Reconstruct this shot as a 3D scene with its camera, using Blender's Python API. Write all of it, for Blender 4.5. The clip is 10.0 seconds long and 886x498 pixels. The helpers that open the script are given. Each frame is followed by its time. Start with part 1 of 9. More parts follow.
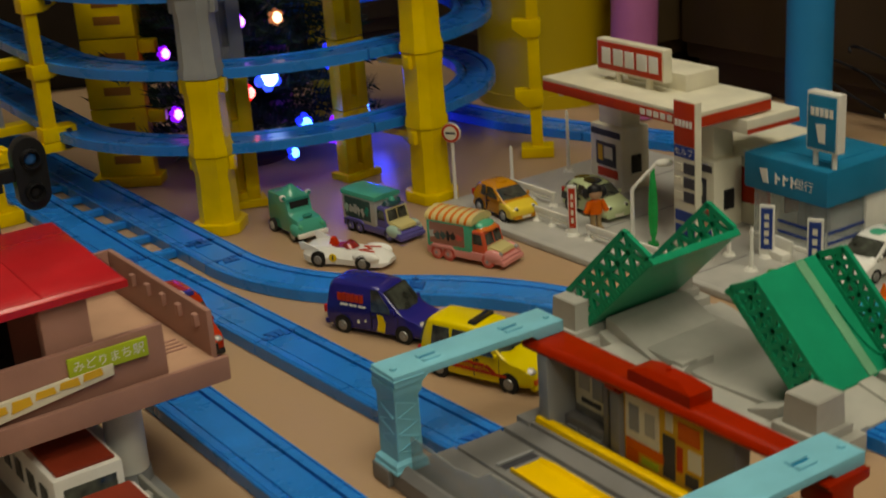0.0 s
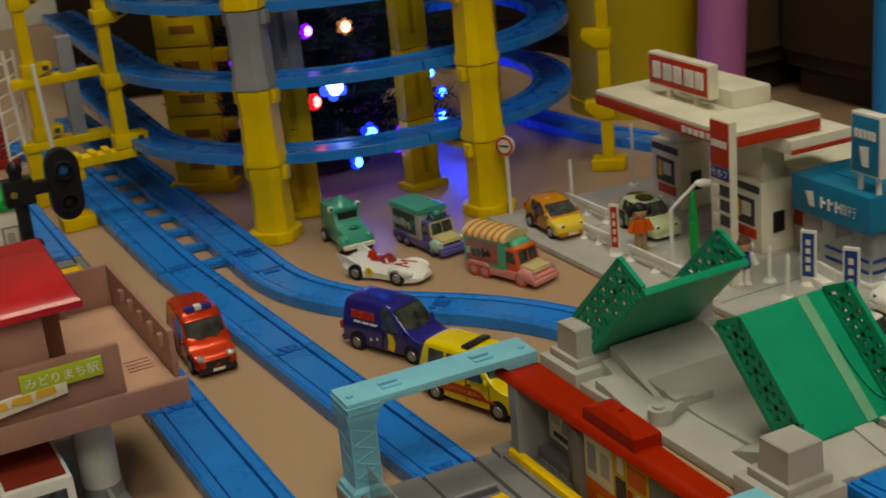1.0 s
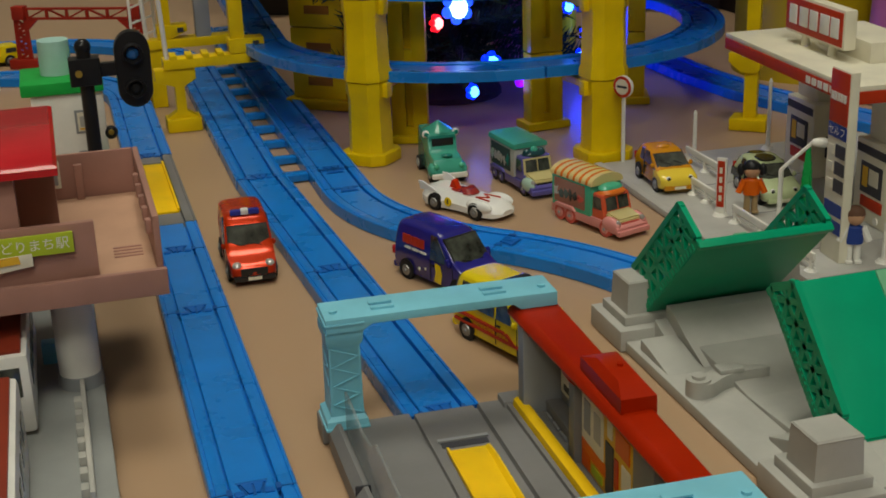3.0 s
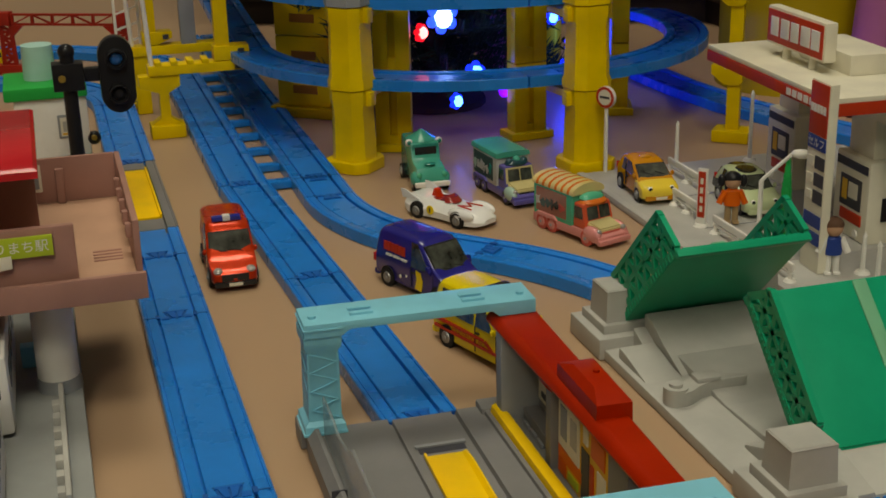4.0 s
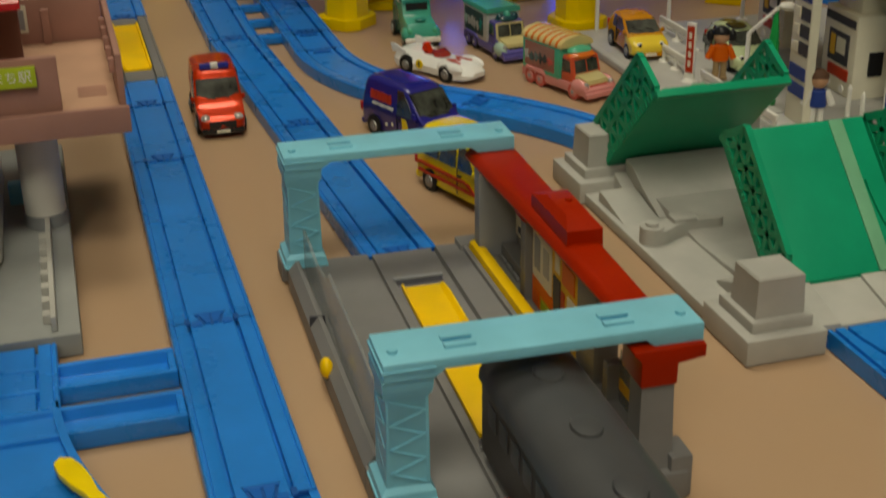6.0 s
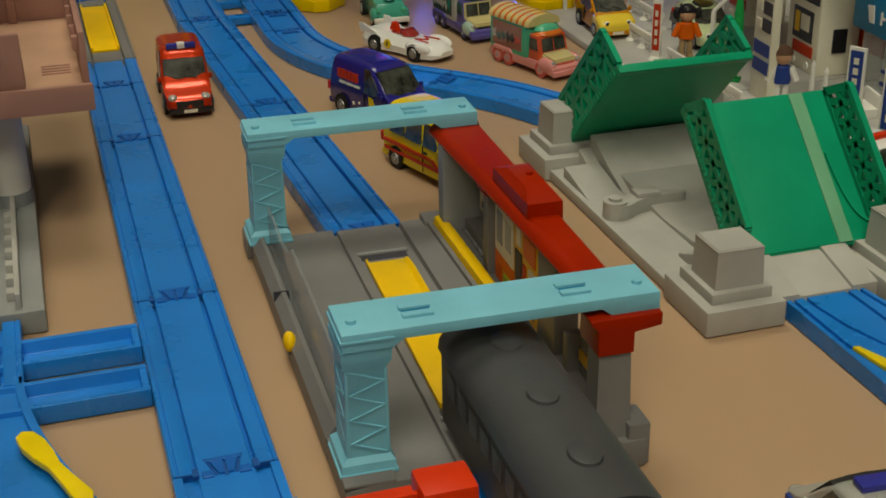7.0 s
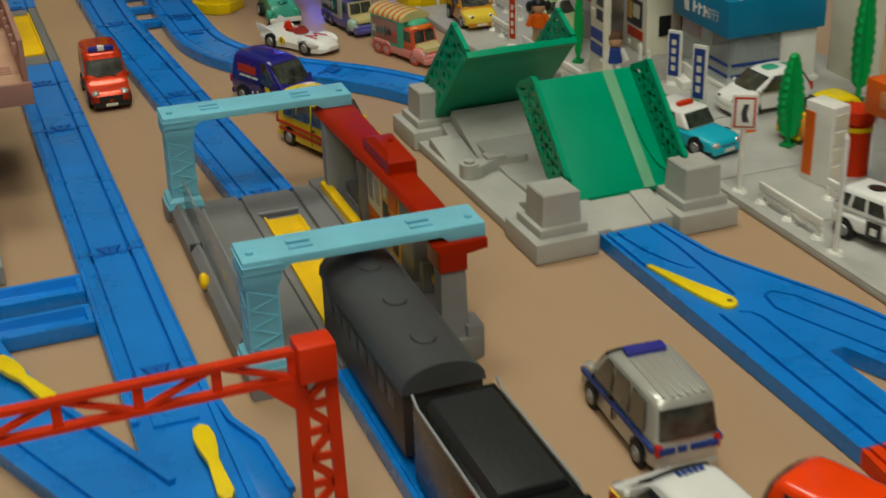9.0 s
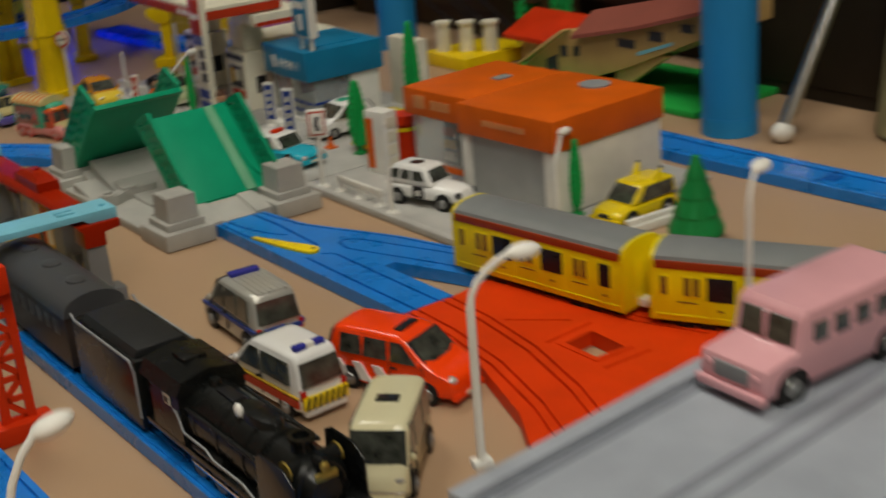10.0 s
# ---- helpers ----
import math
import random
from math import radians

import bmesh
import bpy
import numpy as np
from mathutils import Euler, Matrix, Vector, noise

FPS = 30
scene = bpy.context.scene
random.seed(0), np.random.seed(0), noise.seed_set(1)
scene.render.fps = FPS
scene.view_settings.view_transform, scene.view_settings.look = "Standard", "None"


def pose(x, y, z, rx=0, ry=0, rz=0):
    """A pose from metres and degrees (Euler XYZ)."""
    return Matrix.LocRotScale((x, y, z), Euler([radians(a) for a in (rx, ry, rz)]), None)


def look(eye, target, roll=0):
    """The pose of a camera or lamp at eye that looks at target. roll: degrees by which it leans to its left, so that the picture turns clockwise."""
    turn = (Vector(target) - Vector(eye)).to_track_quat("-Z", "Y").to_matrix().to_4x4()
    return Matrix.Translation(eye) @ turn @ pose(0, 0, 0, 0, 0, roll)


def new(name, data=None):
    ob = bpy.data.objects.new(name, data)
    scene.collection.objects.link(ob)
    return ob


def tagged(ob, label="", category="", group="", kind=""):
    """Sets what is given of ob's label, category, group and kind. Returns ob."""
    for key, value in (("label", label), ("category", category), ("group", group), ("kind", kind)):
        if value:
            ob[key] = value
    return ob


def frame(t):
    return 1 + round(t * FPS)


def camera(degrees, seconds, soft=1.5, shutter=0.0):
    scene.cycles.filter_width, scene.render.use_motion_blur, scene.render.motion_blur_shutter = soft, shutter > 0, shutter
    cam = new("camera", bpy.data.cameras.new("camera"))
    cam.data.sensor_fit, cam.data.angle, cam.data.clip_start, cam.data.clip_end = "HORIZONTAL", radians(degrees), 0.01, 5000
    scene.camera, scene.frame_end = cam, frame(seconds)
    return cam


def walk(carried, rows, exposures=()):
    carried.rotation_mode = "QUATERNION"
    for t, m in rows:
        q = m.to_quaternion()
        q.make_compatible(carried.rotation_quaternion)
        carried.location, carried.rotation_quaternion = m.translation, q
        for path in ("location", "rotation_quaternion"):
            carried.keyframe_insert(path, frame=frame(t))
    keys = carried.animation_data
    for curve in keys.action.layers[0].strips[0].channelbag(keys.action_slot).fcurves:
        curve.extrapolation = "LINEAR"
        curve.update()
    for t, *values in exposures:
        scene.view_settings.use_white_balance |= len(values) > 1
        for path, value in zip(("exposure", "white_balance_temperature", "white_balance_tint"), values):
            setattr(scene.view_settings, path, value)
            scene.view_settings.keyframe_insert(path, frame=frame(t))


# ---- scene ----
cam = camera(36.61, 10.0, soft=1.7, shutter=0.5)
walk(cam, [
    (0, look((-0.2840, -0.4907, 0.3615), (-0.0178, -0.1038, 0.1901), -4.09)),
    (0.5, look((-0.2191, -0.5280, 0.3693), (0.0138, -0.1172, 0.2050), -3.64)),
    (1, look((-0.1727, -0.5383, 0.3649), (0.0321, -0.1144, 0.1964), -5.63)),
    (1.5, look((-0.1125, -0.5288, 0.3435), (0.0388, -0.0810, 0.1804), -3.53)),
    (2, look((-0.0813, -0.5138, 0.3187), (0.0441, -0.0620, 0.1448), -3.64)),
    (2.5, look((-0.0613, -0.5129, 0.3073), (0.0628, -0.0609, 0.1332), -2.66)),
    (4, look((-0.0538, -0.5174, 0.3038), (0.0790, -0.0660, 0.1347), -1.31)),
    (4.5, look((-0.0521, -0.5187, 0.3013), (0.0809, -0.0667, 0.1339), -1.21)),
    (5, look((-0.0529, -0.5202, 0.3012), (0.0801, -0.0694, 0.1306), -1.33)),
    (5.5, look((-0.0508, -0.5275, 0.2934), (0.0801, -0.0828, 0.1062), -1.18)),
    (6, look((-0.0467, -0.5374, 0.2829), (0.0788, -0.0999, 0.0758), -0.92)),
    (6.2, look((-0.0458, -0.5404, 0.2789), (0.0812, -0.1056, 0.0672), -0.81)),
    (7.5, look((-0.0394, -0.5531, 0.2817), (0.0960, -0.1208, 0.0700), -0.60)),
    (8, look((-0.0400, -0.5870, 0.2861), (0.1066, -0.1625, 0.0664), -0.18)),
    (8.5, look((-0.0480, -0.6301, 0.2966), (0.1205, -0.2106, 0.0830), -2.48)),
    (9, look((-0.0644, -0.6868, 0.3214), (0.0952, -0.2645, 0.1065), -1.78)),
    (9.5, look((-0.0753, -0.8080, 0.3272), (0.1391, -0.4061, 0.1210), -2.65)),
    (9.8, look((-0.0986, -0.8707, 0.3198), (0.1477, -0.4783, 0.1316), -4.20)),
    (10, look((-0.1389, -0.9158, 0.3133), (0.1329, -0.5345, 0.1380), -4.67)),
], exposures=[(0, -0.12, 7500, 3), (0.5, -0.14, 7000, 4), (1.8, -0.08, 7200, 3), (2.5, 0.02, 6250, 2), (3.6, -0.07, 7000, 4), (5, -0.08, 7100, 3), (6, -0.06, 7100, 3), (7.5, -0.05, 6800, 1), (8.5, 0.02, 6400, 0), (9.4, 0.12, 6400, 2), (10.0, -0.10, 6500, 8)])

# ---- world and light ----
world = bpy.data.worlds.new("room_world")
scene.world = world
world.use_nodes = True
world.node_tree.nodes["Background"].inputs["Color"].default_value = (0.9, 0.8, 0.65, 1)
world.node_tree.nodes["Background"].inputs["Strength"].default_value = 0.006


def area_lamp(name, m, size, watts, colour):
    lamp = bpy.data.lights.new(name, "AREA")
    lamp.shape, lamp.size, lamp.energy, lamp.color = "DISK", size, watts, colour
    ob = new(name, lamp)
    ob.matrix_world = m
    return ob


# Lamps stand out of view; the first two are inferred from cast shadows.
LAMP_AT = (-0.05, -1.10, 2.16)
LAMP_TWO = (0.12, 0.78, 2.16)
# Added fill lamp that brightens under the station deck; its fixture is made up.
LAMP_FILL = (-1.00, -2.20, 2.16)
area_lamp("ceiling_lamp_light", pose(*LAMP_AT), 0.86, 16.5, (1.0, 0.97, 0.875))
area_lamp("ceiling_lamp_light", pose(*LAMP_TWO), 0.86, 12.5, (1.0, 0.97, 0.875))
area_lamp("ceiling_lamp_light", pose(*LAMP_FILL), 0.86, 18, (1.0, 0.97, 0.875))


def bulb_lamp(x, y, z, watts, colour):
    """The light of the lit bulbs that hang near this place on the tree."""
    lamp = bpy.data.lights.new("bulb_light", "POINT")
    lamp.energy, lamp.color, lamp.shadow_soft_size = watts, colour, 0.010
    ob = new("bulb_light", lamp)
    ob.location = (x, y, z)


for bx, by, bz, bw, bc in ((0.425, 0.640, 0.035, 0.11, (0.02, 0.04, 1.0)), (0.440, 0.715, 0.052, 0.15, (0.01, 0.03, 1.0)), (0.322, 0.555, 0.036, 0.018, (0.20, 0.06, 1.0)), (0.250, 0.600, 0.050, 0.010, (0.40, 0.05, 1.0)),
                           (0.405, 0.600, 0.100, 0.008, (0.03, 0.06, 1.0)), (0.330, 0.640, 0.180, 0.007, (0.03, 0.04, 1.0)), (0.215, 0.640, 0.110, 0.012, (0.40, 0.05, 1.0))):
    bulb_lamp(bx, by, bz, bw, bc)


# ---- materials ----
def pmat(name, rgb, rough=0.35, metal=0.0, var=0.10, scale=60.0, bump=0.05, grime=0.012, coat=0.0, emit=0.0, alpha=1.0, trans=0.0, rand=0.0, spec=0.22):
    if max(rgb) - min(rgb) > 0.3:
        low = 0.4 * min(rgb)
        rgb = tuple(c - low for c in rgb)
    m = bpy.data.materials.new(name)
    m.use_nodes = True
    nt = m.node_tree
    n, l = nt.nodes, nt.links
    b = n["Principled BSDF"]
    tc = n.new("ShaderNodeTexCoord")
    fine = n.new("ShaderNodeTexNoise")
    fine.inputs["Scale"].default_value, fine.inputs["Detail"].default_value = scale * 9, 4
    large = n.new("ShaderNodeTexNoise")
    large.inputs["Scale"].default_value, large.inputs["Detail"].default_value = scale * 0.6, 6
    for t in (fine, large):
        l.new(tc.outputs["Object"], t.inputs["Vector"])
    ramp = n.new("ShaderNodeValToRGB")
    ramp.color_ramp.elements[0].position, ramp.color_ramp.elements[1].position = 0.3, 0.7
    lo, hi = 1 - var, 1 + var
    ramp.color_ramp.elements[0].color = (rgb[0] * lo, rgb[1] * lo, rgb[2] * lo, 1)
    ramp.color_ramp.elements[1].color = (min(rgb[0] * hi, 1), min(rgb[1] * hi, 1), min(rgb[2] * hi, 1), 1)
    l.new(large.outputs["Fac"], ramp.inputs["Fac"])
    mix = n.new("ShaderNodeMix")
    mix.data_type = "RGBA"
    dust = n.new("ShaderNodeMath")
    dust.operation, dust.inputs[1].default_value = "MULTIPLY", grime
    l.new(fine.outputs["Fac"], dust.inputs[0])
    l.new(dust.outputs[0], mix.inputs["Factor"])
    l.new(ramp.outputs["Color"], mix.inputs["A"])
    mix.inputs["B"].default_value = (0.33, 0.3, 0.26, 1)
    out = mix.outputs["Result"]
    if rand:
        info = n.new("ShaderNodeObjectInfo")
        hsv = n.new("ShaderNodeHueSaturation")
        mp = n.new("ShaderNodeMapRange")
        mp.inputs["To Min"].default_value, mp.inputs["To Max"].default_value = 1 - rand, 1 + rand
        l.new(info.outputs["Random"], mp.inputs["Value"])
        l.new(mp.outputs["Result"], hsv.inputs["Value"])
        l.new(out, hsv.inputs["Color"])
        out = hsv.outputs["Color"]
    l.new(out, b.inputs["Base Color"])
    rr = n.new("ShaderNodeMapRange")
    rr.inputs["To Min"].default_value, rr.inputs["To Max"].default_value = max(rough - 0.07, 0.02), min(rough + 0.1, 1)
    l.new(large.outputs["Fac"], rr.inputs["Value"])
    l.new(rr.outputs["Result"], b.inputs["Roughness"])
    b.inputs["Specular IOR Level"].default_value = spec
    b.inputs["Metallic"].default_value = metal
    b.inputs["Coat Weight"].default_value = coat
    b.inputs["Coat Roughness"].default_value = 0.12
    b.inputs["Alpha"].default_value = alpha
    b.inputs["Transmission Weight"].default_value = trans
    if bump:
        bp = n.new("ShaderNodeBump")
        bp.inputs["Strength"].default_value, bp.inputs["Distance"].default_value = bump, 0.001
        l.new(fine.outputs["Fac"], bp.inputs["Height"])
        l.new(bp.outputs["Normal"], b.inputs["Normal"])
    if emit:
        b.inputs["Emission Color"].default_value = (*rgb, 1)
        b.inputs["Emission Strength"].default_value = emit
    return m


BLUE = pmat("track_blue_plastic", (0.012, 0.20, 0.66), 0.27, var=0.10, rand=0.07, spec=0.5)
BLUE_DARK = pmat("joint_navy_blue", (0.010, 0.085, 0.34), 0.45)
BLUE_MID = pmat("deep_blue_plastic", (0.010, 0.12, 0.48), 0.35, var=0.10)
YELLOW = pmat("pier_yellow_plastic", (0.76, 0.53, 0.004), 0.36, rand=0.05)
LEVER = pmat("lever_yellow_plastic", (0.85, 0.62, 0.01), 0.3)
YPLATE = pmat("plate_yellow_plastic", (0.88, 0.55, 0.008), 0.4)
GREY = pmat("platform_grey_plastic", (0.195, 0.19, 0.188), 0.45)
GREYL = pmat("bridge_grey_plastic", (0.42, 0.41, 0.375), 0.5)
PIERGREY = pmat("pier_grey_plastic", (0.27, 0.28, 0.29), 0.4)
CYAN = pmat("gate_turquoise_plastic", (0.35, 0.69, 0.83), 0.4)
REDROOF = pmat("roof_brick_red_plastic", (0.33, 0.014, 0.0005), 0.30, spec=0.12, grime=0.004)
RED = pmat("red_plastic", (0.62, 0.035, 0.006), 0.36, spec=0.14)
ORANGE = pmat("orange_plastic", (0.68, 0.115, 0.004), 0.4)
ORTRACK = pmat("orange_track_plastic", (0.68, 0.042, 0.002), 0.45, spec=0.10)
GREEN = pmat("bridge_green_plastic", (0.006, 0.31, 0.155), 0.33)
GREENL = pmat("walkway_pale_green_plastic", (0.17, 0.42, 0.25), 0.35)
GRASS = pmat("toy_green_plastic", (0.03, 0.38, 0.07), 0.4)
LEAF = pmat("toy_tree_green_plastic", (0.012, 0.25, 0.06), 0.45)
WHITE = pmat("white_plastic", (0.78, 0.76, 0.70), 0.35)
CREAM = pmat("cream_plastic", (0.74, 0.70, 0.56), 0.4)
PINKB = pmat("dusty_pink_plastic", (0.36, 0.19, 0.15), 0.42)
ROOFRED = pmat("glossy_crimson_plastic", (0.50, 0.018, 0.026), 0.18, coat=0.35)
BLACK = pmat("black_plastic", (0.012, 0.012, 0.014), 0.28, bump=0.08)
RUBBER = pmat("tyre_black", (0.018, 0.018, 0.018), 0.6)
CHROME = pmat("chrome_plating", (0.75, 0.75, 0.75), 0.18, metal=1.0)
# Tone lifted and mottled to imitate the interior and reflections in the glass.
GLASS = pmat("car_window_mottled", (0.048, 0.052, 0.042), 0.10, var=0.70, scale=220, coat=0.6, bump=0)
GLASS.node_tree.nodes["Principled BSDF"].inputs["Specular IOR Level"].default_value = 0.45
SLABGREY = pmat("forecourt_grey_plastic", (0.43, 0.42, 0.39), 0.5)
BANKBLUE = pmat("teal_blue_plastic", (0.012, 0.19, 0.36), 0.35)
CLEAR = pmat("clear_plastic", (0.75, 0.8, 0.8), 0.05, alpha=0.24, bump=0)
SMOKE = pmat("smoky_clear_plastic", (0.35, 0.38, 0.38), 0.08, alpha=0.38, bump=0)
PAPER = pmat("sticker_paper", (0.72, 0.68, 0.55), 0.5)
# Dark print; flat pieces of it also paint the shade in slots and openings.
DARK_PRINT_RECESS = pmat("dark_print_and_recess", (0.05, 0.05, 0.06), 0.5)
REDPRINT = pmat("red_print", (0.48, 0.040, 0.012), 0.45)
YELPRINT = pmat("ochre_print", (0.75, 0.45, 0.06), 0.5)
BLUEPRINT = pmat("navy_print", (0.02, 0.05, 0.25), 0.45)
LIME = pmat("lime_sticker", (0.42, 0.52, 0.05), 0.45)
DARKWOOD = pmat("dark_wood", (0.022, 0.015, 0.009), 0.5, var=0.3, scale=8)
BROWNWOOD = pmat("brown_wood", (0.060, 0.040, 0.018), 0.5, var=0.3, scale=8)
POLEBLUE = pmat("painted_blue_tube", (0.03, 0.25, 0.56), 0.45, scale=12)
POLEPINK = pmat("painted_pink_tube", (0.42, 0.13, 0.31), 0.45, scale=12)
POLEYEL = pmat("painted_yellow_tube", (0.48, 0.34, 0.01), 0.45, scale=12)
# Tones of unseen walls and ceiling are set to control the bounced fill light.
WALL = pmat("wallpaper", (0.22, 0.205, 0.18), 0.8, var=0.05, scale=6, bump=0.3)
CEIL = pmat("ceiling_paint", (0.46, 0.45, 0.42), 0.9, var=0.03, scale=5)
FLOOR = pmat("tan_floor", (0.43, 0.278, 0.164), 0.34, var=0.07, scale=5, bump=0.06, grime=0.12)
# Glow of the assumed lamp fixtures, which stay out of view.
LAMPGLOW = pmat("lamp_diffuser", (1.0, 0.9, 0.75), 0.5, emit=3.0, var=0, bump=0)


# ---- mesh helpers ----
def box(bm, x0, x1, y0, y1, z0, z1, bevel=0.0, m=None):
    r = bmesh.ops.create_cube(bm, size=1)
    vs = r["verts"]
    for v in vs:
        v.co = Vector((x0 + (v.co.x + 0.5) * (x1 - x0), y0 + (v.co.y + 0.5) * (y1 - y0), z0 + (v.co.z + 0.5) * (z1 - z0)))
    if bevel:
        es = list({e for v in vs for e in v.link_edges})
        g = bmesh.ops.bevel(bm, geom=es, offset=bevel, segments=2, profile=0.6, affect="EDGES", clamp_overlap=True)
        vs = list({v for f in g["faces"] for v in f.verts} | {v for v in vs if v.is_valid})
    if m:
        bmesh.ops.transform(bm, matrix=m, verts=vs)
    return bm


def cyl(bm, p0, p1, r0, r1=None, seg=16):
    p0, p1 = Vector(p0), Vector(p1)
    r1 = r0 if r1 is None else r1
    d = p1 - p0
    m = Matrix.Translation((p0 + p1) / 2) @ d.to_track_quat("Z", "Y").to_matrix().to_4x4()
    bmesh.ops.create_cone(bm, cap_ends=True, segments=seg, radius1=r0, radius2=r1, depth=d.length, matrix=m)
    return bm


def ball(bm, c, r, sx=1, sy=1, sz=1, seg=14):
    bmesh.ops.create_uvsphere(bm, u_segments=seg, v_segments=max(6, seg // 2 + 1), radius=r, matrix=Matrix.Translation(c) @ Matrix.Diagonal((sx, sy, sz, 1)))
    return bm


def prism(bm, pts, lo, hi, axis="x", bevel=0.0):
    """A closed outline drawn out along an axis: x takes (y, z), y takes (x, z), z takes (x, y)."""
    def at(a, b, h):
        return (h, a, b) if axis == "x" else (a, h, b) if axis == "y" else (a, b, h)
    lower = [bm.verts.new(at(a, b, lo)) for a, b in pts]
    upper = [bm.verts.new(at(a, b, hi)) for a, b in pts]
    k = len(pts)
    fs = [bm.faces.new(lower[::-1]), bm.faces.new(upper)]
    fs += [bm.faces.new((lower[i], lower[(i + 1) % k], upper[(i + 1) % k], upper[i])) for i in range(k)]
    bmesh.ops.recalc_face_normals(bm, faces=fs)
    if bevel:
        es = list({e for f in fs for e in f.edges})
        bmesh.ops.bevel(bm, geom=es, offset=bevel, segments=2, profile=0.6, affect="EDGES", clamp_overlap=True)
    return bm


def loft(bm, rings, close=True):
    """Faces between rings of equally many points, with end caps."""
    vs = [[bm.verts.new(p) for p in r] for r in rings]
    k = len(vs[0])
    for a, b in zip(vs, vs[1:]):
        for i in range(k if close else k - 1):
            bm.faces.new((a[i], a[(i + 1) % k], b[(i + 1) % k], b[i]))
    if close:
        bm.faces.new(vs[0][::-1])
        bm.faces.new(vs[-1])
    bmesh.ops.recalc_face_normals(bm, faces=bm.faces[:])
    return bm


def sweep(bm, profile, path, up=Vector((0, 0, 1))):
    rings = []
    for i, p in enumerate(path):
        a, b = Vector(path[max(i - 1, 0)]), Vector(path[min(i + 1, len(path) - 1)])
        d = (b - a).normalized()
        side = d.cross(up).normalized()
        rings.append([Vector(p) + side * x + up * z for x, z in profile])
    return loft(bm, rings)


def bar(bm, p0, p1, w, h=None):
    """A square bar between two points."""
    p0, p1 = Vector(p0), Vector(p1)
    h = h or w
    d = p1 - p0
    m = Matrix.Translation((p0 + p1) / 2) @ d.to_track_quat("Y", "Z").to_matrix().to_4x4()
    return box(bm, -w / 2, w / 2, -d.length / 2, d.length / 2, -h / 2, h / 2, 0, m)


def part(name, bm, material, parent, label="", smooth=True):
    me = bpy.data.meshes.new(name)
    bm.to_mesh(me)
    bm.free()
    me.materials.append(material)
    if smooth:
        me.shade_smooth()
        me.set_sharp_from_angle(angle=radians(35))
    ob = new(name, me)
    ob.parent = parent
    return tagged(ob, label)


def thing(name, label, category, m=None, group="", kind=""):
    ob = new(name)
    ob.empty_display_size = 0.02
    ob.matrix_basis = m or Matrix()
    return tagged(ob, label, category, group, kind)


def solid(name, bm, material, label, category="", group="", kind="", m=None):
    ob = part(name, bm, material, None, label)
    if m:
        ob.matrix_basis = m
    return tagged(ob, label, category, group, kind)


def B():
    return bmesh.new()


def words(name, body, size, material, parent, m, label="", align="CENTER", thick=0.0):
    cu = bpy.data.curves.new(name, "FONT")
    cu.body, cu.size, cu.align_x, cu.align_y, cu.extrude = body, size, align, "CENTER", thick
    cu.resolution_u = 2
    tmp = bpy.data.objects.new(name, cu)
    me = bpy.data.meshes.new_from_object(tmp)
    bpy.data.objects.remove(tmp)
    me.materials.append(material)
    ob = new(name, me)
    ob.parent = parent
    ob.matrix_basis = m
    return tagged(ob, label)


def soften(pts, n=1):
    """Cuts the corners of a closed outline."""
    for _ in range(n):
        out = []
        for i, (a, b) in enumerate(pts):
            c, d = pts[(i + 1) % len(pts)]
            out += [(a * 0.78 + c * 0.22, b * 0.78 + d * 0.22), (a * 0.22 + c * 0.78, b * 0.22 + d * 0.78)]
        pts = out
    return pts


# ---- the room ----
floor_bm = B()
box(floor_bm, -2.2, 2.2, -2.6, 2.0, -0.05, 0.0)
solid("floor", floor_bm, FLOOR, "tan smooth floor covering under the toy layout", "floor", kind="structure")
# Only the north wall shows; the other walls and the ceiling are assumed.
for nm, bx in (("wall_north", (-2.2, 2.2, 1.95, 2.05, 0, 2.3)), ("wall_south", (-2.2, 2.2, -2.7, -2.6, 0, 2.3)),
               ("wall_west", (-2.3, -2.2, -2.7, 2.05, 0, 2.3)), ("wall_east", (2.2, 2.3, -2.7, 2.05, 0, 2.3))):
    solid(nm, box(B(), *bx), WALL, "plain beige papered room wall", "wall", kind="structure")
solid("ceiling", box(B(), -2.3, 2.3, -2.7, 2.05, 2.3, 2.4), CEIL, "plain unseen ceiling of the room", "ceiling", kind="structure")
solid("baseboard", box(B(), -2.2, 2.2, 1.93, 1.949, 0, 0.07, 0.003), WHITE, "pale baseboard along the wall", "baseboard", kind="structure")
# Fixtures for the unseen lamps; the third one is made up for fill.
for LX, LY, _ in (LAMP_AT, LAMP_TWO, LAMP_FILL):
    lamp = thing("ceiling_lamp", "round lamp out of view with a glowing diffuser, assumed on the ceiling", "lamp", pose(LX, LY, 2.3), "ceiling lamps")
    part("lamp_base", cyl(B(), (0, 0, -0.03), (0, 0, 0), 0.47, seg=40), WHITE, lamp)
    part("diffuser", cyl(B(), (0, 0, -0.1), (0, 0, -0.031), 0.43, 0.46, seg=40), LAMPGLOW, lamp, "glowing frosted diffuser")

# ---- tracks ----
TW = 0.019
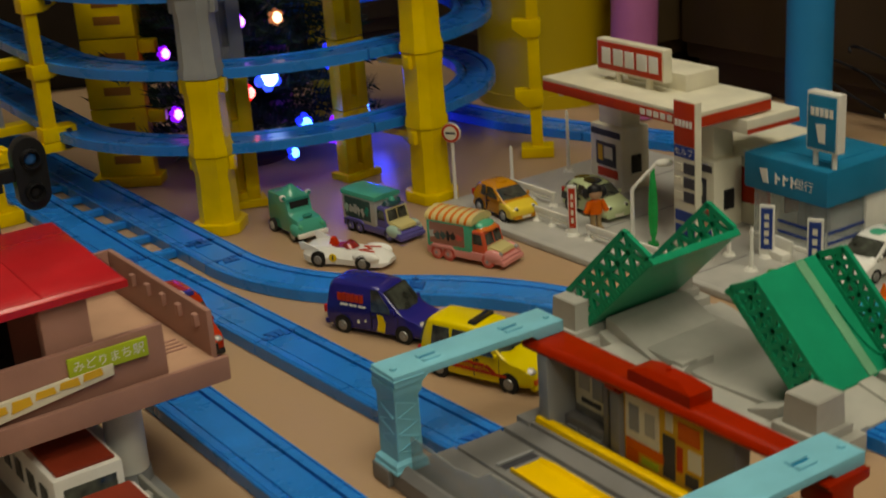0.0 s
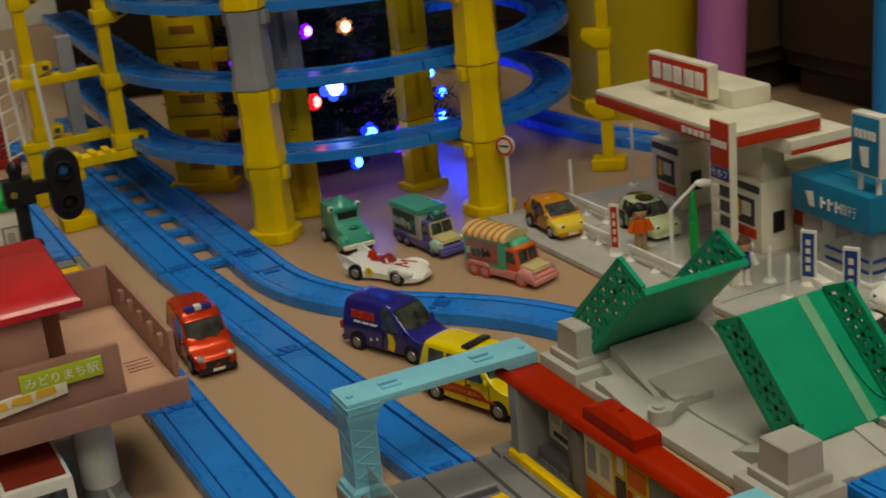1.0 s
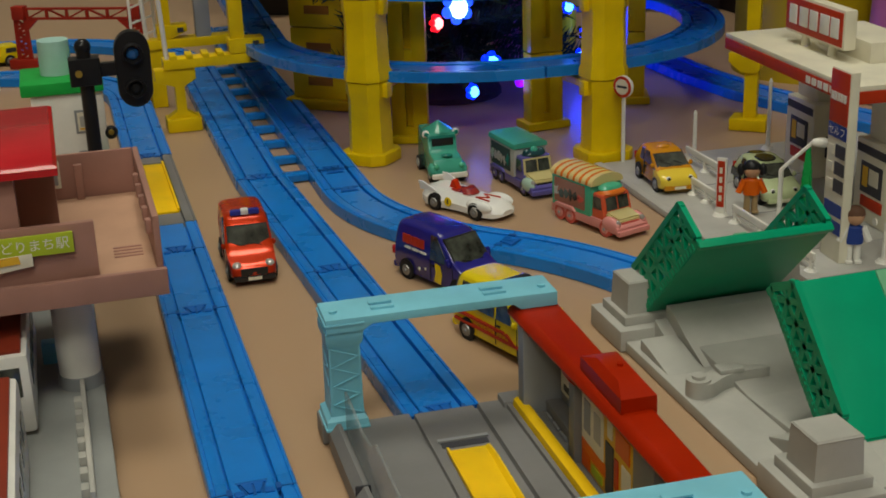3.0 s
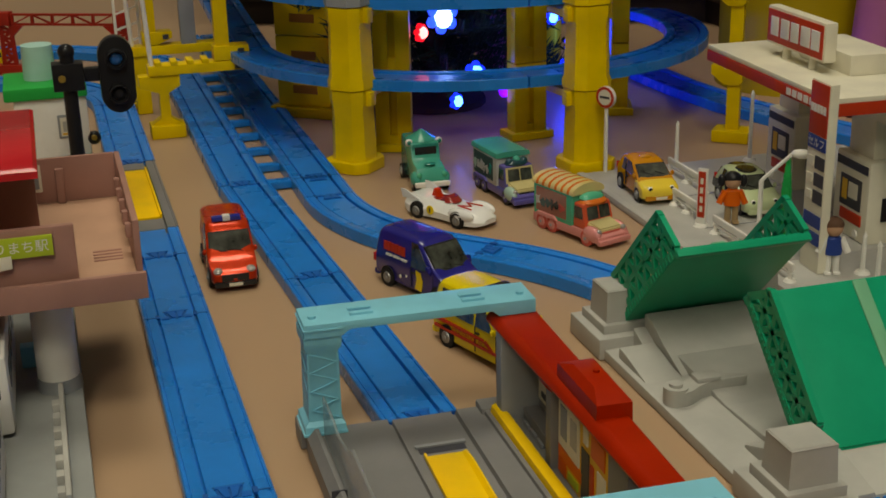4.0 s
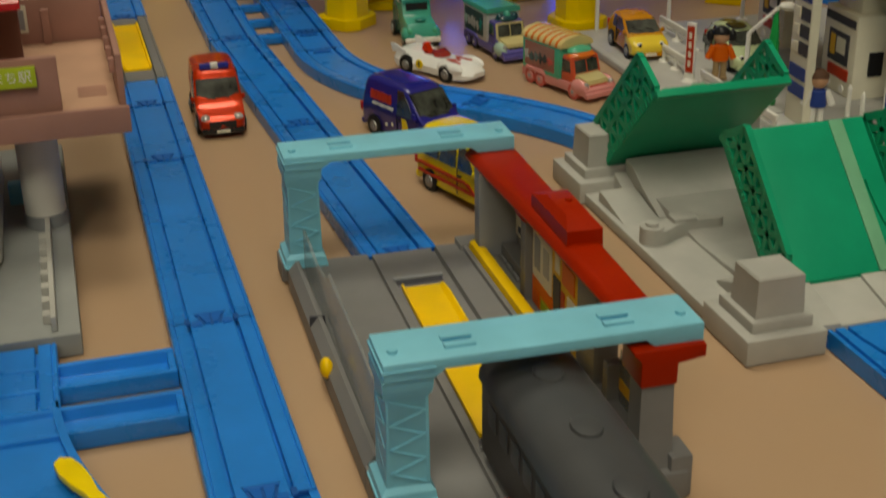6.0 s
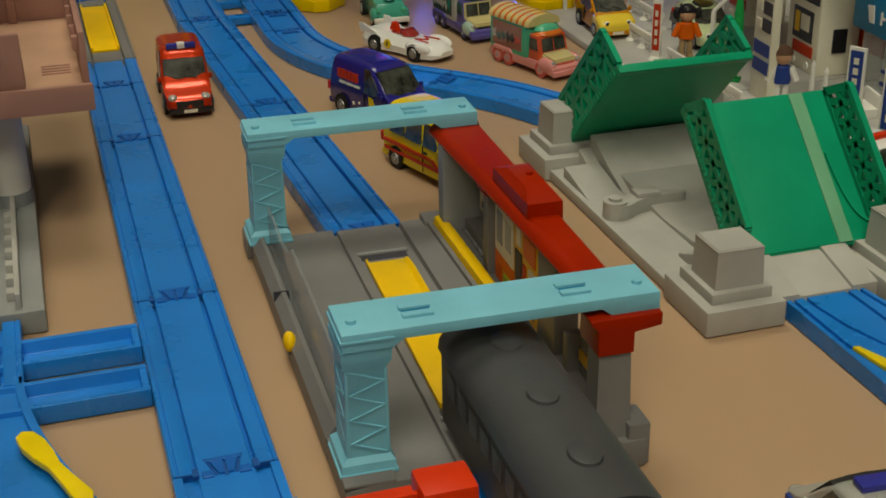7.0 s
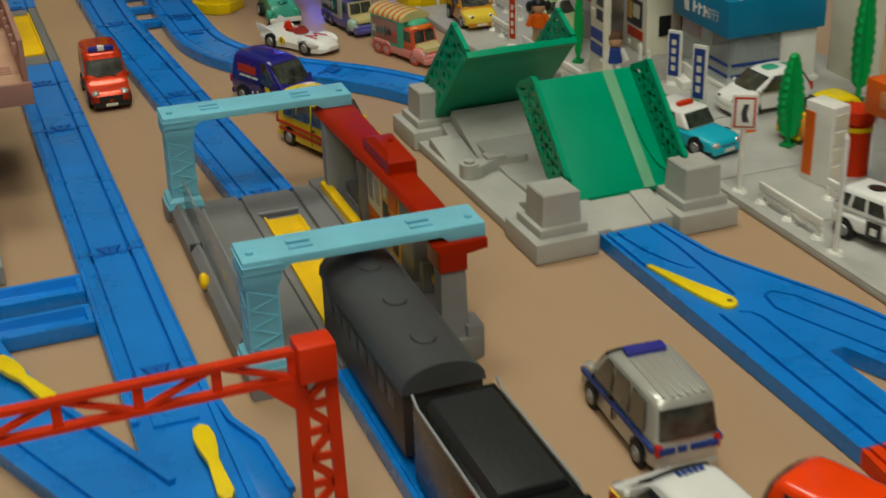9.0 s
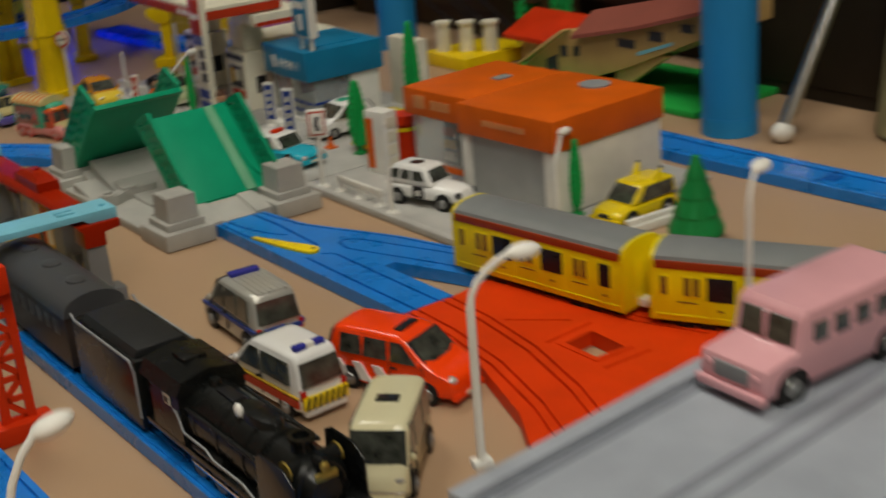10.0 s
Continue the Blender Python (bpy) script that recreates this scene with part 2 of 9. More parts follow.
RAIL = [(-TW, 0.0005), (TW, 0.0005), (TW, 0.0085), (TW - 0.0006, 0.0092), (TW - 0.0017, 0.0092), (TW - 0.0019, 0.0084), (TW - 0.0024, 0.0084), (TW - 0.0026, 0.0090), (0.0118, 0.0090), (0.0113, 0.0087), (0.0112, 0.0050), (0.0099, 0.0050), (0.0098, 0.0077),
        (0.0094, 0.0081), (-0.0094, 0.0081), (-0.0098, 0.0077), (-0.0099, 0.0050), (-0.0112, 0.0050), (-0.0113, 0.0087), (-0.0118, 0.0090), (-TW + 0.0026, 0.0090), (-TW + 0.0024, 0.0084), (-TW + 0.0019, 0.0084), (-TW + 0.0017, 0.0092), (-TW + 0.0006, 0.0092), (-TW, 0.0085)]


def arc(cx, cy, r, a0, a1, z0=0.0, z1=None, steps=14):
    z1 = z0 if z1 is None else z1
    return [(cx + r * math.cos(radians(a0 + (a1 - a0) * i / steps)), cy + r * math.sin(radians(a0 + (a1 - a0) * i / steps)), z0 + (z1 - z0) * i / steps) for i in range(steps + 1)]


def joint_tongue(p, d, parent):
    """The dovetail that locks one piece of track into the next."""
    a = math.degrees(math.atan2(d[1], d[0])) - 90
    bm = B()
    box(bm, -0.0062, 0.0062, 0.0062, 0.0086, 0.0079, 0.0091, 0.0003)
    for sx in (-1, 1):
        prism(bm, [(sx * 0.0006, -0.0018), (sx * 0.0026, -0.0018), (sx * 0.0050, 0.0062), (sx * 0.0006, 0.0062)], 0.0079, 0.0090, "z")
        box(bm, sx * 0.0066 - 0.0021, sx * 0.0066 + 0.0021, -0.0030, 0.0012, 0.0079, 0.0088, 0.0003)
    t = part("connector", bm, BLUE_MID, parent)
    t.matrix_basis = pose(p[0], p[1], p[2], 0, 0, a)
    bm = B()
    box(bm, -0.0072, 0.0072, 0.0088, 0.0094, 0.0078, 0.0084)
    box(bm, -0.0007, 0.0007, -0.0030, 0.0090, 0.0078, 0.0084)
    box(bm, -0.0176, 0.0176, -0.0004, 0.0003, 0.0074, 0.0079)
    for sx in (-1, 1):
        box(bm, sx * 0.0108 - 0.0011, sx * 0.0108 + 0.0011, -0.0020, 0.0030, 0.0078, 0.0093)
        box(bm, sx * 0.0148 - 0.0028, sx * 0.0148 + 0.0028, -0.0004, 0.0003, 0.0078, 0.0091)
        prism(bm, [(sx * 0.0030, -0.0020), (sx * 0.0042, -0.0020), (sx * 0.0068, 0.0090), (sx * 0.0056, 0.0090)], 0.0078, 0.0084, "z")
    t = part("connector_gap", bm, BLUE_DARK, parent, "dark gap round the connector")
    t.matrix_basis = pose(p[0], p[1], p[2], 0, 0, a)


def track(path, label="blue plastic toy railway track lying on the floor", joint=True, material=None, group="track pieces"):
    th = thing("toy_track", label, "toy track", group=group)
    d = Vector(path[1]) - Vector(path[0])
    d2 = Vector(path[-1]) - Vector(path[-2])
    path = [tuple(Vector(path[0]) + d.normalized() * 0.0004)] + list(path[1:-1]) + [tuple(Vector(path[-1]) - d2.normalized() * 0.0004)]
    part("track_bed", sweep(B(), RAIL, path), material or BLUE, th)
    if joint:
        joint_tongue(path[0], d, th)
    return th


def straight(p, q, n=1, **k):
    p, q = Vector(p), Vector(q)
    for i in range(n):
        track([tuple(p.lerp(q, i / n)), tuple(p.lerp(q, (i + 0.5) / n)), tuple(p.lerp(q, (i + 1) / n))], **k)


# the line on the station's far side, with its short pieces
straight((0, -0.142, 0), (0, 0, 0))
straight((0, 0, 0), (0, 0.214, 0))
straight((0, 0.214, 0), (0, 0.321, 0))
straight((0, 0.321, 0), (0, 0.378, 0))
straight((0.001, 0.556, 0), (0.001, 0.77, 0))
track(arc(-0.165, 0.77, 0.166, 0, 45))
track(arc(-0.165, 0.77, 0.166, 45, 90))
straight((-0.165, 0.936, 0), (-0.4, 0.936, 0))
# the line that the train runs on
straight((0.0890, -0.60, 0), (0.0925, -0.386, 0))
straight((0.0925, -0.386, 0), (0.0945, -0.1725, 0))
straight((0.0985, 0.0435, 0), (0.0885, 0.251, 0))
straight((0.0885, 0.251, 0), (0.0780, 0.462, 0))
track(arc(-0.137, 0.885, 0.2145, 0, 45))
track(arc(-0.137, 0.885, 0.2145, 45, 90))
straight((-0.137, 1.0995, 0), (-0.351, 1.0995, 0))
# the branch that swings over to the bridge
straight((0.1335, 0.4625, 0), (0.1335, 0.4130, 0))
track(arc(0.3285, 0.4130, 0.195, 180, 225) + [(0.2040, 0.2617, 0)])
MID = Vector((0.2040, 0.2617, 0))
END = Vector((0.270, 0.128, 0))


def hermite(p, dp, q, dq, n=14):
    out = []
    for i in range(n + 1):
        s = i / n
        out.append(tuple(p * (2 * s**3 - 3 * s**2 + 1) + dp * (s**3 - 2 * s**2 + s) + q * (-2 * s**3 + 3 * s**2) + dq * (s**3 - s**2)))
    return out


track(hermite(MID, Vector((0.115, -0.110, 0)), END, Vector((-0.005, -0.12, 0))))

# double-track piece with its row of ladder openings
dt = thing("double_track", "blue double toy track with ladder-like cross ties", "toy track", group="track pieces")
for cx in (0.0775, 0.1335):
    p = [(cx, 0.4625, 0), (cx, 0.68, 0), (cx, 0.884, 0)]
    part("track_bed", sweep(B(), RAIL, p), BLUE, dt)
    joint_tongue((cx, 0.4625, 0), (0, 1, 0), dt)
for i in range(9):
    y = 0.4645 + i * 0.0505
    part("cross_tie", box(B(), 0.0963, 0.1147, y, y + (0.012 if i in (0, 8) else 0.0085), 0.001, 0.0068, 0.0012), BLUE, dt)
straight((0.1335, 0.885, 0), (0.1335, 1.1, 0))

# ---- the station with its two turquoise gates ----
st = thing("toy_station", "grey toy platform station with turquoise gates and red roof", "toy station", pose(0.0965, -0.055, 0, 0, 0, -2.0))
prof = [(-0.0565, 0.0005), (0.0535, 0.0005), (0.0535, 0.0105), (0.0172, 0.0105), (0.0166, 0.0078), (0.0150, 0.0078), (0.0146, 0.0098), (-0.0146, 0.0098),
        (-0.0150, 0.0078), (-0.0166, 0.0078), (-0.0172, 0.0105), (-0.047, 0.0105), (-0.0565, 0.0085)]
part("platform_base", sweep(B(), [(x, z) for x, z in prof], [(0.0008, -0.1165, 0), (-0.0004, 0, 0), (-0.0014, 0.0985, 0)]), GREY, st)
part("platform_wing", box(B(), -0.0605, -0.0400, 0.0987, 0.1150, 0.0005, 0.0108, 0.0008), GREY, st)
part("leg_plinth", box(B(), -0.0560, -0.0375, -0.1170, -0.0840, 0.0103, 0.0116, 0.0004), GREY, st)
tray = B()
box(tray, -0.0102, 0.0086, -0.0750, 0.0570, 0.0099, 0.0106, 0.0002)
box(tray, -0.0108, -0.0096, -0.0750, 0.0570, 0.0100, 0.0125, 0.0003)
loft(tray, [[(0.0070, y, 0.0104), (0.0096, y, 0.0104), (0.0096, y, z), (0.0088, y, z)] for y, z in ((-0.0750, 0.0112), (-0.0600, 0.0128), (0.0450, 0.0128), (0.0570, 0.0112))])
part("stop_plate", tray, YPLATE, st, "bright yellow sliding stop plate")
for y in (-0.0815, 0.0605):
    # A flat dark strip on the platform paints the shade of the slot.
    slot = B()
    box(slot, -0.0115, 0.0105, y, y + 0.0050, 0.0099, 0.0101)
    part("slot", slot, DARK_PRINT_RECESS, st, "flat dark strip painted as a slot in the platform")
    part("slot_lip", box(B(), -0.0125, 0.0115, y + (0.0050 if y > 0 else -0.0022), y + (0.0073 if y > 0 else 0), 0.0099, 0.0112, 0.0004), PIERGREY, st)
part("platform_edge", loft(B(), [[(x + dx, y, z) for x, z in ((0.0345, 0.0105), (0.0415, 0.0105), (0.0412, 0.0140), (0.0400, 0.0154), (0.0370, 0.0158), (0.0352, 0.0150))] for y, dx in ((-0.1075, 0.0006), (0.0890, -0.0042))]), YPLATE, st, "yellow platform edge strip")
part("platform_lip", loft(B(), [[(x + dx, y, z) for x, z in ((0.0318, 0.0100), (0.0342, 0.0100), (0.0342, 0.0126), (0.0320, 0.0126))] for y, dx in ((-0.1120, 0.0004), (0.0950, -0.0044))]), GREY, st)
part("end_sill", box(B(), 0.0335, 0.0548, -0.1190, -0.1080, 0.0005, 0.012, 0.001), GREY, st)
part("end_sill", box(B(), 0.0262, 0.0545, 0.0895, 0.1010, 0.0005, 0.0135, 0.001), GREY, st)
# roof over the platform: it narrows towards the corner post, and its front edge is rolled
def roof_ring(y, x0, x1, z=0.0600):
    return [(x0 + 0.0010, y, z - 0.0062), (x1, y, z - 0.0062), (x1, y, z - 0.0008), (x1 - 0.0008, y, z), (x0 + 0.0050, y, z), (x0 + 0.0026, y, z - 0.0007), (x0 + 0.0008, y, z - 0.0023), (x0, y, z - 0.0042)]
part("station_roof", loft(B(), [roof_ring(-0.0960, 0.0410, 0.0552), roof_ring(0.0, 0.0372, 0.0552), roof_ring(0.1000, 0.0318, 0.0550)]), REDROOF, st, "glossy brick-red roof")
hump = loft(B(), [[(0.0410, -0.0225, 0.0596), (0.0566, -0.0225, 0.0540), (0.0566, 0.0215, 0.0540), (0.0400, 0.0215, 0.0596)],
                  [(0.0412, -0.0223, 0.0658), (0.0564, -0.0223, 0.0658), (0.0564, 0.0213, 0.0658), (0.0402, 0.0213, 0.0658)],
                  [(0.0440, -0.0120, 0.0692), (0.0535, -0.0120, 0.0692), (0.0535, 0.0110, 0.0692), (0.0436, 0.0110, 0.0692)]])
part("roof_hump", hump, REDROOF, st)
part("roof_peg", cyl(B(), (0.0500, 0.0015, 0.0690), (0.0500, 0.0015, 0.0703), 0.0015), REDROOF, st)
# rooms under the roof: end wall, waiting bay, two posts with a gap, printed kiosk front, plain wall
part("end_wall", box(B(), 0.0332, 0.0545, 0.0800, 0.0885, 0.0105, 0.0540, 0.0008), PIERGREY, st)
part("back_wall", box(B(), 0.0520, 0.0540, 0.0465, 0.0798, 0.0105, 0.0540, 0.0004), GREY, st)
bay = part("notice_panel", box(B(), 0.0508, 0.0519, 0.0510, 0.0775, 0.0220, 0.0500, 0.0003), PAPER, st, "pale printed notice panel")
for y, z, w, h, col in ((0.0540, 0.0300, 0.0085, 0.0150, PIERGREY), (0.0650, 0.0330, 0.0090, 0.0120, GREYL), (0.0560, 0.0250, 0.0160, 0.0028, DARK_PRINT_RECESS)):
    part("panel_shape", box(B(), 0.0503, 0.0509, y, y + w, z, z + h), col, bay)
part("bay_step", box(B(), 0.0440, 0.0518, 0.0470, 0.0795, 0.0105, 0.0170, 0.0008), GREY, st)
for k in range(3):
    part("step_slat", box(B(), 0.0425, 0.0438, 0.0480 + k * 0.0100, 0.0560 + k * 0.0100, 0.0106, 0.0125, 0.0003), PIERGREY, st)
part("back_post", box(B(), 0.0440, 0.0540, 0.0420, 0.0462, 0.0105, 0.0540, 0.0006), GREY, st)
part("back_post", box(B(), 0.0400, 0.0540, 0.0290, 0.0360, 0.0105, 0.0540, 0.0006), GREY, st)
part("post_bracket", prism(B(), [(0.0372, 0.0540), (0.0480, 0.0540), (0.0480, 0.0485), (0.0400, 0.0485), (0.0372, 0.0515)], 0.0284, 0.0366, "y", 0.0005), REDROOF, st, "small red bracket under the roof")
kiosk = part("kiosk_front", box(B(), 0.0436, 0.0450, -0.0290, 0.0288, 0.0105, 0.0540, 0.0003), YELPRINT, st, "ochre printed kiosk front")
for y0, y1, z0, z1, col in ((0.0020, 0.0270, 0.0250, 0.0500, PAPER), (0.0165, 0.0240, 0.0300, 0.0450, PIERGREY), (0.0045, 0.0120, 0.0310, 0.0440, GREYL), (-0.0020, 0.0270, 0.0190, 0.0245, ORANGE),
                            (0.0180, 0.0270, 0.0115, 0.0185, ORANGE), (-0.0095, -0.0010, 0.0130, 0.0370, DARK_PRINT_RECESS), (-0.0270, -0.0120, 0.0380, 0.0480, ORANGE), (-0.0150, -0.0110, 0.0200, 0.0340, REDPRINT),
                            (-0.0280, -0.0190, 0.0240, 0.0350, PAPER), (-0.0260, -0.0170, 0.0140, 0.0210, DARK_PRINT_RECESS), (-0.0080, -0.0030, 0.0400, 0.0500, PAPER), (0.0030, 0.0150, 0.0130, 0.0170, LIME)):
    part("printed_shape", box(B(), 0.0427 if col in (PIERGREY, GREYL) else 0.0430, 0.0435, y0, y1, z0, z1), col, kiosk)
part("side_wall", box(B(), 0.0436, 0.0540, -0.0500, -0.0292, 0.0105, 0.0540, 0.0006), GREY, st)
part("kiosk_back", box(B(), 0.0515, 0.0540, -0.0290, 0.0288, 0.0105, 0.0540, 0.0004), GREY, st)
# smoky side pane with a yellow strip beside the corner post
pane = part("wind_screen", box(B(), 0.0490, 0.0500, -0.1000, -0.0640, 0.0105, 0.0330, 0.0003), SMOKE, st, "smoky clear wind screen")
part("screen_strip", box(B(), 0.0482, 0.0489, -0.0985, -0.0660, 0.0170, 0.0215), YELPRINT, pane)
part("screen_post", box(B(), 0.0440, 0.0540, -0.0640, -0.0590, 0.0105, 0.0270, 0.0006), GREY, st)
# the corner post with its red bracket
part("corner_post", loft(B(), [[(0.0350, -0.1155, 0.0105), (0.0505, -0.1155, 0.0105), (0.0505, -0.1030, 0.0105), (0.0350, -0.1030, 0.0105)], [(0.0368, -0.1140, 0.0200), (0.0498, -0.1140, 0.0200), (0.0498, -0.1030, 0.0200), (0.0368, -0.1030, 0.0200)],
                               [(0.0372, -0.1135, 0.0470), (0.0492, -0.1135, 0.0470), (0.0492, -0.1030, 0.0470), (0.0372, -0.1030, 0.0470)]]), GREY, st)
part("corner_foot", box(B(), 0.0480, 0.0565, -0.1180, -0.1040, 0.0005, 0.0180, 0.0010), GREY, st)
br = prism(B(), [(0.0335, 0.0604), (0.0602, 0.0604), (0.0602, 0.0555), (0.0500, 0.0540), (0.0500, 0.0460), (0.0364, 0.0460), (0.0364, 0.0560), (0.0335, 0.0590)], -0.1145, -0.0962, "y", 0.0006)
part("roof_bracket", br, REDROOF, st, "red bracket under the gate")
# gates


def gate(y0, y1, xl, xr, z):
    g = part("gate_beam", prism(B(), [(xl, z - 0.007), (xl + 0.0175, z - 0.007), (xl + 0.0215, z - 0.0042), (xr - 0.0215, z - 0.0042), (xr - 0.018, z - 0.007), (xr, z - 0.007),
                                      (xr, z), (xl, z)], y0, y1, "y", 0.0006), CYAN, st, "turquoise overhead beam")
    for x in (xl + 0.0225, xr - 0.0345):
        for k in (0, 1):
            part("beam_rib", box(B(), x, x + 0.0110, y0 + 0.0060 + k * 0.0060, y0 + 0.0092 + k * 0.0060, z - 0.0005, z + 0.0012, 0.0003), CYAN, g)
        # Darker strip paints the shade between the two ribs.
        part("rib_gap", box(B(), x + 0.0006, x + 0.0104, y0 + 0.0093, y0 + 0.0119, z - 0.0005, z + 0.0003), BANKBLUE, g)
    for x in (xl + 0.0050, xr - 0.0055):
        part("beam_peg", cyl(B(), (x, (y0 + y1) / 2 - 0.003, z - 0.0005), (x, (y0 + y1) / 2 - 0.003, z + 0.0013), 0.0019), CYAN, g)
    part("end_rim", box(B(), xl - 0.0006, xl + 0.0180, y0 - 0.0006, y1 + 0.0006, z - 0.0035, z - 0.0024, 0.0003), CYAN, g)
    def lring(zz, a, b, c, d):
        return [(xl + a, y0 + c, zz), (xl + b, y0 + c, zz), (xl + b, y1 + d, zz), (xl + a, y1 + d, zz)]
    leg = loft(B(), [lring(0.0108, -0.0022, 0.0178, 0.0010, 0.0), lring(0.0150, -0.0018, 0.0175, 0.0014, 0.0), lring(0.0170, 0.0004, 0.0160, 0.0034, -0.002),
                     lring(z - 0.0150, 0.0010, 0.0158, 0.0030, -0.002), lring(z - 0.0120, -0.0002, 0.0170, 0.0012, 0.0), lring(z - 0.0071, -0.0004, 0.0174, 0.0008, 0.0)])
    lg = part("gate_leg", leg, CYAN, st, "turquoise lattice leg")
    zz = B()
    k, a, b = 7, 0.0180, z - 0.0158
    for i in range(k):
        z0, z1 = a + (b - a) * i / k, a + (b - a) * (i + 1) / k
        xs = (xl + 0.0022, xl + 0.0146) if i % 2 else (xl + 0.0146, xl + 0.0022)
        bar(zz, (xs[0], y0 + 0.0031, z0), (xs[1], y0 + 0.0031, z1), 0.0008, 0.0005)
    for x in (xl + 0.0014, xl + 0.0152):
        bar(zz, (x, y0 + 0.0031, a), (x, y0 + 0.0031, b), 0.0008, 0.0005)
    ys = (y0 + 0.0052, y1 - 0.0042)
    for i in range(k):
        z0, z1 = a + (b - a) * i / k, a + (b - a) * (i + 1) / k
        p, q = ys if i % 2 else ys[::-1]
        bar(zz, (xl + 0.0008, p, z0), (xl + 0.0008, q, z1), 0.0008, 0.0009)
    part("lattice", zz, CYAN, lg)
    part("base_rim", box(B(), xl - 0.0028, xl + 0.0182, y0 + 0.0004, y1 + 0.0004, 0.0106, 0.0119, 0.0004), CYAN, lg)


gate(-0.1115, -0.0880, -0.0535, 0.0602, 0.0672)
gate(0.0900, 0.1130, -0.0570, 0.0538, 0.0672)
# clear side screen along the platform, stepped up towards the nearer gate
scr = prism(B(), [(-0.0860, 0.0105), (0.0895, 0.0105), (0.0895, 0.0310), (0.0700, 0.0312), (0.0480, 0.0300), (0.0400, 0.0320), (0.0300, 0.0330), (0.0180, 0.0405), (-0.0500, 0.0420), (-0.0860, 0.0420)], -0.0505, -0.0492, "x", 0.0002)
part("side_screen", scr, SMOKE, st, "smoky transparent side screen")
part("side_skirt", loft(B(), [[(x + dx, y, z) for x, z in ((-0.0562, 0.0008), (-0.0507, 0.0008), (-0.0507, 0.0150), (-0.0525, 0.0150), (-0.0562, 0.0105))] for y, dx in ((-0.0838, 0.0), (0.0, -0.0010), (0.0898, -0.0022))]), GREY, st)
part("skirt_line", box(B(), -0.0576, -0.0508, 0.0300, 0.0308, 0.0100, 0.0153), DARK_PRINT_RECESS, st)
part("knob_slot", box(B(), -0.0580, -0.0560, -0.0120, -0.0030, 0.0070, 0.0120), DARK_PRINT_RECESS, st)
part("stop_knob", ball(B(), (-0.0572, -0.0095, 0.0118), 0.0044, 0.65, 1.0, 1.0, 16), YPLATE, st, "small yellow lever knob")

# ---- the drawbridge ----
bd = thing("toy_drawbridge", "grey toy drawbridge with two raised green leaves", "toy bridge", pose(0.268, 0.008, 0))
plate = prism(B(), [(-0.053, -0.060), (-0.046, -0.067), (0.061, -0.067), (0.068, -0.060), (0.064, 0.085), (0.057, 0.112), (-0.047, 0.112), (-0.053, 0.085)], 0.0006, 0.0065, "z", 0.0006)
part("base_plate", plate, GREYL, bd)
for sx in (-1, 1):
    for sy in (-1, 1):
        cx, cy = -0.0365 if sx < 0 else (0.0520 if sy < 0 else 0.0450), -0.085 if sy < 0 else 0.1045
        pr = B()
        box(pr, cx - 0.0195, cx + 0.0185, cy - 0.0205, cy + 0.0215, 0.0006, 0.0125, 0.0008)
        box(pr, cx - 0.0145 * 1.0, cx + 0.0145, cy - 0.0145, cy + 0.0165, 0.012, 0.0175, 0.0006)
        p = part("corner_pier", pr, GREYL, bd, "stepped grey corner pier")
        part("pier_block", loft(B(), [[(cx + ax * 0.0117, cy + ay * 0.0112, 0.0174) for ax, ay in ((-1, -1), (1, -1), (1, 1), (-1, 1))],
                                      [(cx + ax * 0.0109, cy + ay * 0.0105, 0.0352) for ax, ay in ((-1, -1), (1, -1), (1, 1), (-1, 1))],
                                      [(cx + ax * 0.0102, cy + ay * 0.0098, 0.0360) for ax, ay in ((-1, -1), (1, -1), (1, 1), (-1, 1))]]), GREYL, p)
        part("pier_cap", box(B(), cx - 0.0111, cx + 0.0111, cy - 0.0107, cy + 0.0107, 0.0345, 0.0353, 0.0002), GREYL, p)
# ramps up to the leaves, each with two wheel grooves
for sy, y0, y1 in ((-1, -0.098, -0.060), (1, 0.120, 0.085)):
    rp = B()
    for a, b, dz in ((-0.0205, -0.0070, 0.0012), (-0.0067, 0.0192, 0.0), (0.0195, 0.0325, 0.0012)):
        prism(rp, [(y0, 0.0006), (y1, 0.0006), (y1, 0.0185 + dz), (y0, 0.0090 + dz)], a, b, "x", 0.0005)
    part("approach_ramp", rp, GREYL, bd)
    part("ramp_cheek", prism(B(), [(y1, 0.0008), (y1 + sy * -0.022, 0.0064), (y1 + sy * -0.022, 0.0080), (y1, 0.0165)], -0.036, -0.0210, "x", 0.0006), GREYL, bd)
    part("ramp_cheek", prism(B(), [(y1, 0.0008), (y1 + sy * -0.022, 0.0064), (y1 + sy * -0.022, 0.0080), (y1, 0.0165)], 0.0330, 0.046, "x", 0.0006), GREYL, bd)
part("pivot_block", prism(B(), [(0.040, 0.0066), (0.086, 0.0066), (0.086, 0.0235), (0.077, 0.0225), (0.062, 0.0150)], -0.0290, 0.0380, "x", 0.0006), GREYL, bd)
part("centre_slope", prism(B(), [(-0.055, 0.0064), (0.080, 0.0064), (0.080, 0.0135), (0.03, 0.0105), (0.0, 0.0078), (-0.055, 0.0105)], -0.025, 0.042, "x", 0.0005), GREYL, bd)
slab = prism(B(), [(0.0370, 0.0064), (0.0720, 0.0064), (0.0720, 0.0125), (0.0640, 0.0118)], -0.0500, -0.0300, "x", 0.0005)
part("wing_slope", slab, GREYL, bd)
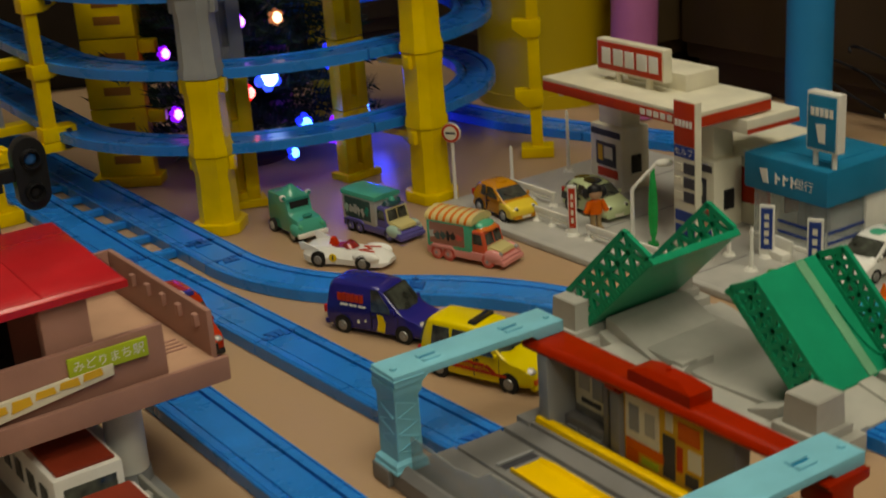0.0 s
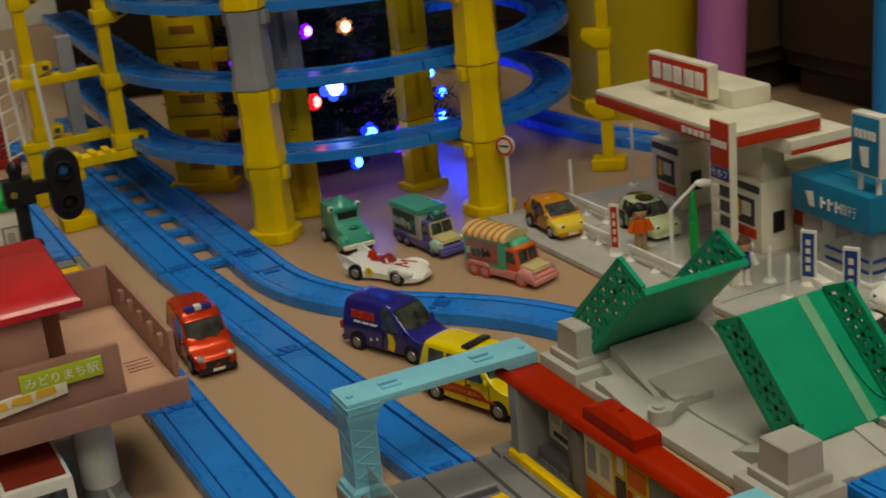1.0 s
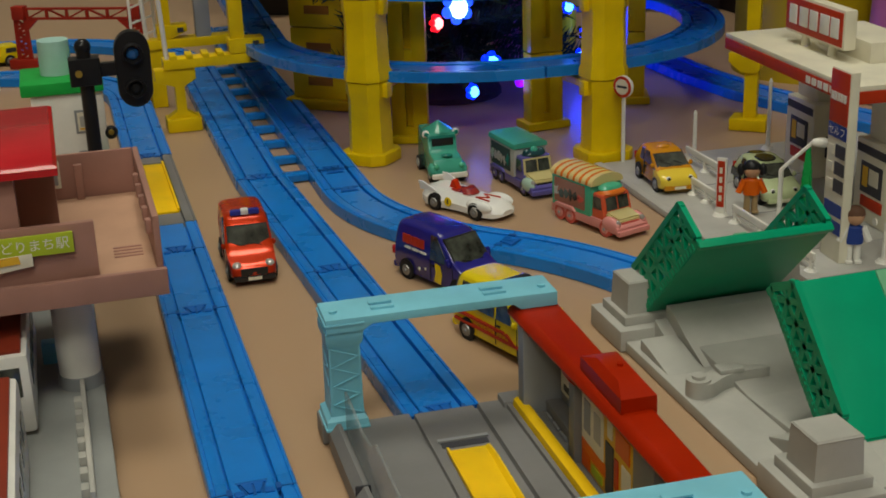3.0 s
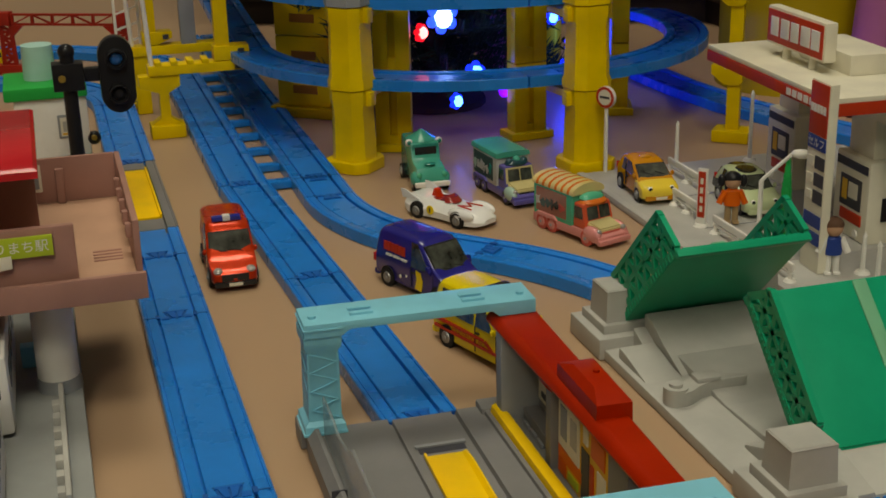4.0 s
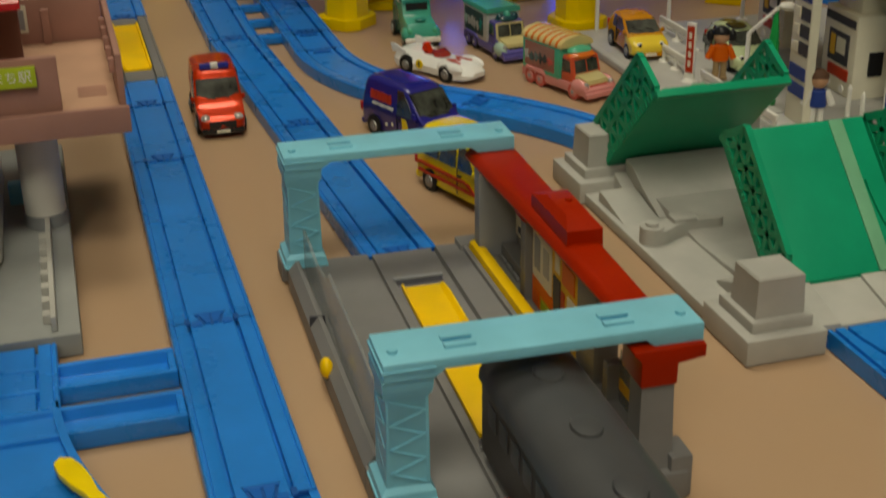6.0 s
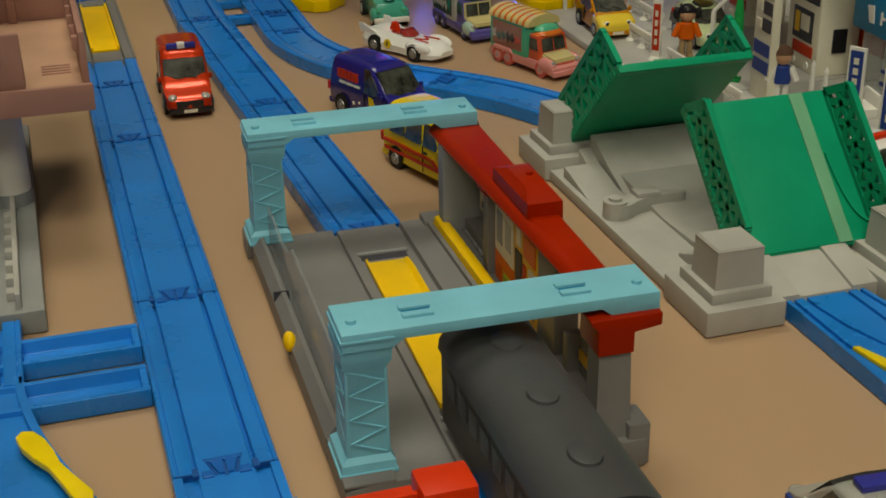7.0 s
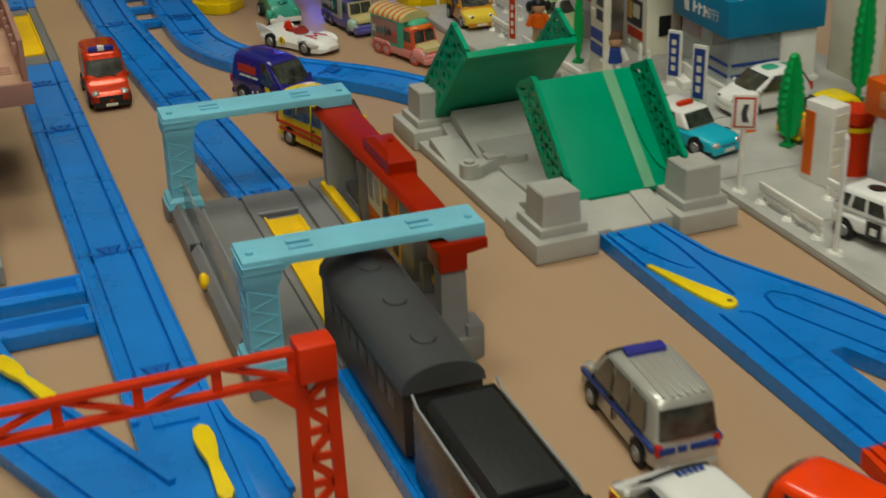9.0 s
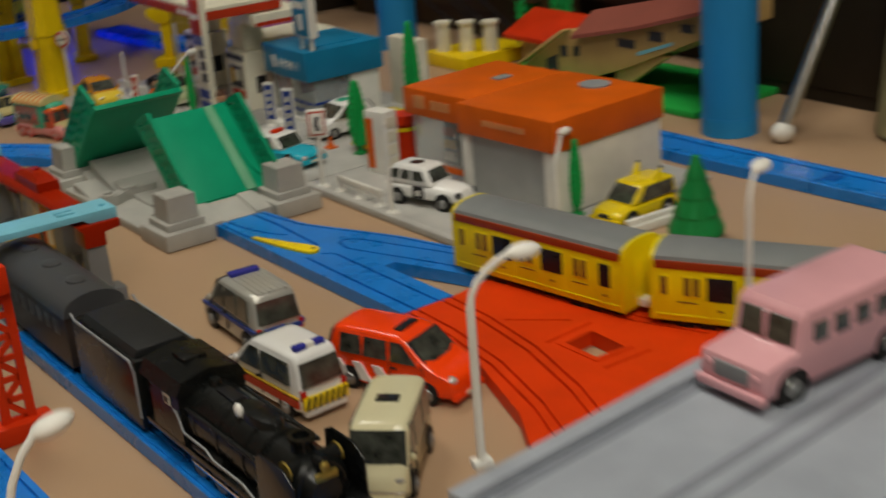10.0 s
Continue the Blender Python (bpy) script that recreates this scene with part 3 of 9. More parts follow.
part("wing_slope", prism(B(), [(0.0370, 0.0064), (0.0720, 0.0064), (0.0720, 0.0125), (0.0640, 0.0118)], 0.0390, 0.0600, "x", 0.0005), GREYL, bd)
lock = B()
cyl(lock, (-0.0455, 0.014, 0.006), (-0.0455, 0.014, 0.0155), 0.0062, seg=20)
cyl(lock, (-0.0455, 0.014, 0.0155), (-0.0455, 0.014, 0.0172), 0.0034, seg=16)
prism(lock, soften([(-0.0480, 0.0200), (-0.0515, 0.0130), (-0.0470, 0.0078), (-0.0400, 0.0080), (-0.0320, 0.0135), (-0.0210, 0.0165), (-0.0050, 0.0150), (-0.0050, 0.0190), (-0.0190, 0.0240), (-0.0330, 0.0240), (-0.0400, 0.0190)], 2), 0.006, 0.0142, "z", 0.0005)
box(lock, -0.0330, -0.0200, 0.0150, 0.0236, 0.0140, 0.0166, 0.0008)
part("lock_knob", lock, GREYL, bd, "grey pivot knob with its arm")


def leaf(m, length, width=0.068, hh=0.0245, walk=0.0133):
    h = width / 2
    lf = part("bridge_leaf", box(B(), -h, h, 0, length, 0, 0.0028, 0.0004), GREEN, bd, "raised green bridge leaf")
    lf.matrix_basis = m
    for x0, x1 in ((-h + 0.004, -h + 0.0125), (-h + 0.0127, h - 0.004)):
        part("deck_strip", box(B(), x0, x1, 0.001, length - 0.001, 0.0026, 0.0038, 0.0003), GREEN, lf)
    part("walk_strip", box(B(), walk - 0.0036, walk + 0.0036, 0.001, length - 0.001, 0.0037, 0.0047, 0.0004), GREENL, lf, "pale strip along the deck")
    for sx in (-1, 1):
        a, b = (-h - 0.0002, -h + 0.0028) if sx < 0 else (h - 0.0028, h + 0.0002)
        xm = (a + b) / 2
        wall = B()
        lo, hi = (0.002, 0.0028), (length - 0.001, hh)
        bar(wall, (xm, 0.001, 0.0030), (xm, length - 0.001, 0.0030), 0.003, 0.0050)
        bar(wall, (xm, 0.008, hh - 0.0012), (xm, length - 0.008, hh - 0.0012), 0.003, 0.0034)
        bar(wall, (xm, 0.0015, 0.004), (xm, 0.009, hh - 0.0012), 0.003, 0.0040)
        bar(wall, (xm, length - 0.0015, 0.004), (xm, length - 0.009, hh - 0.0012), 0.003, 0.0040)
        n, zm = 6, (hh + 0.0030) / 2
        bar(wall, (xm, 0.006, zm), (xm, length - 0.006, zm), 0.0026, 0.0030)
        for i in range(n):
            y0 = 0.007 + (length - 0.014) * i / n
            y1 = 0.007 + (length - 0.014) * (i + 1) / n
            ym = (y0 + y1) / 2
            for za, zb in ((hh - 0.002, zm), (0.004, zm)):
                bar(wall, (xm, y0, za), (xm, ym, zb), 0.0026, 0.0033)
                bar(wall, (xm, ym, zb), (xm, y1, za), 0.0024, 0.0033)
        part("truss_side", wall, GREEN, lf, "green truss side with triangular openings")
        k = 22
        for i in range(k):
            y = 0.004 + (length - 0.008) * i / k
            xo = a - 0.0008 if sx < 0 else b
            part("rivet", box(B(), xo + (0.0004 if sx < 0 else 0.0), xo + (0.0008 if sx < 0 else 0.0004), y, y + 0.0016, 0.0010, 0.0042), GREEN, lf)
    # curved guide rib between the pale strip and the truss
    rib = B()
    gp = [(walk + 0.0050 + (h - 0.0080 - walk) * (1 - math.cos(q)), length * (0.58 - 0.46 * math.sin(q)), 0.0042) for q in [k * math.pi / 16 for k in range(9)]]
    for p, q in zip(gp, gp[1:]):
        bar(rib, p, q, 0.0010, 0.0022)
    part("guide_rib", rib, GREEN, lf)
    lip = part("leaf_lip", box(B(), -h, h, length - 0.0035, length, -0.0012, 0.0004, 0.0003), GREEN, lf)
    return lf


leaf(pose(0.0126, -0.0685, 0.0140, 44.3, 0, 0), 0.0795, 0.0768, 0.0245, 0.0200)
leaf(pose(0.0006, 0.100, 0.0108, 45, 0, 180), 0.0922, 0.0744, 0.0285)

# ---- the blue points and the orange junction ----
pt = thing("track_points", "blue plastic toy track points with a yellow lever", "toy track", pose(0.2725, -0.0915, 0))


def carve(bm, lines, half=0.0009, depth=0.0022, top=0.0088):
    """Cuts a groove along each line of (x, y) points into the top of a plate."""
    def loose(mesh_bm):
        me = bpy.data.meshes.new("blank")
        mesh_bm.to_mesh(me)
        mesh_bm.free()
        return new("blank", me)
    plate_ob = loose(bm)
    cutters = []
    for pts in lines:
        c = loose(sweep(B(), [(-half, top - depth), (half, top - depth), (half * 1.2, top + 0.002), (-half * 1.2, top + 0.002)], [(x, y, 0) for x, y in pts]))
        md = plate_ob.modifiers.new("groove", "BOOLEAN")
        md.operation, md.solver, md.object = "DIFFERENCE", "EXACT", c
        cutters.append(c)
    me = bpy.data.meshes.new_from_object(plate_ob.evaluated_get(bpy.context.evaluated_depsgraph_get()))
    for ob in (plate_ob, *cutters):
        bpy.data.objects.remove(ob)
    out = B()
    out.from_mesh(me)
    bpy.data.meshes.remove(me)
    return out


def branch(y):
    return float(np.interp(-y, (0, 0.0465, 0.08, 0.12, 0.16, 0.20, 0.24), (0, 0.0060, 0.0170, 0.0310, 0.0460, 0.0600, 0.0735)))


def right_edge(y):
    return float(np.interp(-y, (0, 0.0465, 0.08, 0.12, 0.16, 0.20, 0.24), (0.0200, 0.0260, 0.0400, 0.0570, 0.0675, 0.0795, 0.0925)))


def along(fn, y0, y1, off=0.0, n=14):
    return [(fn(y0 + (y1 - y0) * i / n) + off, y0 + (y1 - y0) * i / n) for i in range(n + 1)]


def band(left, right, y0, y1, z0, z1, n=16):
    rings = []
    for i in range(n + 1):
        y = y0 + (y1 - y0) * i / n
        rings.append([(left(y), y, z0), (right(y), y, z0), (right(y), y, z1), (left(y), y, z1)])
    return loft(B(), rings)


def points_body(parent, mat):
    split, end_l, end_r = -0.157, -0.2285, -0.2230
    head = band(lambda y: -TW, right_edge, 0.0, split, 0.0006, 0.0088)
    slot = [(-0.0098, 0.002), (-0.0095, -0.010), (-0.0070, -0.028), (-0.0015, -0.046), (0.0035, -0.0560), (0.0075, -0.0570), (0.0110, -0.0490), (0.0118, -0.030), (0.0110, 0.002)]
    left_l, left_r = [(-0.0090, -0.1065), (-0.0098, -0.1595)], [(0.0010, -0.1075), (0.0060, -0.1110), (0.0082, -0.1180), (0.0078, -0.1330), (0.0075, -0.1595)]
    lines = [slot, [(0.0112, -0.0490), (0.0085, -0.0915)], left_l, left_r, 
             along(lambda y: branch(y) + 0.0095, split - 0.002, -0.1050) + [(0.0275, -0.0960), (0.0215, -0.0985), (0.0190, -0.1120)] + along(lambda y: branch(y) - 0.0095, -0.1240, split - 0.002),
             along(right_edge, 0.002, split - 0.002, -0.0032), [(-TW + 0.0030, 0.002), (-TW + 0.0030, -0.046)]]
    part("points_plate", carve(head, lines), mat, parent)
    run_l = band(lambda y: -TW, lambda y: 0.0176, split + 0.0003, end_l, 0.0006, 0.0088)
    part("points_plate", carve(run_l, [[(-0.0098, -0.1500), (-0.0104, -0.24)], [(0.0075, -0.1500), (0.0066, -0.24)]]), mat, parent)
    run_r = band(lambda y: branch(y) - 0.0190, right_edge, split + 0.0003, end_r, 0.0006, 0.0088)
    part("points_plate", carve(run_r, [along(lambda y: branch(y) - 0.0095, -0.1500, -0.235), along(lambda y: branch(y) + 0.0095, -0.1500, -0.235), along(right_edge, -0.1500, -0.235, -0.0032)]), mat, parent)


points_body(pt, BLUE)
lev = B()
prism(lev, [(-0.0165, -0.047), (-0.0138, -0.0475), (-0.0040, -0.074), (0.0020, -0.088), (0.0048, -0.0965), (0.0045, -0.1010), (0.0020, -0.1040), (-0.0018, -0.1048), (-0.0050, -0.1025), (-0.0088, -0.091), (-0.0128, -0.072)], 0.0088, 0.0108, "z", 0.0005)
part("lever", lev, LEVER, pt, "yellow points lever")
part("lever_eye", cyl(B(), (0.0008, -0.0995, 0.0106), (0.0008, -0.0995, 0.0110), 0.0014, seg=12), DARK_PRINT_RECESS, pt)

oj = thing("track_junction", "orange-red plastic toy track junction with a square opening", "toy track")
OUT = [(0.2535, -0.3205), (0.2905, -0.3205), (0.3255, -0.3150), (0.3640, -0.3150), (0.380, -0.40), (0.395, -0.47), (0.352, -0.474), (0.300, -0.505), (0.270, -0.53), (0.226, -0.548), (0.196, -0.505), (0.222, -0.462), (0.2445, -0.40)]
HOLE = [(0.2900, -0.4440), (0.3090, -0.4455), (0.3110, -0.4180), (0.2905, -0.4195)]


def ring_slab(bm, outer, hole, z0, z1):
    """A slab with one opening: the outline is joined to the opening by triangulated fill."""
    for z, flip in ((z0, True), (z1, False)):
        vo = [bm.verts.new((x, y, z)) for x, y in outer]
        vh = [bm.verts.new((x, y, z)) for x, y in hole]
        es = [bm.edges.new((v[i], v[(i + 1) % len(v)])) for v in (vo, vh) for i in range(len(v))]
        bmesh.ops.triangle_fill(bm, use_beauty=True, use_dissolve=False, edges=es)
        if flip:
            lo = (vo, vh)
        else:
            for a, b in zip(lo, (vo, vh)):
                k = len(a)
                for i in range(k):
                    bm.faces.new((a[i], a[(i + 1) % k], b[(i + 1) % k], b[i]))
    bmesh.ops.recalc_face_normals(bm, faces=bm.faces[:])
    return bm


def poly_strip(pts, half, z0, z1):
    path = [Vector((x, y, 0)) for x, y in pts]
    return sweep(B(), [(-half, z0), (half, z0), (half, z1), (-half, z1)], path)
left_c = [(0.2725, -0.316), (0.270, -0.36), (0.262, -0.41), (0.247, -0.46), (0.226, -0.51)]
right_c = [(0.3365, -0.300), (0.3400, -0.335), (0.3450, -0.38), (0.3530, -0.425), (0.3680, -0.465)]
JL = [[(x + off, y) for x, y in c] for c in (left_c, right_c) for off in (-0.0155, -0.0092, 0.0092, 0.0155)]
JL += [[(0.3190, -0.4085), (0.2845, -0.4105)], [(0.2845, -0.4555), (0.3170, -0.4570)], [(0.2885, -0.3700), (0.3140, -0.3980)]]
part("junction_plate", carve(ring_slab(B(), OUT, HOLE, 0.0006, 0.0086), JL, 0.0008, 0.0020, 0.0086), ORTRACK, oj)
part("hole_rim", ring_slab(B(), [(x + (0.0034 if x > 0.30 else -0.0034), y + (0.0034 if y > -0.43 else -0.0034)) for x, y in HOLE], HOLE, 0.0080, 0.0094), ORTRACK, oj)
track([(0.3695, -0.474, 0), (0.385, -0.51, 0), (0.43, -0.58, 0), (0.49, -0.65, 0)])

# ---- yellow piers and the spiral track round the tree ----
SPX, SPY, SPR = 0.3075, 0.6655, 0.1885


def pier_section(z0, mat, parent, w=0.0152):
    """One section of the eight-sided pier: flared collar at the foot and the head."""
    def ring(r, c, z):
        k = r * 0.55
        return [(c + x, y, z) for x, y in ((-k, -r), (k, -r), (r, -k), (r, k), (k, r), (-k, r), (-r, k), (-r, -k))]
    zs = [(w + 0.0016, 0.0), (w + 0.0016, 0.006), (w + 0.0002, 0.0095), (w - 0.0006, 0.05), (w + 0.0002, 0.054), (w + 0.0006, 0.058), (w + 0.0006, 0.0645)]
    p = part("pier_section", loft(B(), [ring(r, 0, z0 + z) for r, z in zs]), mat, parent)
    for s in (-1, 1):
        part("side_clip", box(B(), s * (w + 0.001) - 0.0035, s * (w + 0.001) + 0.0035, -0.004, 0.004, z0 + 0.052, z0 + 0.0635, 0.0008), mat, p)
    return p


def column(x, y, turn, levels, name="bridge_pier", greys=(), w=0.0152):
    th = thing(name, "stacked yellow plastic bridge pier under the spiral track" if not greys else "yellow bridge pier with one grey plastic section", "toy pier", pose(x, y, 0, 0, 0, turn), "spiral piers")
    ft = B()
    prism(ft, [(-0.0205, -0.012), (-0.012, -0.0205), (0.012, -0.0205), (0.0205, -0.012), (0.0205, 0.012), (0.012, 0.0205), (-0.012, 0.0205), (-0.0205, 0.012)], 0.0004, 0.0095, "z", 0.0012)
    part("pier_foot", ft, YELLOW, th)
    for k in range(levels):
        pier_section(0.0015 + k * 0.0655, PIERGREY if k in greys else YELLOW, th, w)
    # ledges that carry the spiral on the side of its middle
    for k in range(1, levels + 1):
        z = k * 0.0635
        d = math.atan2(SPY - y, SPX - x) - radians(turn)
        p = part("track_ledge", box(B(), 0.012, 0.050, -0.007, 0.007, z - 0.009, z - 0.003, 0.0008), YELLOW, th)
        p.matrix_basis = pose(0, 0, 0, 0, 0, math.degrees(d))
    return th


column(0.1745, 0.504, -46, 5, greys=(2,))
column(0.347, 0.437, 8, 5)


def slab_column(x, y, turn, levels, greys=(), w=0.015, d=0.008):
    """The inner flat pier with a long slot in its face."""
    th = thing("slotted_pier", "flat yellow plastic pier with a slot in its face", "toy pier", pose(x, y, 0, 0, 0, turn), "inner piers")
    part("pier_foot", box(B(), -w - 0.005, w + 0.005, -d - 0.005, d + 0.005, 0.0004, 0.007, 0.0012), YELLOW, th)
    for k in range(levels):
        m = PIERGREY if k in greys else YELLOW
        z = 0.0015 + 0.0655 * k
        s = B()
        box(s, -w, -0.003, -d, d, z, z + 0.0645, 0.0008)
        box(s, 0.003, w, -d, d, z, z + 0.0645, 0.0008)
        box(s, -0.0032, 0.0032, -d + 0.001, d, z, z + 0.012)
        box(s, -0.0032, 0.0032, -d + 0.001, d, z + 0.05, z + 0.0645)
        box(s, -0.0032, 0.0032, 0.0, d - 0.002, z + 0.011, z + 0.051)
        part("pier_section", s, m, th)
    return th


slab_column(0.2195, 0.548, -20, 5, greys=(2,))
slab_column(0.337, 0.545, 6, 5)
slab_column(0.235, 0.80, 200, 4, w=0.014)
slab_column(0.43, 0.745, 140, 4)
slab_column(0.447, 0.60, 70, 4)


def thin_pole(x, y, turn, levels, greys=()):
    """A slender pier with a wide foot and an arm at each level."""
    th = thing("slender_pier", "slender yellow plastic pier with side arms", "toy pier", pose(x, y, 0, 0, 0, turn), "slender piers")
    part("pier_foot", box(B(), -0.0155, 0.0155, -0.012, 0.012, 0.0004, 0.0105, 0.0012), YELLOW, th)
    for k in range(levels):
        z = 0.066 * k
        s = B()
        box(s, -0.0055, 0.0055, -0.0045, 0.0045, z + (0.01 if k == 0 else 0.0), z + 0.066, 0.0006)
        m = PIERGREY if k in greys else YELLOW
        p = part("pier_section", s, m, th)
        arm = prism(B(), [(-0.0075, z + 0.052), (-0.0045, z + 0.049), (0.008, z + 0.049), (0.019, z + 0.058), (0.019, z + 0.0655), (-0.0075, z + 0.0655)], -0.007, 0.007, "y", 0.0006)
        a = part("pier_arm", arm, YELLOW, p)
        part("arm_slot", box(B(), 0.009, 0.0135, -0.0073, -0.007, z + 0.0595, z + 0.0635), DARK_PRINT_RECESS, a)
    return th


thin_pole(0.495, 0.470, 140, 4)
wide = thing("panel_pier", "wide yellow plastic pier panel with embossed brown bars", "toy pier", pose(0.176, 0.690, 0, 0, 0, -38))
part("pier_foot", box(B(), -0.036, 0.030, -0.013, 0.013, 0.0004, 0.010, 0.0014), YELLOW, wide)
BROWN = pmat("embossed_brown", (0.30, 0.12, 0.012), 0.45)
for k in range(4):
    z = 0.0105 + 0.066 * k
    p = part("pier_section", box(B(), -0.029, 0.024, -0.008, 0.008, z, z + 0.065, 0.0012), YELLOW, wide)
    for j in range(3):
        part("embossed_bar", box(B(), -0.013, 0.012, -0.0088, -0.0078, z + 0.012 + j * 0.016, z + 0.020 + j * 0.016, 0.0008), BROWN, p)
    part("pier_arm", box(B(), 0.0245, 0.040, -0.006, 0.006, z + 0.050, z + 0.062, 0.001), YELLOW, p)


def spiral():
    """Each level runs in straight from the back, round the front and sinks at the back right."""
    th = thing("spiral_track", "blue plastic toy track climbing in a spiral round the tree", "toy track")
    for level in range(4):
        z = 0.0640 + 0.0640 * level
        for y0, y1 in ((1.08, 0.875), (0.875, 0.67)):
            part("track_straight", sweep(B(), RAIL, [(0.1195 + (y - 0.67) * 0.045, y, z) for y in (y0 - 0.0004, (y0 + y1) / 2, y1 + 0.0004)]), BLUE, th)
        for seg in range(6):
            a0 = 180 + seg * 45
            pts = []
            for i in range(10):
                a = a0 + 45 * i / 9 + (0.12 if i == 0 else -0.12 if i == 9 else 0)
                drop = 0.034 * max(0.0, (a - 370) / 80.0)
                pts.append((SPX + (0.03 if seg > 1 else 0.0) + SPR * math.cos(radians(a)), SPY + SPR * math.sin(radians(a)), z - drop))
            part("track_curve", sweep(B(), RAIL, pts), BLUE, th)
        part("track_straight", sweep(B(), RAIL, [(SPX + dx, SPY - SPR, z) for dx in (0.0004, 0.015, 0.0296)]), BLUE, th)


spiral()
# long blue ramp that leaves the spiral and lies on the floor at the back
track([(0.532, 0.72, 0.0), (0.535, 0.65, 0.0), (0.545, 0.57, 0.0), (0.572, 0.48, 0.0)])
track([(0.572, 0.48, 0.0), (0.59, 0.43, 0.0), (0.605, 0.38, 0.0), (0.61, 0.30, 0.0)])
track([(0.60, -0.13, 0), (0.6005, -0.23, 0), (0.606, -0.345, 0)])
track([(0.606, -0.345, 0), (0.612, -0.44, 0), (0.62, -0.55, 0)])
track([(0.598, 0.08, 0), (0.599, -0.02, 0), (0.60, -0.13, 0)])

# ---- the decorated tree ----
NEEDLE = pmat("dark_fir_green", (0.012, 0.035, 0.016), 0.6, var=0.4)
BARK = pmat("dark_bark", (0.05, 0.03, 0.02), 0.8)
tree = thing("christmas_tree", "dark green artificial fir with small coloured lights", "tree", pose(SPX - 0.01, SPY + 0.03, 0))
# Top reaches unseen to 1.48 m to shade the floor from the rear lamp.
part("trunk", cyl(B(), (0, 0, 0.0), (0, 0, 1.48), 0.013, 0.003), BARK, tree)
part("stand", loft(B(), [[(r * math.cos(a), r * math.sin(a), z) for a in [i * math.pi / 8 for i in range(16)]] for r, z in ((0.05, 0.0004), (0.05, 0.006), (0.03, 0.012), (0.014, 0.03))]), BARK, tree)
rng = random.Random(7)
verts, faces = [], []
for i in range(960):
    z = 0.03 + 1.42 * (i / 960) ** 1.12
    length = max(0.02, min(0.130, 0.42 * (1 - z / 1.54))) * rng.uniform(0.75, 1.1)
    a = i * 2.399 + rng.uniform(-0.2, 0.2)
    d = Vector((math.cos(a), math.sin(a), rng.uniform(-0.15, 0.25))).normalized()
    side = d.cross(Vector((0, 0, 1))).normalized()
    for j in range(30):
        s = length * (0.12 + 0.88 * j / 29)
        p = Vector((0, 0, z)) + d * s
        for sgn in (-1, 1, 0):
            q = (side * sgn * rng.uniform(0.6, 1) + d * rng.uniform(0.3, 0.9) + Vector((0, 0, 1 if sgn == 0 else rng.uniform(-0.4, 0.5)))).normalized()
            ln = rng.uniform(0.010, 0.019)
            wv = q.cross(Vector((rng.uniform(-1, 1), rng.uniform(-1, 1), rng.uniform(-1, 1)))).normalized() * 0.0014
            k = len(verts)
            verts += [tuple(p + wv), tuple(p - wv), tuple(p + q * ln)]
            faces.append((k, k + 1, k + 2))
me = bpy.data.meshes.new("crown")
me.from_pydata(verts, [], faces)
me.materials.append(NEEDLE)
crown = new("crown", me)
crown.parent = tree


def glow(name, rgb, power):
    return pmat(name, rgb, 0.4, emit=power, var=0, bump=0, grime=0)


BULB = {"blue": (glow("bulb_blue", (0.04, 0.16, 1.0), 20), glow("lens_blue", (0.0, 0.015, 1.0), 3.0)), "white": (glow("bulb_bluish_white", (0.40, 0.56, 1.0), 10), glow("lens_pale_blue", (0.02, 0.06, 1.0), 3.0)),
        "red": (glow("bulb_red", (1.0, 0.2, 0.2), 8), glow("lens_red", (1.0, 0.01, 0.02), 1.6)), "green": (glow("bulb_green", (0.2, 1.0, 0.5), 2), glow("lens_green", (0.0, 0.7, 0.2), 0.7)),
        "violet": (glow("bulb_violet", (0.5, 0.2, 1.0), 9), glow("lens_violet", (0.20, 0.0, 1.0), 1.6)), "warm": (glow("bulb_warm", (1.0, 0.75, 0.55), 4), glow("lens_warm", (0.5, 0.2, 0.1), 0.8))}


def bulb(x, y, z, colour, size=1.0):
    """A bright core in six clear petals, enlarged and glowing to imitate its halo."""
    th = thing("light_bulb", f"lit small {colour} light hanging on the tree", "tree light", pose(x, y, z, 0, 0, (x * 7000) % 50), "tree lights")
    core, lens = BULB[colour]
    part("bulb", ball(B(), (0, -0.001, 0), 0.0050 * size, sz=1.2, seg=12), core, th)
    # Petals carry the coloured halo of light in their size and glow.
    pt = B()
    for k in range(6):
        q = k * math.pi / 3 + x * 40
        ball(pt, (0.0062 * size * math.cos(q), 0.0015, 0.0062 * size * math.sin(q)), 0.0032 * size, seg=8)
    part("petals", pt, lens, th, "clear plastic petals glowing as the halo of the bulb")
    part("socket", cyl(B(), (0, 0.002, 0), (0, 0.010, 0.003), 0.0026, seg=8), NEEDLE, th)


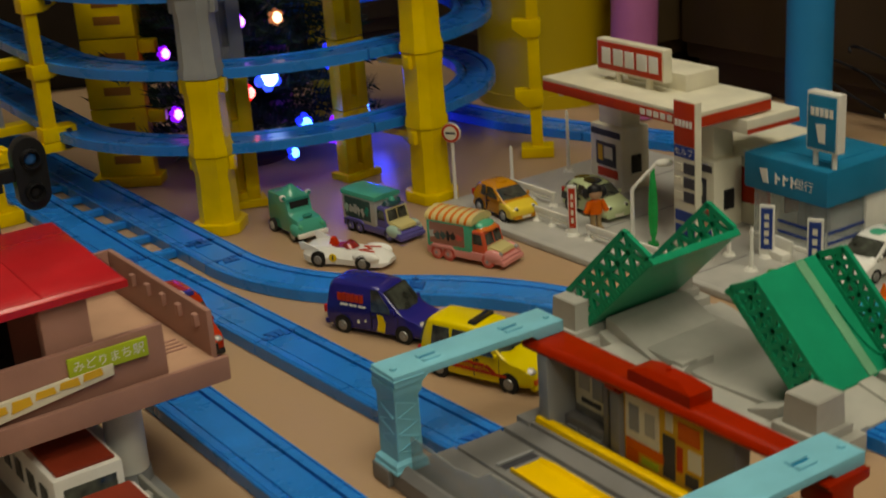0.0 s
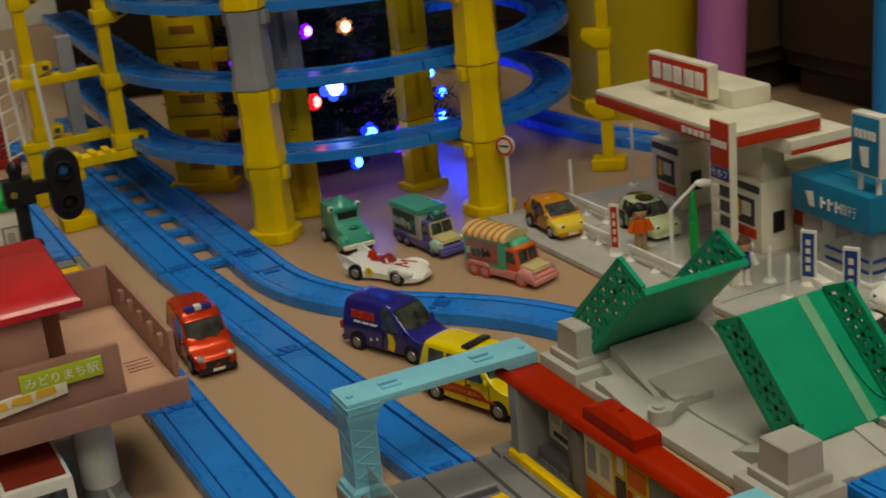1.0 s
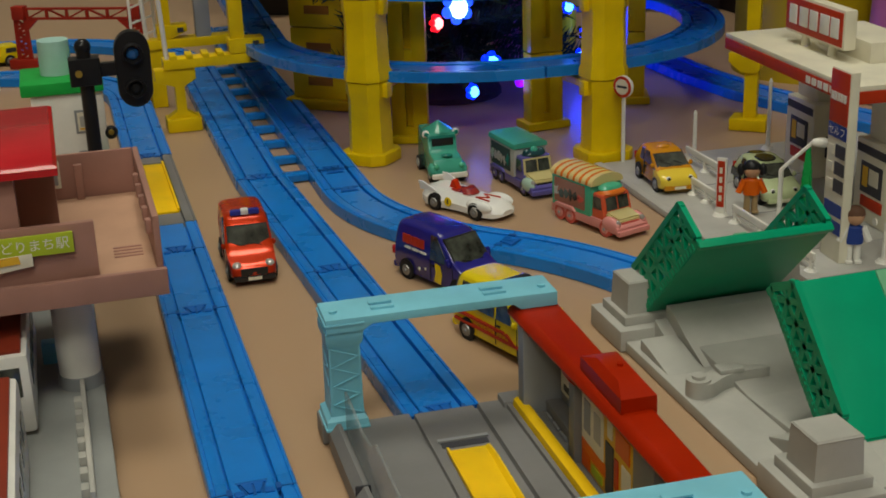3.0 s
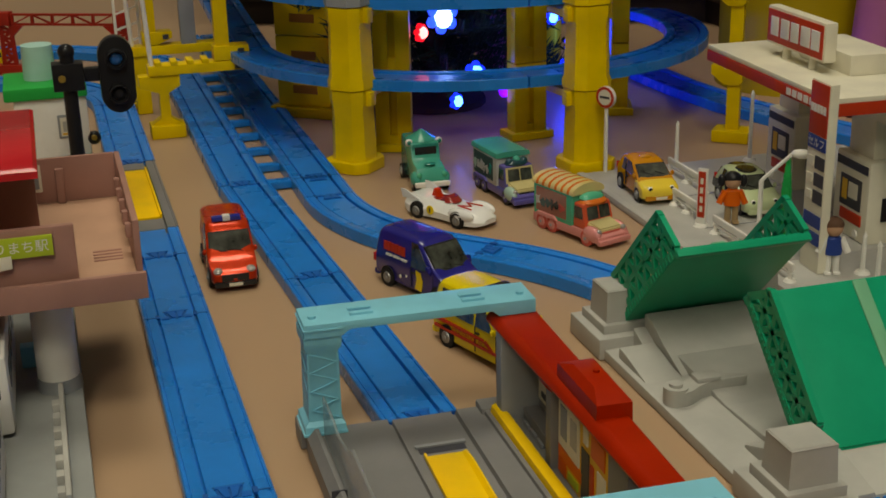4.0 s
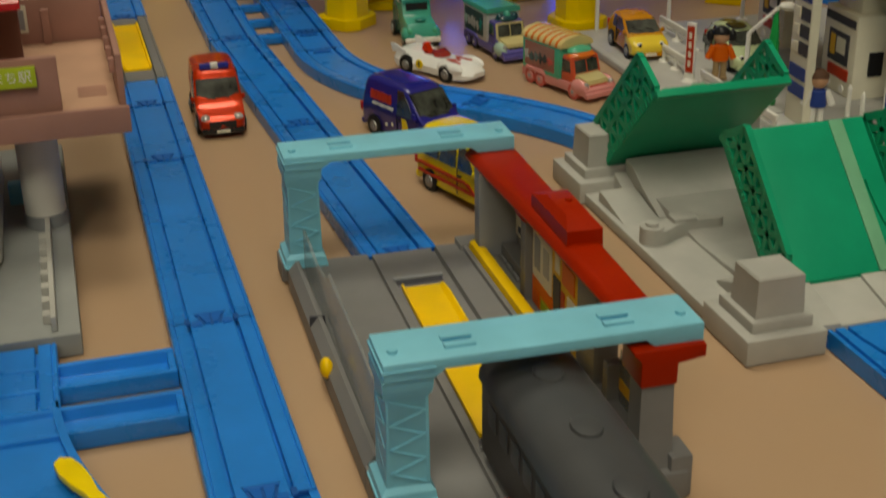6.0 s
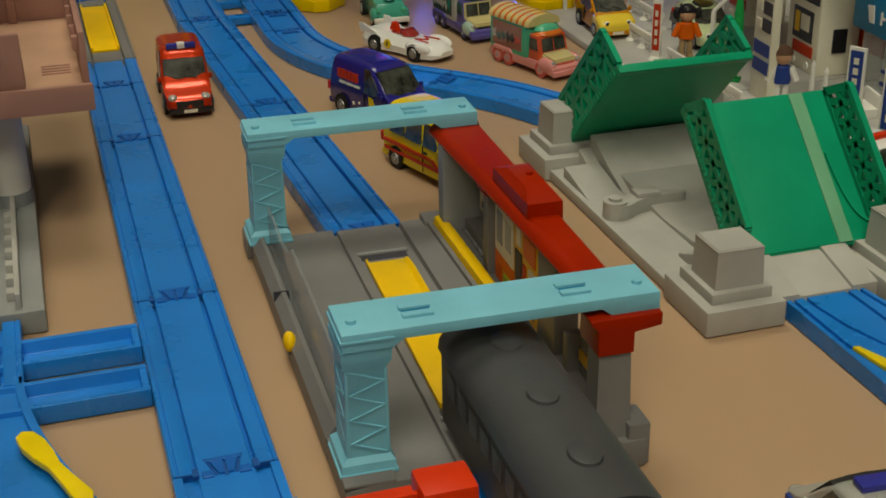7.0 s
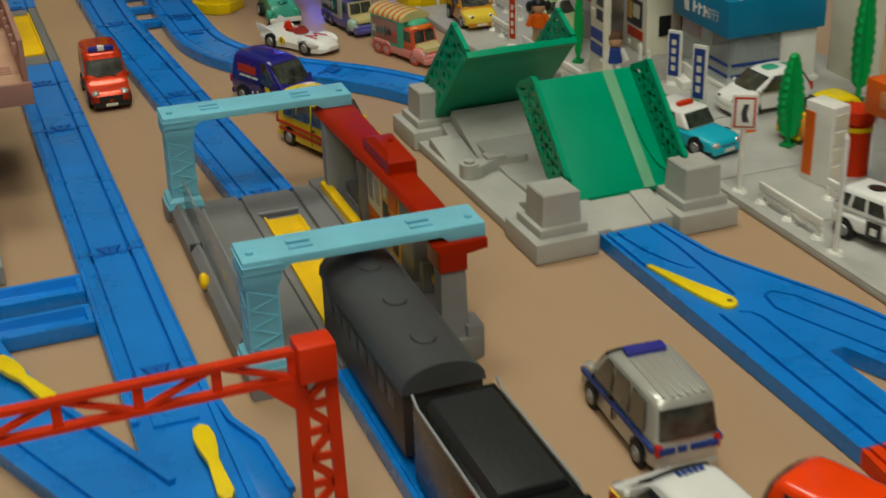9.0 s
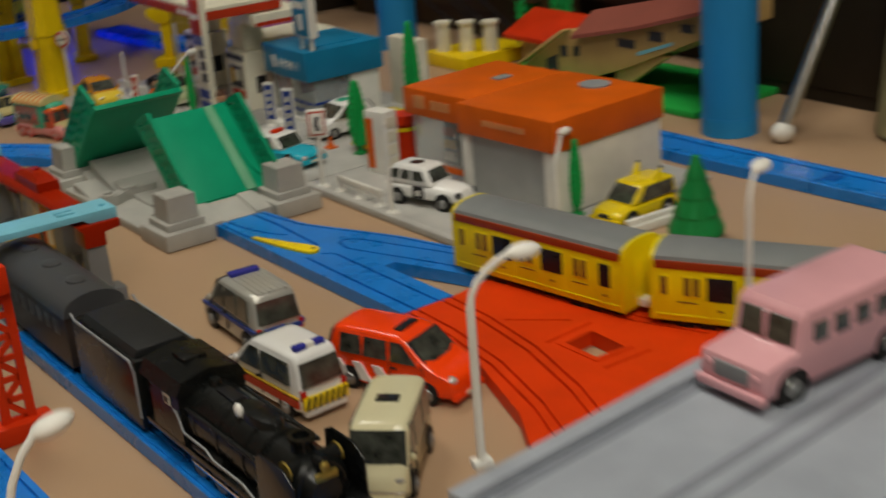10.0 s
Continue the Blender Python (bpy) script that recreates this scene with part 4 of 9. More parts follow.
for x, y, z, c, k in ((0.272, 0.575, 0.104, "white", 1.6), (0.342, 0.580, 0.110, "blue", 1.45), (0.256, 0.585, 0.090, "red", 0.9), (0.330, 0.560, 0.044, "violet", 1.6), (0.296, 0.560, 0.056, "blue", 1.2),
                      (0.352, 0.565, 0.050, "white", 1.2), (0.226, 0.600, 0.050, "blue", 0.8), (0.232, 0.620, 0.083, "blue", 0.8), (0.386, 0.610, 0.090, "blue", 0.8), (0.300, 0.585, 0.205, "blue", 1.1),
                      (0.262, 0.600, 0.152, "violet", 0.8), (0.355, 0.610, 0.190, "green", 0.8), (0.300, 0.600, 0.150, "warm", 0.9), (0.410, 0.640, 0.036, "blue", 0.9), (0.432, 0.680, 0.050, "blue", 0.8),
                      (0.225, 0.680, 0.060, "violet", 0.9), (0.210, 0.655, 0.125, "violet", 0.8), (0.285, 0.610, 0.265, "violet", 1.0), (0.335, 0.620, 0.255, "blue", 1.0), (0.240, 0.650, 0.215, "blue", 1.1), (0.276, 0.550, 0.036, "blue", 0.8)):
    bulb(x, y, z, c, k)

# ---- yellow gate over the double track ----
yg = thing("yellow_gantry", "yellow plastic track gantry standing over the double track", "toy gantry", pose(0, 0.664, 0))
part("gantry_foot", box(B(), 0.0262, 0.0562, -0.012, 0.012, 0.0004, 0.012, 0.001), YELLOW, yg)
part("gantry_leg", prism(B(), [(0.0275, 0.012), (0.0545, 0.012), (0.045, 0.018), (0.0445, 0.040), (0.055, 0.046), (0.055, 0.056), (0.0195, 0.056), (0.0195, 0.046), (0.036, 0.040), (0.036, 0.018)], -0.0065, 0.0065, "y", 0.0007), YELLOW, yg)
gb = part("gantry_beam", box(B(), 0.028, 0.119, -0.009, 0.009, 0.0562, 0.0648, 0.0008), YELLOW, yg)
for x in (0.034, 0.048, 0.062, 0.075, 0.108):
    part("beam_lug", box(B(), x, x + 0.006, -0.0095, 0.0095, 0.0646, 0.0682, 0.0006), YELLOW, gb)
part("beam_socket", box(B(), 0.1035, 0.1125, -0.0095, -0.0089, 0.0575, 0.0635), DARK_PRINT_RECESS, gb)
part("upper_post", box(B(), 0.088, 0.1005, -0.0055, 0.0055, 0.0645, 0.132, 0.0008), YELLOW, yg)
part("upper_arm", prism(B(), [(0.086, 0.122), (0.101, 0.122), (0.118, 0.128), (0.118, 0.1345), (0.086, 0.1345)], -0.0085, 0.0085, "y", 0.0006), YELLOW, yg)
part("upper_post", box(B(), 0.089, 0.0995, -0.0055, 0.0055, 0.132, 0.20, 0.0008), YELLOW, yg)
part("far_beam", box(B(), 0.020, 0.128, 0.085, 0.103, 0.0562, 0.0648, 0.0008), YELLOW, yg)
part("far_leg", box(B(), 0.022, 0.036, 0.088, 0.100, 0.0004, 0.0562, 0.0008), YELLOW, yg)
part("grey_post", box(B(), 0.068, 0.082, 0.086, 0.098, 0.0646, 0.16, 0.0008), PIERGREY, yg, "grey plastic post")
part("far_beam", box(B(), 0.020, 0.128, 0.085, 0.103, 0.118, 0.126, 0.0008), YELLOW, yg)
for x, y in ((0.0315, -0.004), (0.0225, 0.094)):
    part("white_pole", cyl(B(), (x, y, 0.0645), (x - 0.004, y, 0.155), 0.0021, seg=10), WHITE, yg, "slim white catenary pole")
for z in (0.0655, 0.1800):
    a = part("post_arm", prism(B(), [(0.086, z), (0.104, z), (0.117, z + 0.006), (0.117, z + 0.0125), (0.086, z + 0.0125)], -0.0088, 0.0088, "y", 0.0006), YELLOW, yg)
    part("arm_slot", box(B(), 0.107, 0.1125, -0.0092, -0.0087, z + 0.0055, z + 0.0100), DARK_PRINT_RECESS, a)
part("far_post", box(B(), 0.034, 0.0455, 0.0885, 0.0995, 0.0646, 0.24, 0.0008), YELLOW, yg)
part("upper_post", box(B(), 0.089, 0.0995, -0.0055, 0.0055, 0.199, 0.27, 0.0008), YELLOW, yg)
for z in (0.0655, 0.1265, 0.19):
    a = part("post_arm", prism(B(), [(0.032, z), (0.046, z), (0.060, z + 0.006), (0.060, z + 0.0120), (0.032, z + 0.0120)], 0.086, 0.102, "y", 0.0006), YELLOW, yg)
    part("arm_slot", box(B(), 0.051, 0.0565, 0.0856, 0.0861, z + 0.0050, z + 0.0095), DARK_PRINT_RECESS, a)
# lattice mast of the overhead line behind
mast = thing("catenary_mast", "white plastic lattice mast of the overhead line", "toy mast", pose(0.022, 0.79, 0))
part("mast_foot", box(B(), -0.014, 0.014, -0.01, 0.01, 0.0004, 0.006, 0.001), YELLOW, mast)
mm = B()
for s in (-1, 1):
    bar(mm, (s * 0.011, 0, 0.005), (s * 0.011, 0, 0.15), 0.0026)
for i in range(9):
    bar(mm, (-0.011, 0, 0.015 + i * 0.015), (0.011, 0, 0.022 + i * 0.015), 0.0018)
part("lattice", mm, WHITE, mast)

# ---- red gantry, crane truck and the curve at the back ----


def red_gantry(m, w, h, name, label, mat):
    th = thing(name, label, "toy gantry", m)
    for s in (0, 1):
        x = s * w
        part("gantry_foot", box(B(), x - 0.0165, x + 0.0165, -0.0065, 0.0065, 0.0004, 0.0105, 0.0009), mat, th)
        lg = B()
        for sx in (-1, 1):
            bar(lg, (x + sx * 0.0066, 0, 0.010), (x + sx * 0.0054, 0, h - 0.014), 0.0020, 0.0046)
        n = 6
        for i in range(n):
            z0, z1 = 0.011 + (h - 0.026) * i / n, 0.011 + (h - 0.026) * (i + 1) / n
            bar(lg, (x - 0.006, 0, z0), (x + 0.006, 0, z0), 0.0014, 0.0032)
            bar(lg, (x + (0.006 if i % 2 else -0.006), 0, z0), (x + (-0.006 if i % 2 else 0.006), 0, z1), 0.0014, 0.0032)
        part("lattice_leg", lg, mat, th)
        part("corner_block", box(B(), x - 0.0070, x + 0.0070, -0.0060, 0.0060, h - 0.0145, h, 0.0012), mat, th)
    bm = B()
    bar(bm, (0.008, 0, h - 0.0030), (w - 0.008, 0, h - 0.0030), 0.0040, 0.0022)
    bar(bm, (0.008, 0, h - 0.0135), (w - 0.008, 0, h - 0.0135), 0.0040, 0.0022)
    n = max(4, int(w / 0.026))
    for i in range(n):
        x0, x1 = 0.008 + (w - 0.016) * i / n, 0.008 + (w - 0.016) * (i + 1) / n
        bar(bm, (x0, 0, h - 0.003), (x0, 0, h - 0.0135), 0.0034, 0.0018)
        a, b = (h - 0.003, h - 0.0135) if i % 2 else (h - 0.0135, h - 0.003)
        bar(bm, (x0, 0, a), (x1, 0, b), 0.0030, 0.0016)
    part("lattice_beam", bm, mat, th)
    for s, x in ((1, 0.008), (-1, w - 0.008)):
        part("corner_brace", prism(B(), [(x, h - 0.0148), (x + s * 0.012, h - 0.0148), (x, h - 0.026)], -0.0022, 0.0022, "y"), mat, th)
    return th


red_gantry(pose(-0.093, 0.995, 0, 0, 0, -25), 0.13, 0.068, "lattice_gantry", "dark red plastic lattice gantry over the far track", pmat("dark_red_plastic", (0.33, 0.025, 0.015), 0.4))
red_gantry(pose(0.0365, -0.2885, 0, 0, 0, 180), 0.150, 0.094, "lattice_gantry", "bright red plastic lattice gantry over the near track", RED)

# ---- toy vehicles ----
PAINT = {}


def paint(name, rgb, metal=0.0, rough=0.22):
    if name not in PAINT:
        PAINT[name] = pmat("enamel_" + name, rgb, rough, metal=metal, var=0.06, bump=0.02, grime=0.02, coat=0.45)
    return PAINT[name]


P_RED = paint("fire_red", (0.58, 0.034, 0.001), 0.40, 0.26)
P_REDOR = paint("signal_red", (0.96, 0.056, 0.001))
P_NAVY = paint("deep_blue", (0.014, 0.012, 0.20))
P_YEL = paint("rescue_yellow", (0.80, 0.62, 0.010))
P_WHITE = paint("gloss_white", (0.80, 0.79, 0.76))
P_SILVER = paint("silver", (0.50, 0.49, 0.44), 0.35, 0.3)
P_CREAM = paint("pale_cream", (0.66, 0.61, 0.39))
P_TEAL = paint("sea_green", (0.06, 0.36, 0.26))
P_TEALD = paint("deep_sea_green", (0.02, 0.22, 0.17))
P_MINT = paint("mint", (0.12, 0.47, 0.30))
P_LILAC = paint("slate_violet", (0.10, 0.085, 0.31))
P_STRIPE = paint("awning_orange", (0.66, 0.16, 0.025))
P_CAB = paint("tomato", (0.66, 0.12, 0.06))
P_TOFFEE = paint("toffee_rose", (0.30, 0.12, 0.085))
P_DEEP = paint("dark_slate_green", (0.045, 0.075, 0.07))
P_FROST = paint("pale_frost_mint", (0.36, 0.50, 0.42))
P_GREYW = paint("warm_grey", (0.42, 0.42, 0.40))
P_PINK = paint("soft_pink", (0.80, 0.40, 0.38))
P_CORAL = paint("coral", (0.62, 0.14, 0.12))
P_NIGHT = paint("dark_petrol", (0.010, 0.055, 0.070))
P_BUTTER = paint("butter_cream", (0.84, 0.70, 0.38))
P_IVORY = paint("ivory", (0.70, 0.62, 0.36))
P_AMBER = paint("amber", (0.56, 0.23, 0.006))
P_LEMON = paint("pale_lemon", (0.80, 0.60, 0.08))
P_LIMEW = paint("pale_lime", (0.52, 0.60, 0.34))
P_CYAN = paint("sky_cyan", (0.03, 0.42, 0.56))
P_BLACK = paint("gloss_black", (0.015, 0.015, 0.017))
P_SUN = paint("sun_yellow", (0.80, 0.60, 0.008))
P_ROSE = paint("bus_rose", (0.94, 0.60, 0.63), 0, 0.35)
LAMPW = pmat("clear_lamp", (0.46, 0.43, 0.40), 0.12, metal=0.3, var=0.4, scale=400, coat=0.7)
LAMPR = pmat("red_lamp", (0.5, 0.02, 0.015), 0.2, coat=0.5)
BARBLUE = pmat("blue_lightbar", (0.03, 0.035, 0.30), 0.18, coat=0.5)
# Black discs paint the shade of wheel openings on the closed body sides.
ARCHES = pmat("wheel_arch_shade_black", (0.012, 0.012, 0.012), 0.7)


RIMGREY = pmat("dull_silver_rim", (0.30, 0.30, 0.29), 0.4, metal=0.7)


def wheel(parent, x, y, r, side, rim=None, wide=0.006, tyre=None):
    w = part("wheel", cyl(B(), (x - wide / 2, y, r), (x + wide / 2, y, r), r, seg=20), tyre or RUBBER, parent)
    xo = x + side * wide / 2
    part("rim", cyl(B(), (xo, y, r), (xo + side * 0.0007, y, r), r * 0.62, r * 0.55, seg=16), rim or RIMGREY, w)
    part("hub", cyl(B(), (xo + side * 0.0006, y, r), (xo + side * 0.0012, y, r), r * 0.2, seg=8), PIERGREY, w)


class Cabin:
    """A tapered cabin: its four sides take panes by fractions along and up."""

    def __init__(self, y0, y1, z0, u0, u1, z1, w0, w1):
        self.lo = [(-w0, y0, z0), (w0, y0, z0), (w0, y1, z0), (-w0, y1, z0)]
        self.hi = [(-w1, u0, z1), (w1, u0, z1), (w1, u1, z1), (-w1, u1, z1)]

    def mesh(self, bevel=0.0014):
        bm = B()
        loft(bm, [self.lo, self.hi])
        bmesh.ops.bevel(bm, geom=bm.edges[:], offset=bevel, segments=4, profile=0.5, affect="EDGES", clamp_overlap=True)
        return bm

    def pane(self, side, a, b, c, d, out=0.0005, inset=0.0):
        """side: right, left, front or rear; a to b along (from rear to front or left to right), c to d up."""
        i, j = {"right": (1, 2), "left": (0, 3), "front": (3, 2), "rear": (0, 1)}[side]
        L0, L1, H0, H1 = (Vector(p) for p in (self.lo[i], self.lo[j], self.hi[i], self.hi[j]))
        def at(u, v):
            return L0.lerp(L1, u).lerp(H0.lerp(H1, u), v)
        q = [at(a, c), at(b, c), at(b, d), at(a, d)]
        n = (q[1] - q[0]).cross(q[3] - q[0]).normalized()
        if n.dot((q[0] + q[2]) / 2 - Vector((0, (self.lo[0][1] + self.lo[2][1]) / 2, 0.02))) < 0:
            n = -n
        return loft(B(), [[p - n * 0.0008 for p in q], [p + n * out for p in q]])


def shell(prof, hw, r=0.0026, taper=0.10, wedge=0.0):
    """A pressed body: the side outline drawn across with rolled edges, narrower at nose and tail."""
    ys, zs = [p[0] for p in prof], [p[1] for p in prof]
    yc, zc, ry, rz = (max(ys) + min(ys)) / 2, (max(zs) + min(zs)) / 2, (max(ys) - min(ys)) / 2, (max(zs) - min(zs)) / 2
    rings = []
    for x, d in ((-1, 1.0), (-1 + 0.25 * r / hw, 0.45), (-1 + r / hw, 0.0), (-0.5, -0.18), (0, -0.24), (0.5, -0.18), (1 - r / hw, 0.0), (1 - 0.25 * r / hw, 0.45), (1, 1.0)):
        ring = []
        for y, z in prof:
            yy, zz = yc + (y - yc) * (1 - d * r / ry), zc + (z - zc) * (1 - d * r * 0.7 / rz)
            f = abs(yy - yc) / ry
            ring.append((x * hw * (1 - taper * max(0.0, (f - 0.55) / 0.45) ** 2) * (1 - wedge * max(0.0, (zz - zc) / rz)), yy, zz))
        rings.append(ring)
    return loft(B(), rings)


def vehicle(name, label, m, L, W, H, body, roof=None, belt=0.52, nose=0.30, nose_z=0.50, wind=0.12, tail=0.02, rear_rake=0.03, win_h=(0.12, 0.86), side_panes=((0.06, 0.34), (0.38, 0.66), (0.70, 0.92)),
            wheels=(0.2, 0.79), r=0.0056, rim=None, group="toy cars", category="toy car", glass=GLASS, front_lamps=True, tumble=0.86, bumper=None, plate_bar=True):
    """A die-cast car: lower body, tapered cabin with panes, four wheels, lamps and bumpers. Its nose looks along +y."""
    th = thing(name, label, category, m, group)
    y0, y1, hw = -L / 2, L / 2, W / 2
    zb, zbelt = 0.0032, H * belt
    hood = L * nose
    prof = [(y0 + 0.0012, zb), (y1 - 0.001, zb), (y1, zb + 0.004), (y1 - 0.0008, H * nose_z * 0.82), (y1 - 0.004, H * nose_z), (y1 - hood, zbelt), (y0 + 0.0015, zbelt), (y0, zbelt * 0.6)]
    bd_ = part("body", shell(soften(prof, 2), hw), body, th)
    cb = Cabin(y0 + 0.0008, y1 - hood, zbelt - 0.0006, y0 + tail * L + rear_rake * L, y1 - hood - wind * L, H, hw - 0.0009, hw * tumble)
    part("cabin", cb.mesh(0.0026), roof or body, th)
    c, d = win_h
    part("windscreen", cb.pane("front", 0.08, 0.92, c, d), glass, th, "dark windscreen")
    part("rear_window", cb.pane("rear", 0.10, 0.90, c + 0.1, d), glass, th)
    for s in ("left", "right"):
        for a, b in side_panes:
            part("side_window", cb.pane(s, a, b, c, d), glass, th)
    for f in wheels:
        y = y0 + f * L
        for s in (-1, 1):
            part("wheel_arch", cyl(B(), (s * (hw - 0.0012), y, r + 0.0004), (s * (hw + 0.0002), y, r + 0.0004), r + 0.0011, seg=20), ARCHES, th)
            wheel(th, s * (hw - 0.0024), y, r, s, rim)
    if front_lamps:
        for s in (-1, 1):
            part("headlight", ball(B(), (s * (hw - 0.0048), y1 - 0.0016, H * nose_z * 0.74), 0.003, 1.1, 0.7, 0.75, 12), LAMPW, th)
            part("tail_light", box(B(), s * (hw - 0.0022) - 0.0012, s * (hw - 0.0022) + 0.0012, y0 - 0.0003, y0 + 0.001, H * 0.3, H * 0.46, 0.0003), LAMPR, th)
    part("front_bumper", box(B(), -hw + 0.001, hw - 0.001, y1 - 0.002, y1 + 0.0011, zb + 0.0004, zb + 0.0046, 0.0008), bumper or body, th)
    part("rear_bumper", box(B(), -hw + 0.001, hw - 0.001, y0 - 0.0010, y0 + 0.002, zb + 0.0004, zb + 0.0046, 0.0008), bumper or body, th)
    if plate_bar:
        part("number_plate", box(B(), -0.0042, 0.0042, y1 + 0.0010, y1 + 0.0014, zb + 0.0014, zb + 0.0034), PAPER, th)
        part("grille", box(B(), -hw * 0.45, hw * 0.45, y1 - 0.0012, y1 + 0.0004, H * nose_z * 0.55, H * nose_z * 0.72, 0.0003), DARK_PRINT_RECESS, th)
    return th, cb


def lightbar(th, y, z, w, mat=BARBLUE, d=0.0048):
    b = part("lightbar", box(B(), -w / 2, w / 2, y - d / 2, y + d / 2, z - 0.0006, z + 0.0026, 0.0008), mat, th, "blue roof lightbar")
    part("lightbar_centre", box(B(), -w * 0.13, w * 0.13, y - d / 2 - 0.0002, y + d / 2 + 0.0002, z - 0.0004, z + 0.0029, 0.0004), WHITE, b)


def stripe(th, W, y0, y1, z0, z1, mat, name="side_stripe"):
    for s in (-1, 1):
        x = s * W / 2
        part(name, box(B(), min(x, x + s * 0.00035) - 0.0002, max(x, x + s * 0.00035), y0, y1, z0, z1), mat, th)


def van(name, label, m, L, W, H, body, hood=0.013, hood_z=0.0180, rake=0.017, back=0.005, wedge=0.13, rear_panes=1, tall=0.60, wheels=(0.19, 0.80), r=0.0058, group="toy vans", skirt=None, rear_glass=True, brow=0.0030):
    """A one-box van in one rolled shell, with panes let in, wheels, lamps and bumpers. Its nose looks along +y."""
    th = thing(name, label, "toy van", m, group)
    hw, y0, y1 = W / 2, -L / 2, L / 2
    fb = y1 - hood
    prof = [(y0 + 0.0015, 0.0034), (y1 - 0.0015, 0.0034), (y1 + 0.0004, 0.0085), (y1 - 0.001, hood_z * 0.80), (fb + 0.001, hood_z + 0.0004), (fb - rake, H - 0.0006), (fb - rake - 0.012, H + 0.0002), (y0 + back + 0.008, H + 0.0002), (y0 + back, H - 0.0006), (y0 + 0.0005, hood_z), (y0 - 0.0004, 0.0095)]
    soft = soften(prof, 2)
    zs = [p[1] for p in soft]
    zc, rz = (max(zs) + min(zs)) / 2, (max(zs) - min(zs)) / 2
    part("body", shell(soft, hw, 0.0028, 0.10, wedge), body, th)

    def wall(z, out):
        return hw * (1 - wedge * max(0.0, (z - zc) / rz)) + out

    def patch(title, poly, mat, out=0.0005, tag=""):
        for sx in (-1, 1):
            part(title, loft(B(), [[(sx * wall(z, -0.0008), y, z) for y, z in poly], [(sx * wall(z, out), y, z) for y, z in poly]]), mat, th, tag)

    def front(z):
        return fb - rake * (z - hood_z) / (H - hood_z)
    z1, z2 = hood_z + 0.0012, hood_z + (H - hood_z) * (0.30 + tall)
    yb = fb - rake - 0.008
    patch("side_window", [(yb, z1), (front(z1) - 0.0055, z1), (front(z2) - 0.0042, z2), (yb, z2)], GLASS)
    ya = y0 + back + 0.005
    for k in range(rear_panes):
        a, b = ya + (yb - 0.0022 - ya) * k / rear_panes, ya + (yb - 0.0022 - ya) * (k + 1) / rear_panes - (0.0016 if k < rear_panes - 1 else 0)
        patch("side_window", [(a, z1), (b, z1), (b, z2), (a + 0.0012, z2)], GLASS)

    def screen(title, lo, hi, width, sgn, tag, mat=GLASS):
        rows = []
        for off in (-0.0010, 0.0005):
            ring = []
            for z, y in (lo, hi):
                xs = [-1, -0.5, 0, 0.5, 1]
                row = [(x * wall(z, 0) * width, y + sgn * (off + 0.0010 * (1 - x * x) + 0.0003), z + 0.0004 * (1 - x * x) + off * 0.4) for x in xs]
                ring += row if not ring else row[::-1]
            rows.append(ring)
        part(title, loft(B(), rows), mat, th, tag)
    screen("windscreen_seal", (hood_z + 0.0008, front(hood_z + 0.0008) - 0.0003), (H - brow + 0.0006, front(H - brow + 0.0006) - 0.0003), 0.92, 1, "black windscreen seal", RUBBER)
    screen("windscreen", (hood_z + 0.0016, front(hood_z + 0.0016)), (H - brow, front(H - brow)), 0.86, 1, "dark windscreen")
    for sx in (-0.52, 0.12):
        zw = hood_z + 0.0026
        part("wiper", loft(B(), [[(hw * (sx + du) + ox, front(zw + dz) + 0.0017 + oy, zw + dz + 0.0004 + oy) for ox, oy in ((-0.0003, 0), (0.0003, 0), (0.0003, 0.0004), (-0.0003, 0.0004))] for du, dz in ((0.0, 0.0), (0.42, 0.0016))]), RUBBER, th)
    # door shuts pressed into the sides
    for ys in (yb - 0.0010, fb - 0.0035):
        patch("door_shut", [(ys, 0.0062), (ys + 0.0004, 0.0062), (ys + 0.0004, hood_z + 0.0008), (ys, hood_z + 0.0008)], RUBBER, 0.00015)
    patch("door_handle", [(yb + 0.0006, hood_z - 0.0030), (yb + 0.0032, hood_z - 0.0030), (yb + 0.0032, hood_z - 0.0021), (yb + 0.0006, hood_z - 0.0021)], RUBBER, 0.0005)

    def hatch(z):
        return y0 + 0.0005 + (back - 0.0005) * (z - hood_z) / (H - hood_z)
    if rear_glass:
        screen("rear_window", (hood_z + 0.0010, hatch(hood_z + 0.0010)), (H - 0.0038, hatch(H - 0.0038)), 0.82, -1, "")
    for f in wheels:
        y = y0 + f * L
        for sx in (-1, 1):
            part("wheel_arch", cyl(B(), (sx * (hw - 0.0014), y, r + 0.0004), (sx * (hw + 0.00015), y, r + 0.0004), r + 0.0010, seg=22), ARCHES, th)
            wheel(th, sx * (hw - 0.0026), y, r, sx)
    for sx in (-1, 1):
        part("headlight", ball(B(), (sx * (hw - 0.0048), y1 - 0.0046, hood_z * 0.74), 0.0036, 1.0, 1.25, 0.62, 14), LAMPW, th)
        part("tail_light", box(B(), sx * (hw - 0.0026) - 0.0014, sx * (hw - 0.0026) + 0.0014, y0 - 0.0006, y0 + 0.002, 0.0125, 0.0178, 0.0005), LAMPR, th)
        part("wing_mirror", ball(B(), (sx * (hw + 0.0010), fb - 0.005, hood_z + 0.0026), 0.0017, 0.9, 0.7, 1.15, 10), body, th)
    part("front_bumper", box(B(), -hw + 0.002, hw - 0.002, y1 - 0.003, y1 + 0.0010, 0.0034, 0.0074, 0.0012), skirt or body, th)
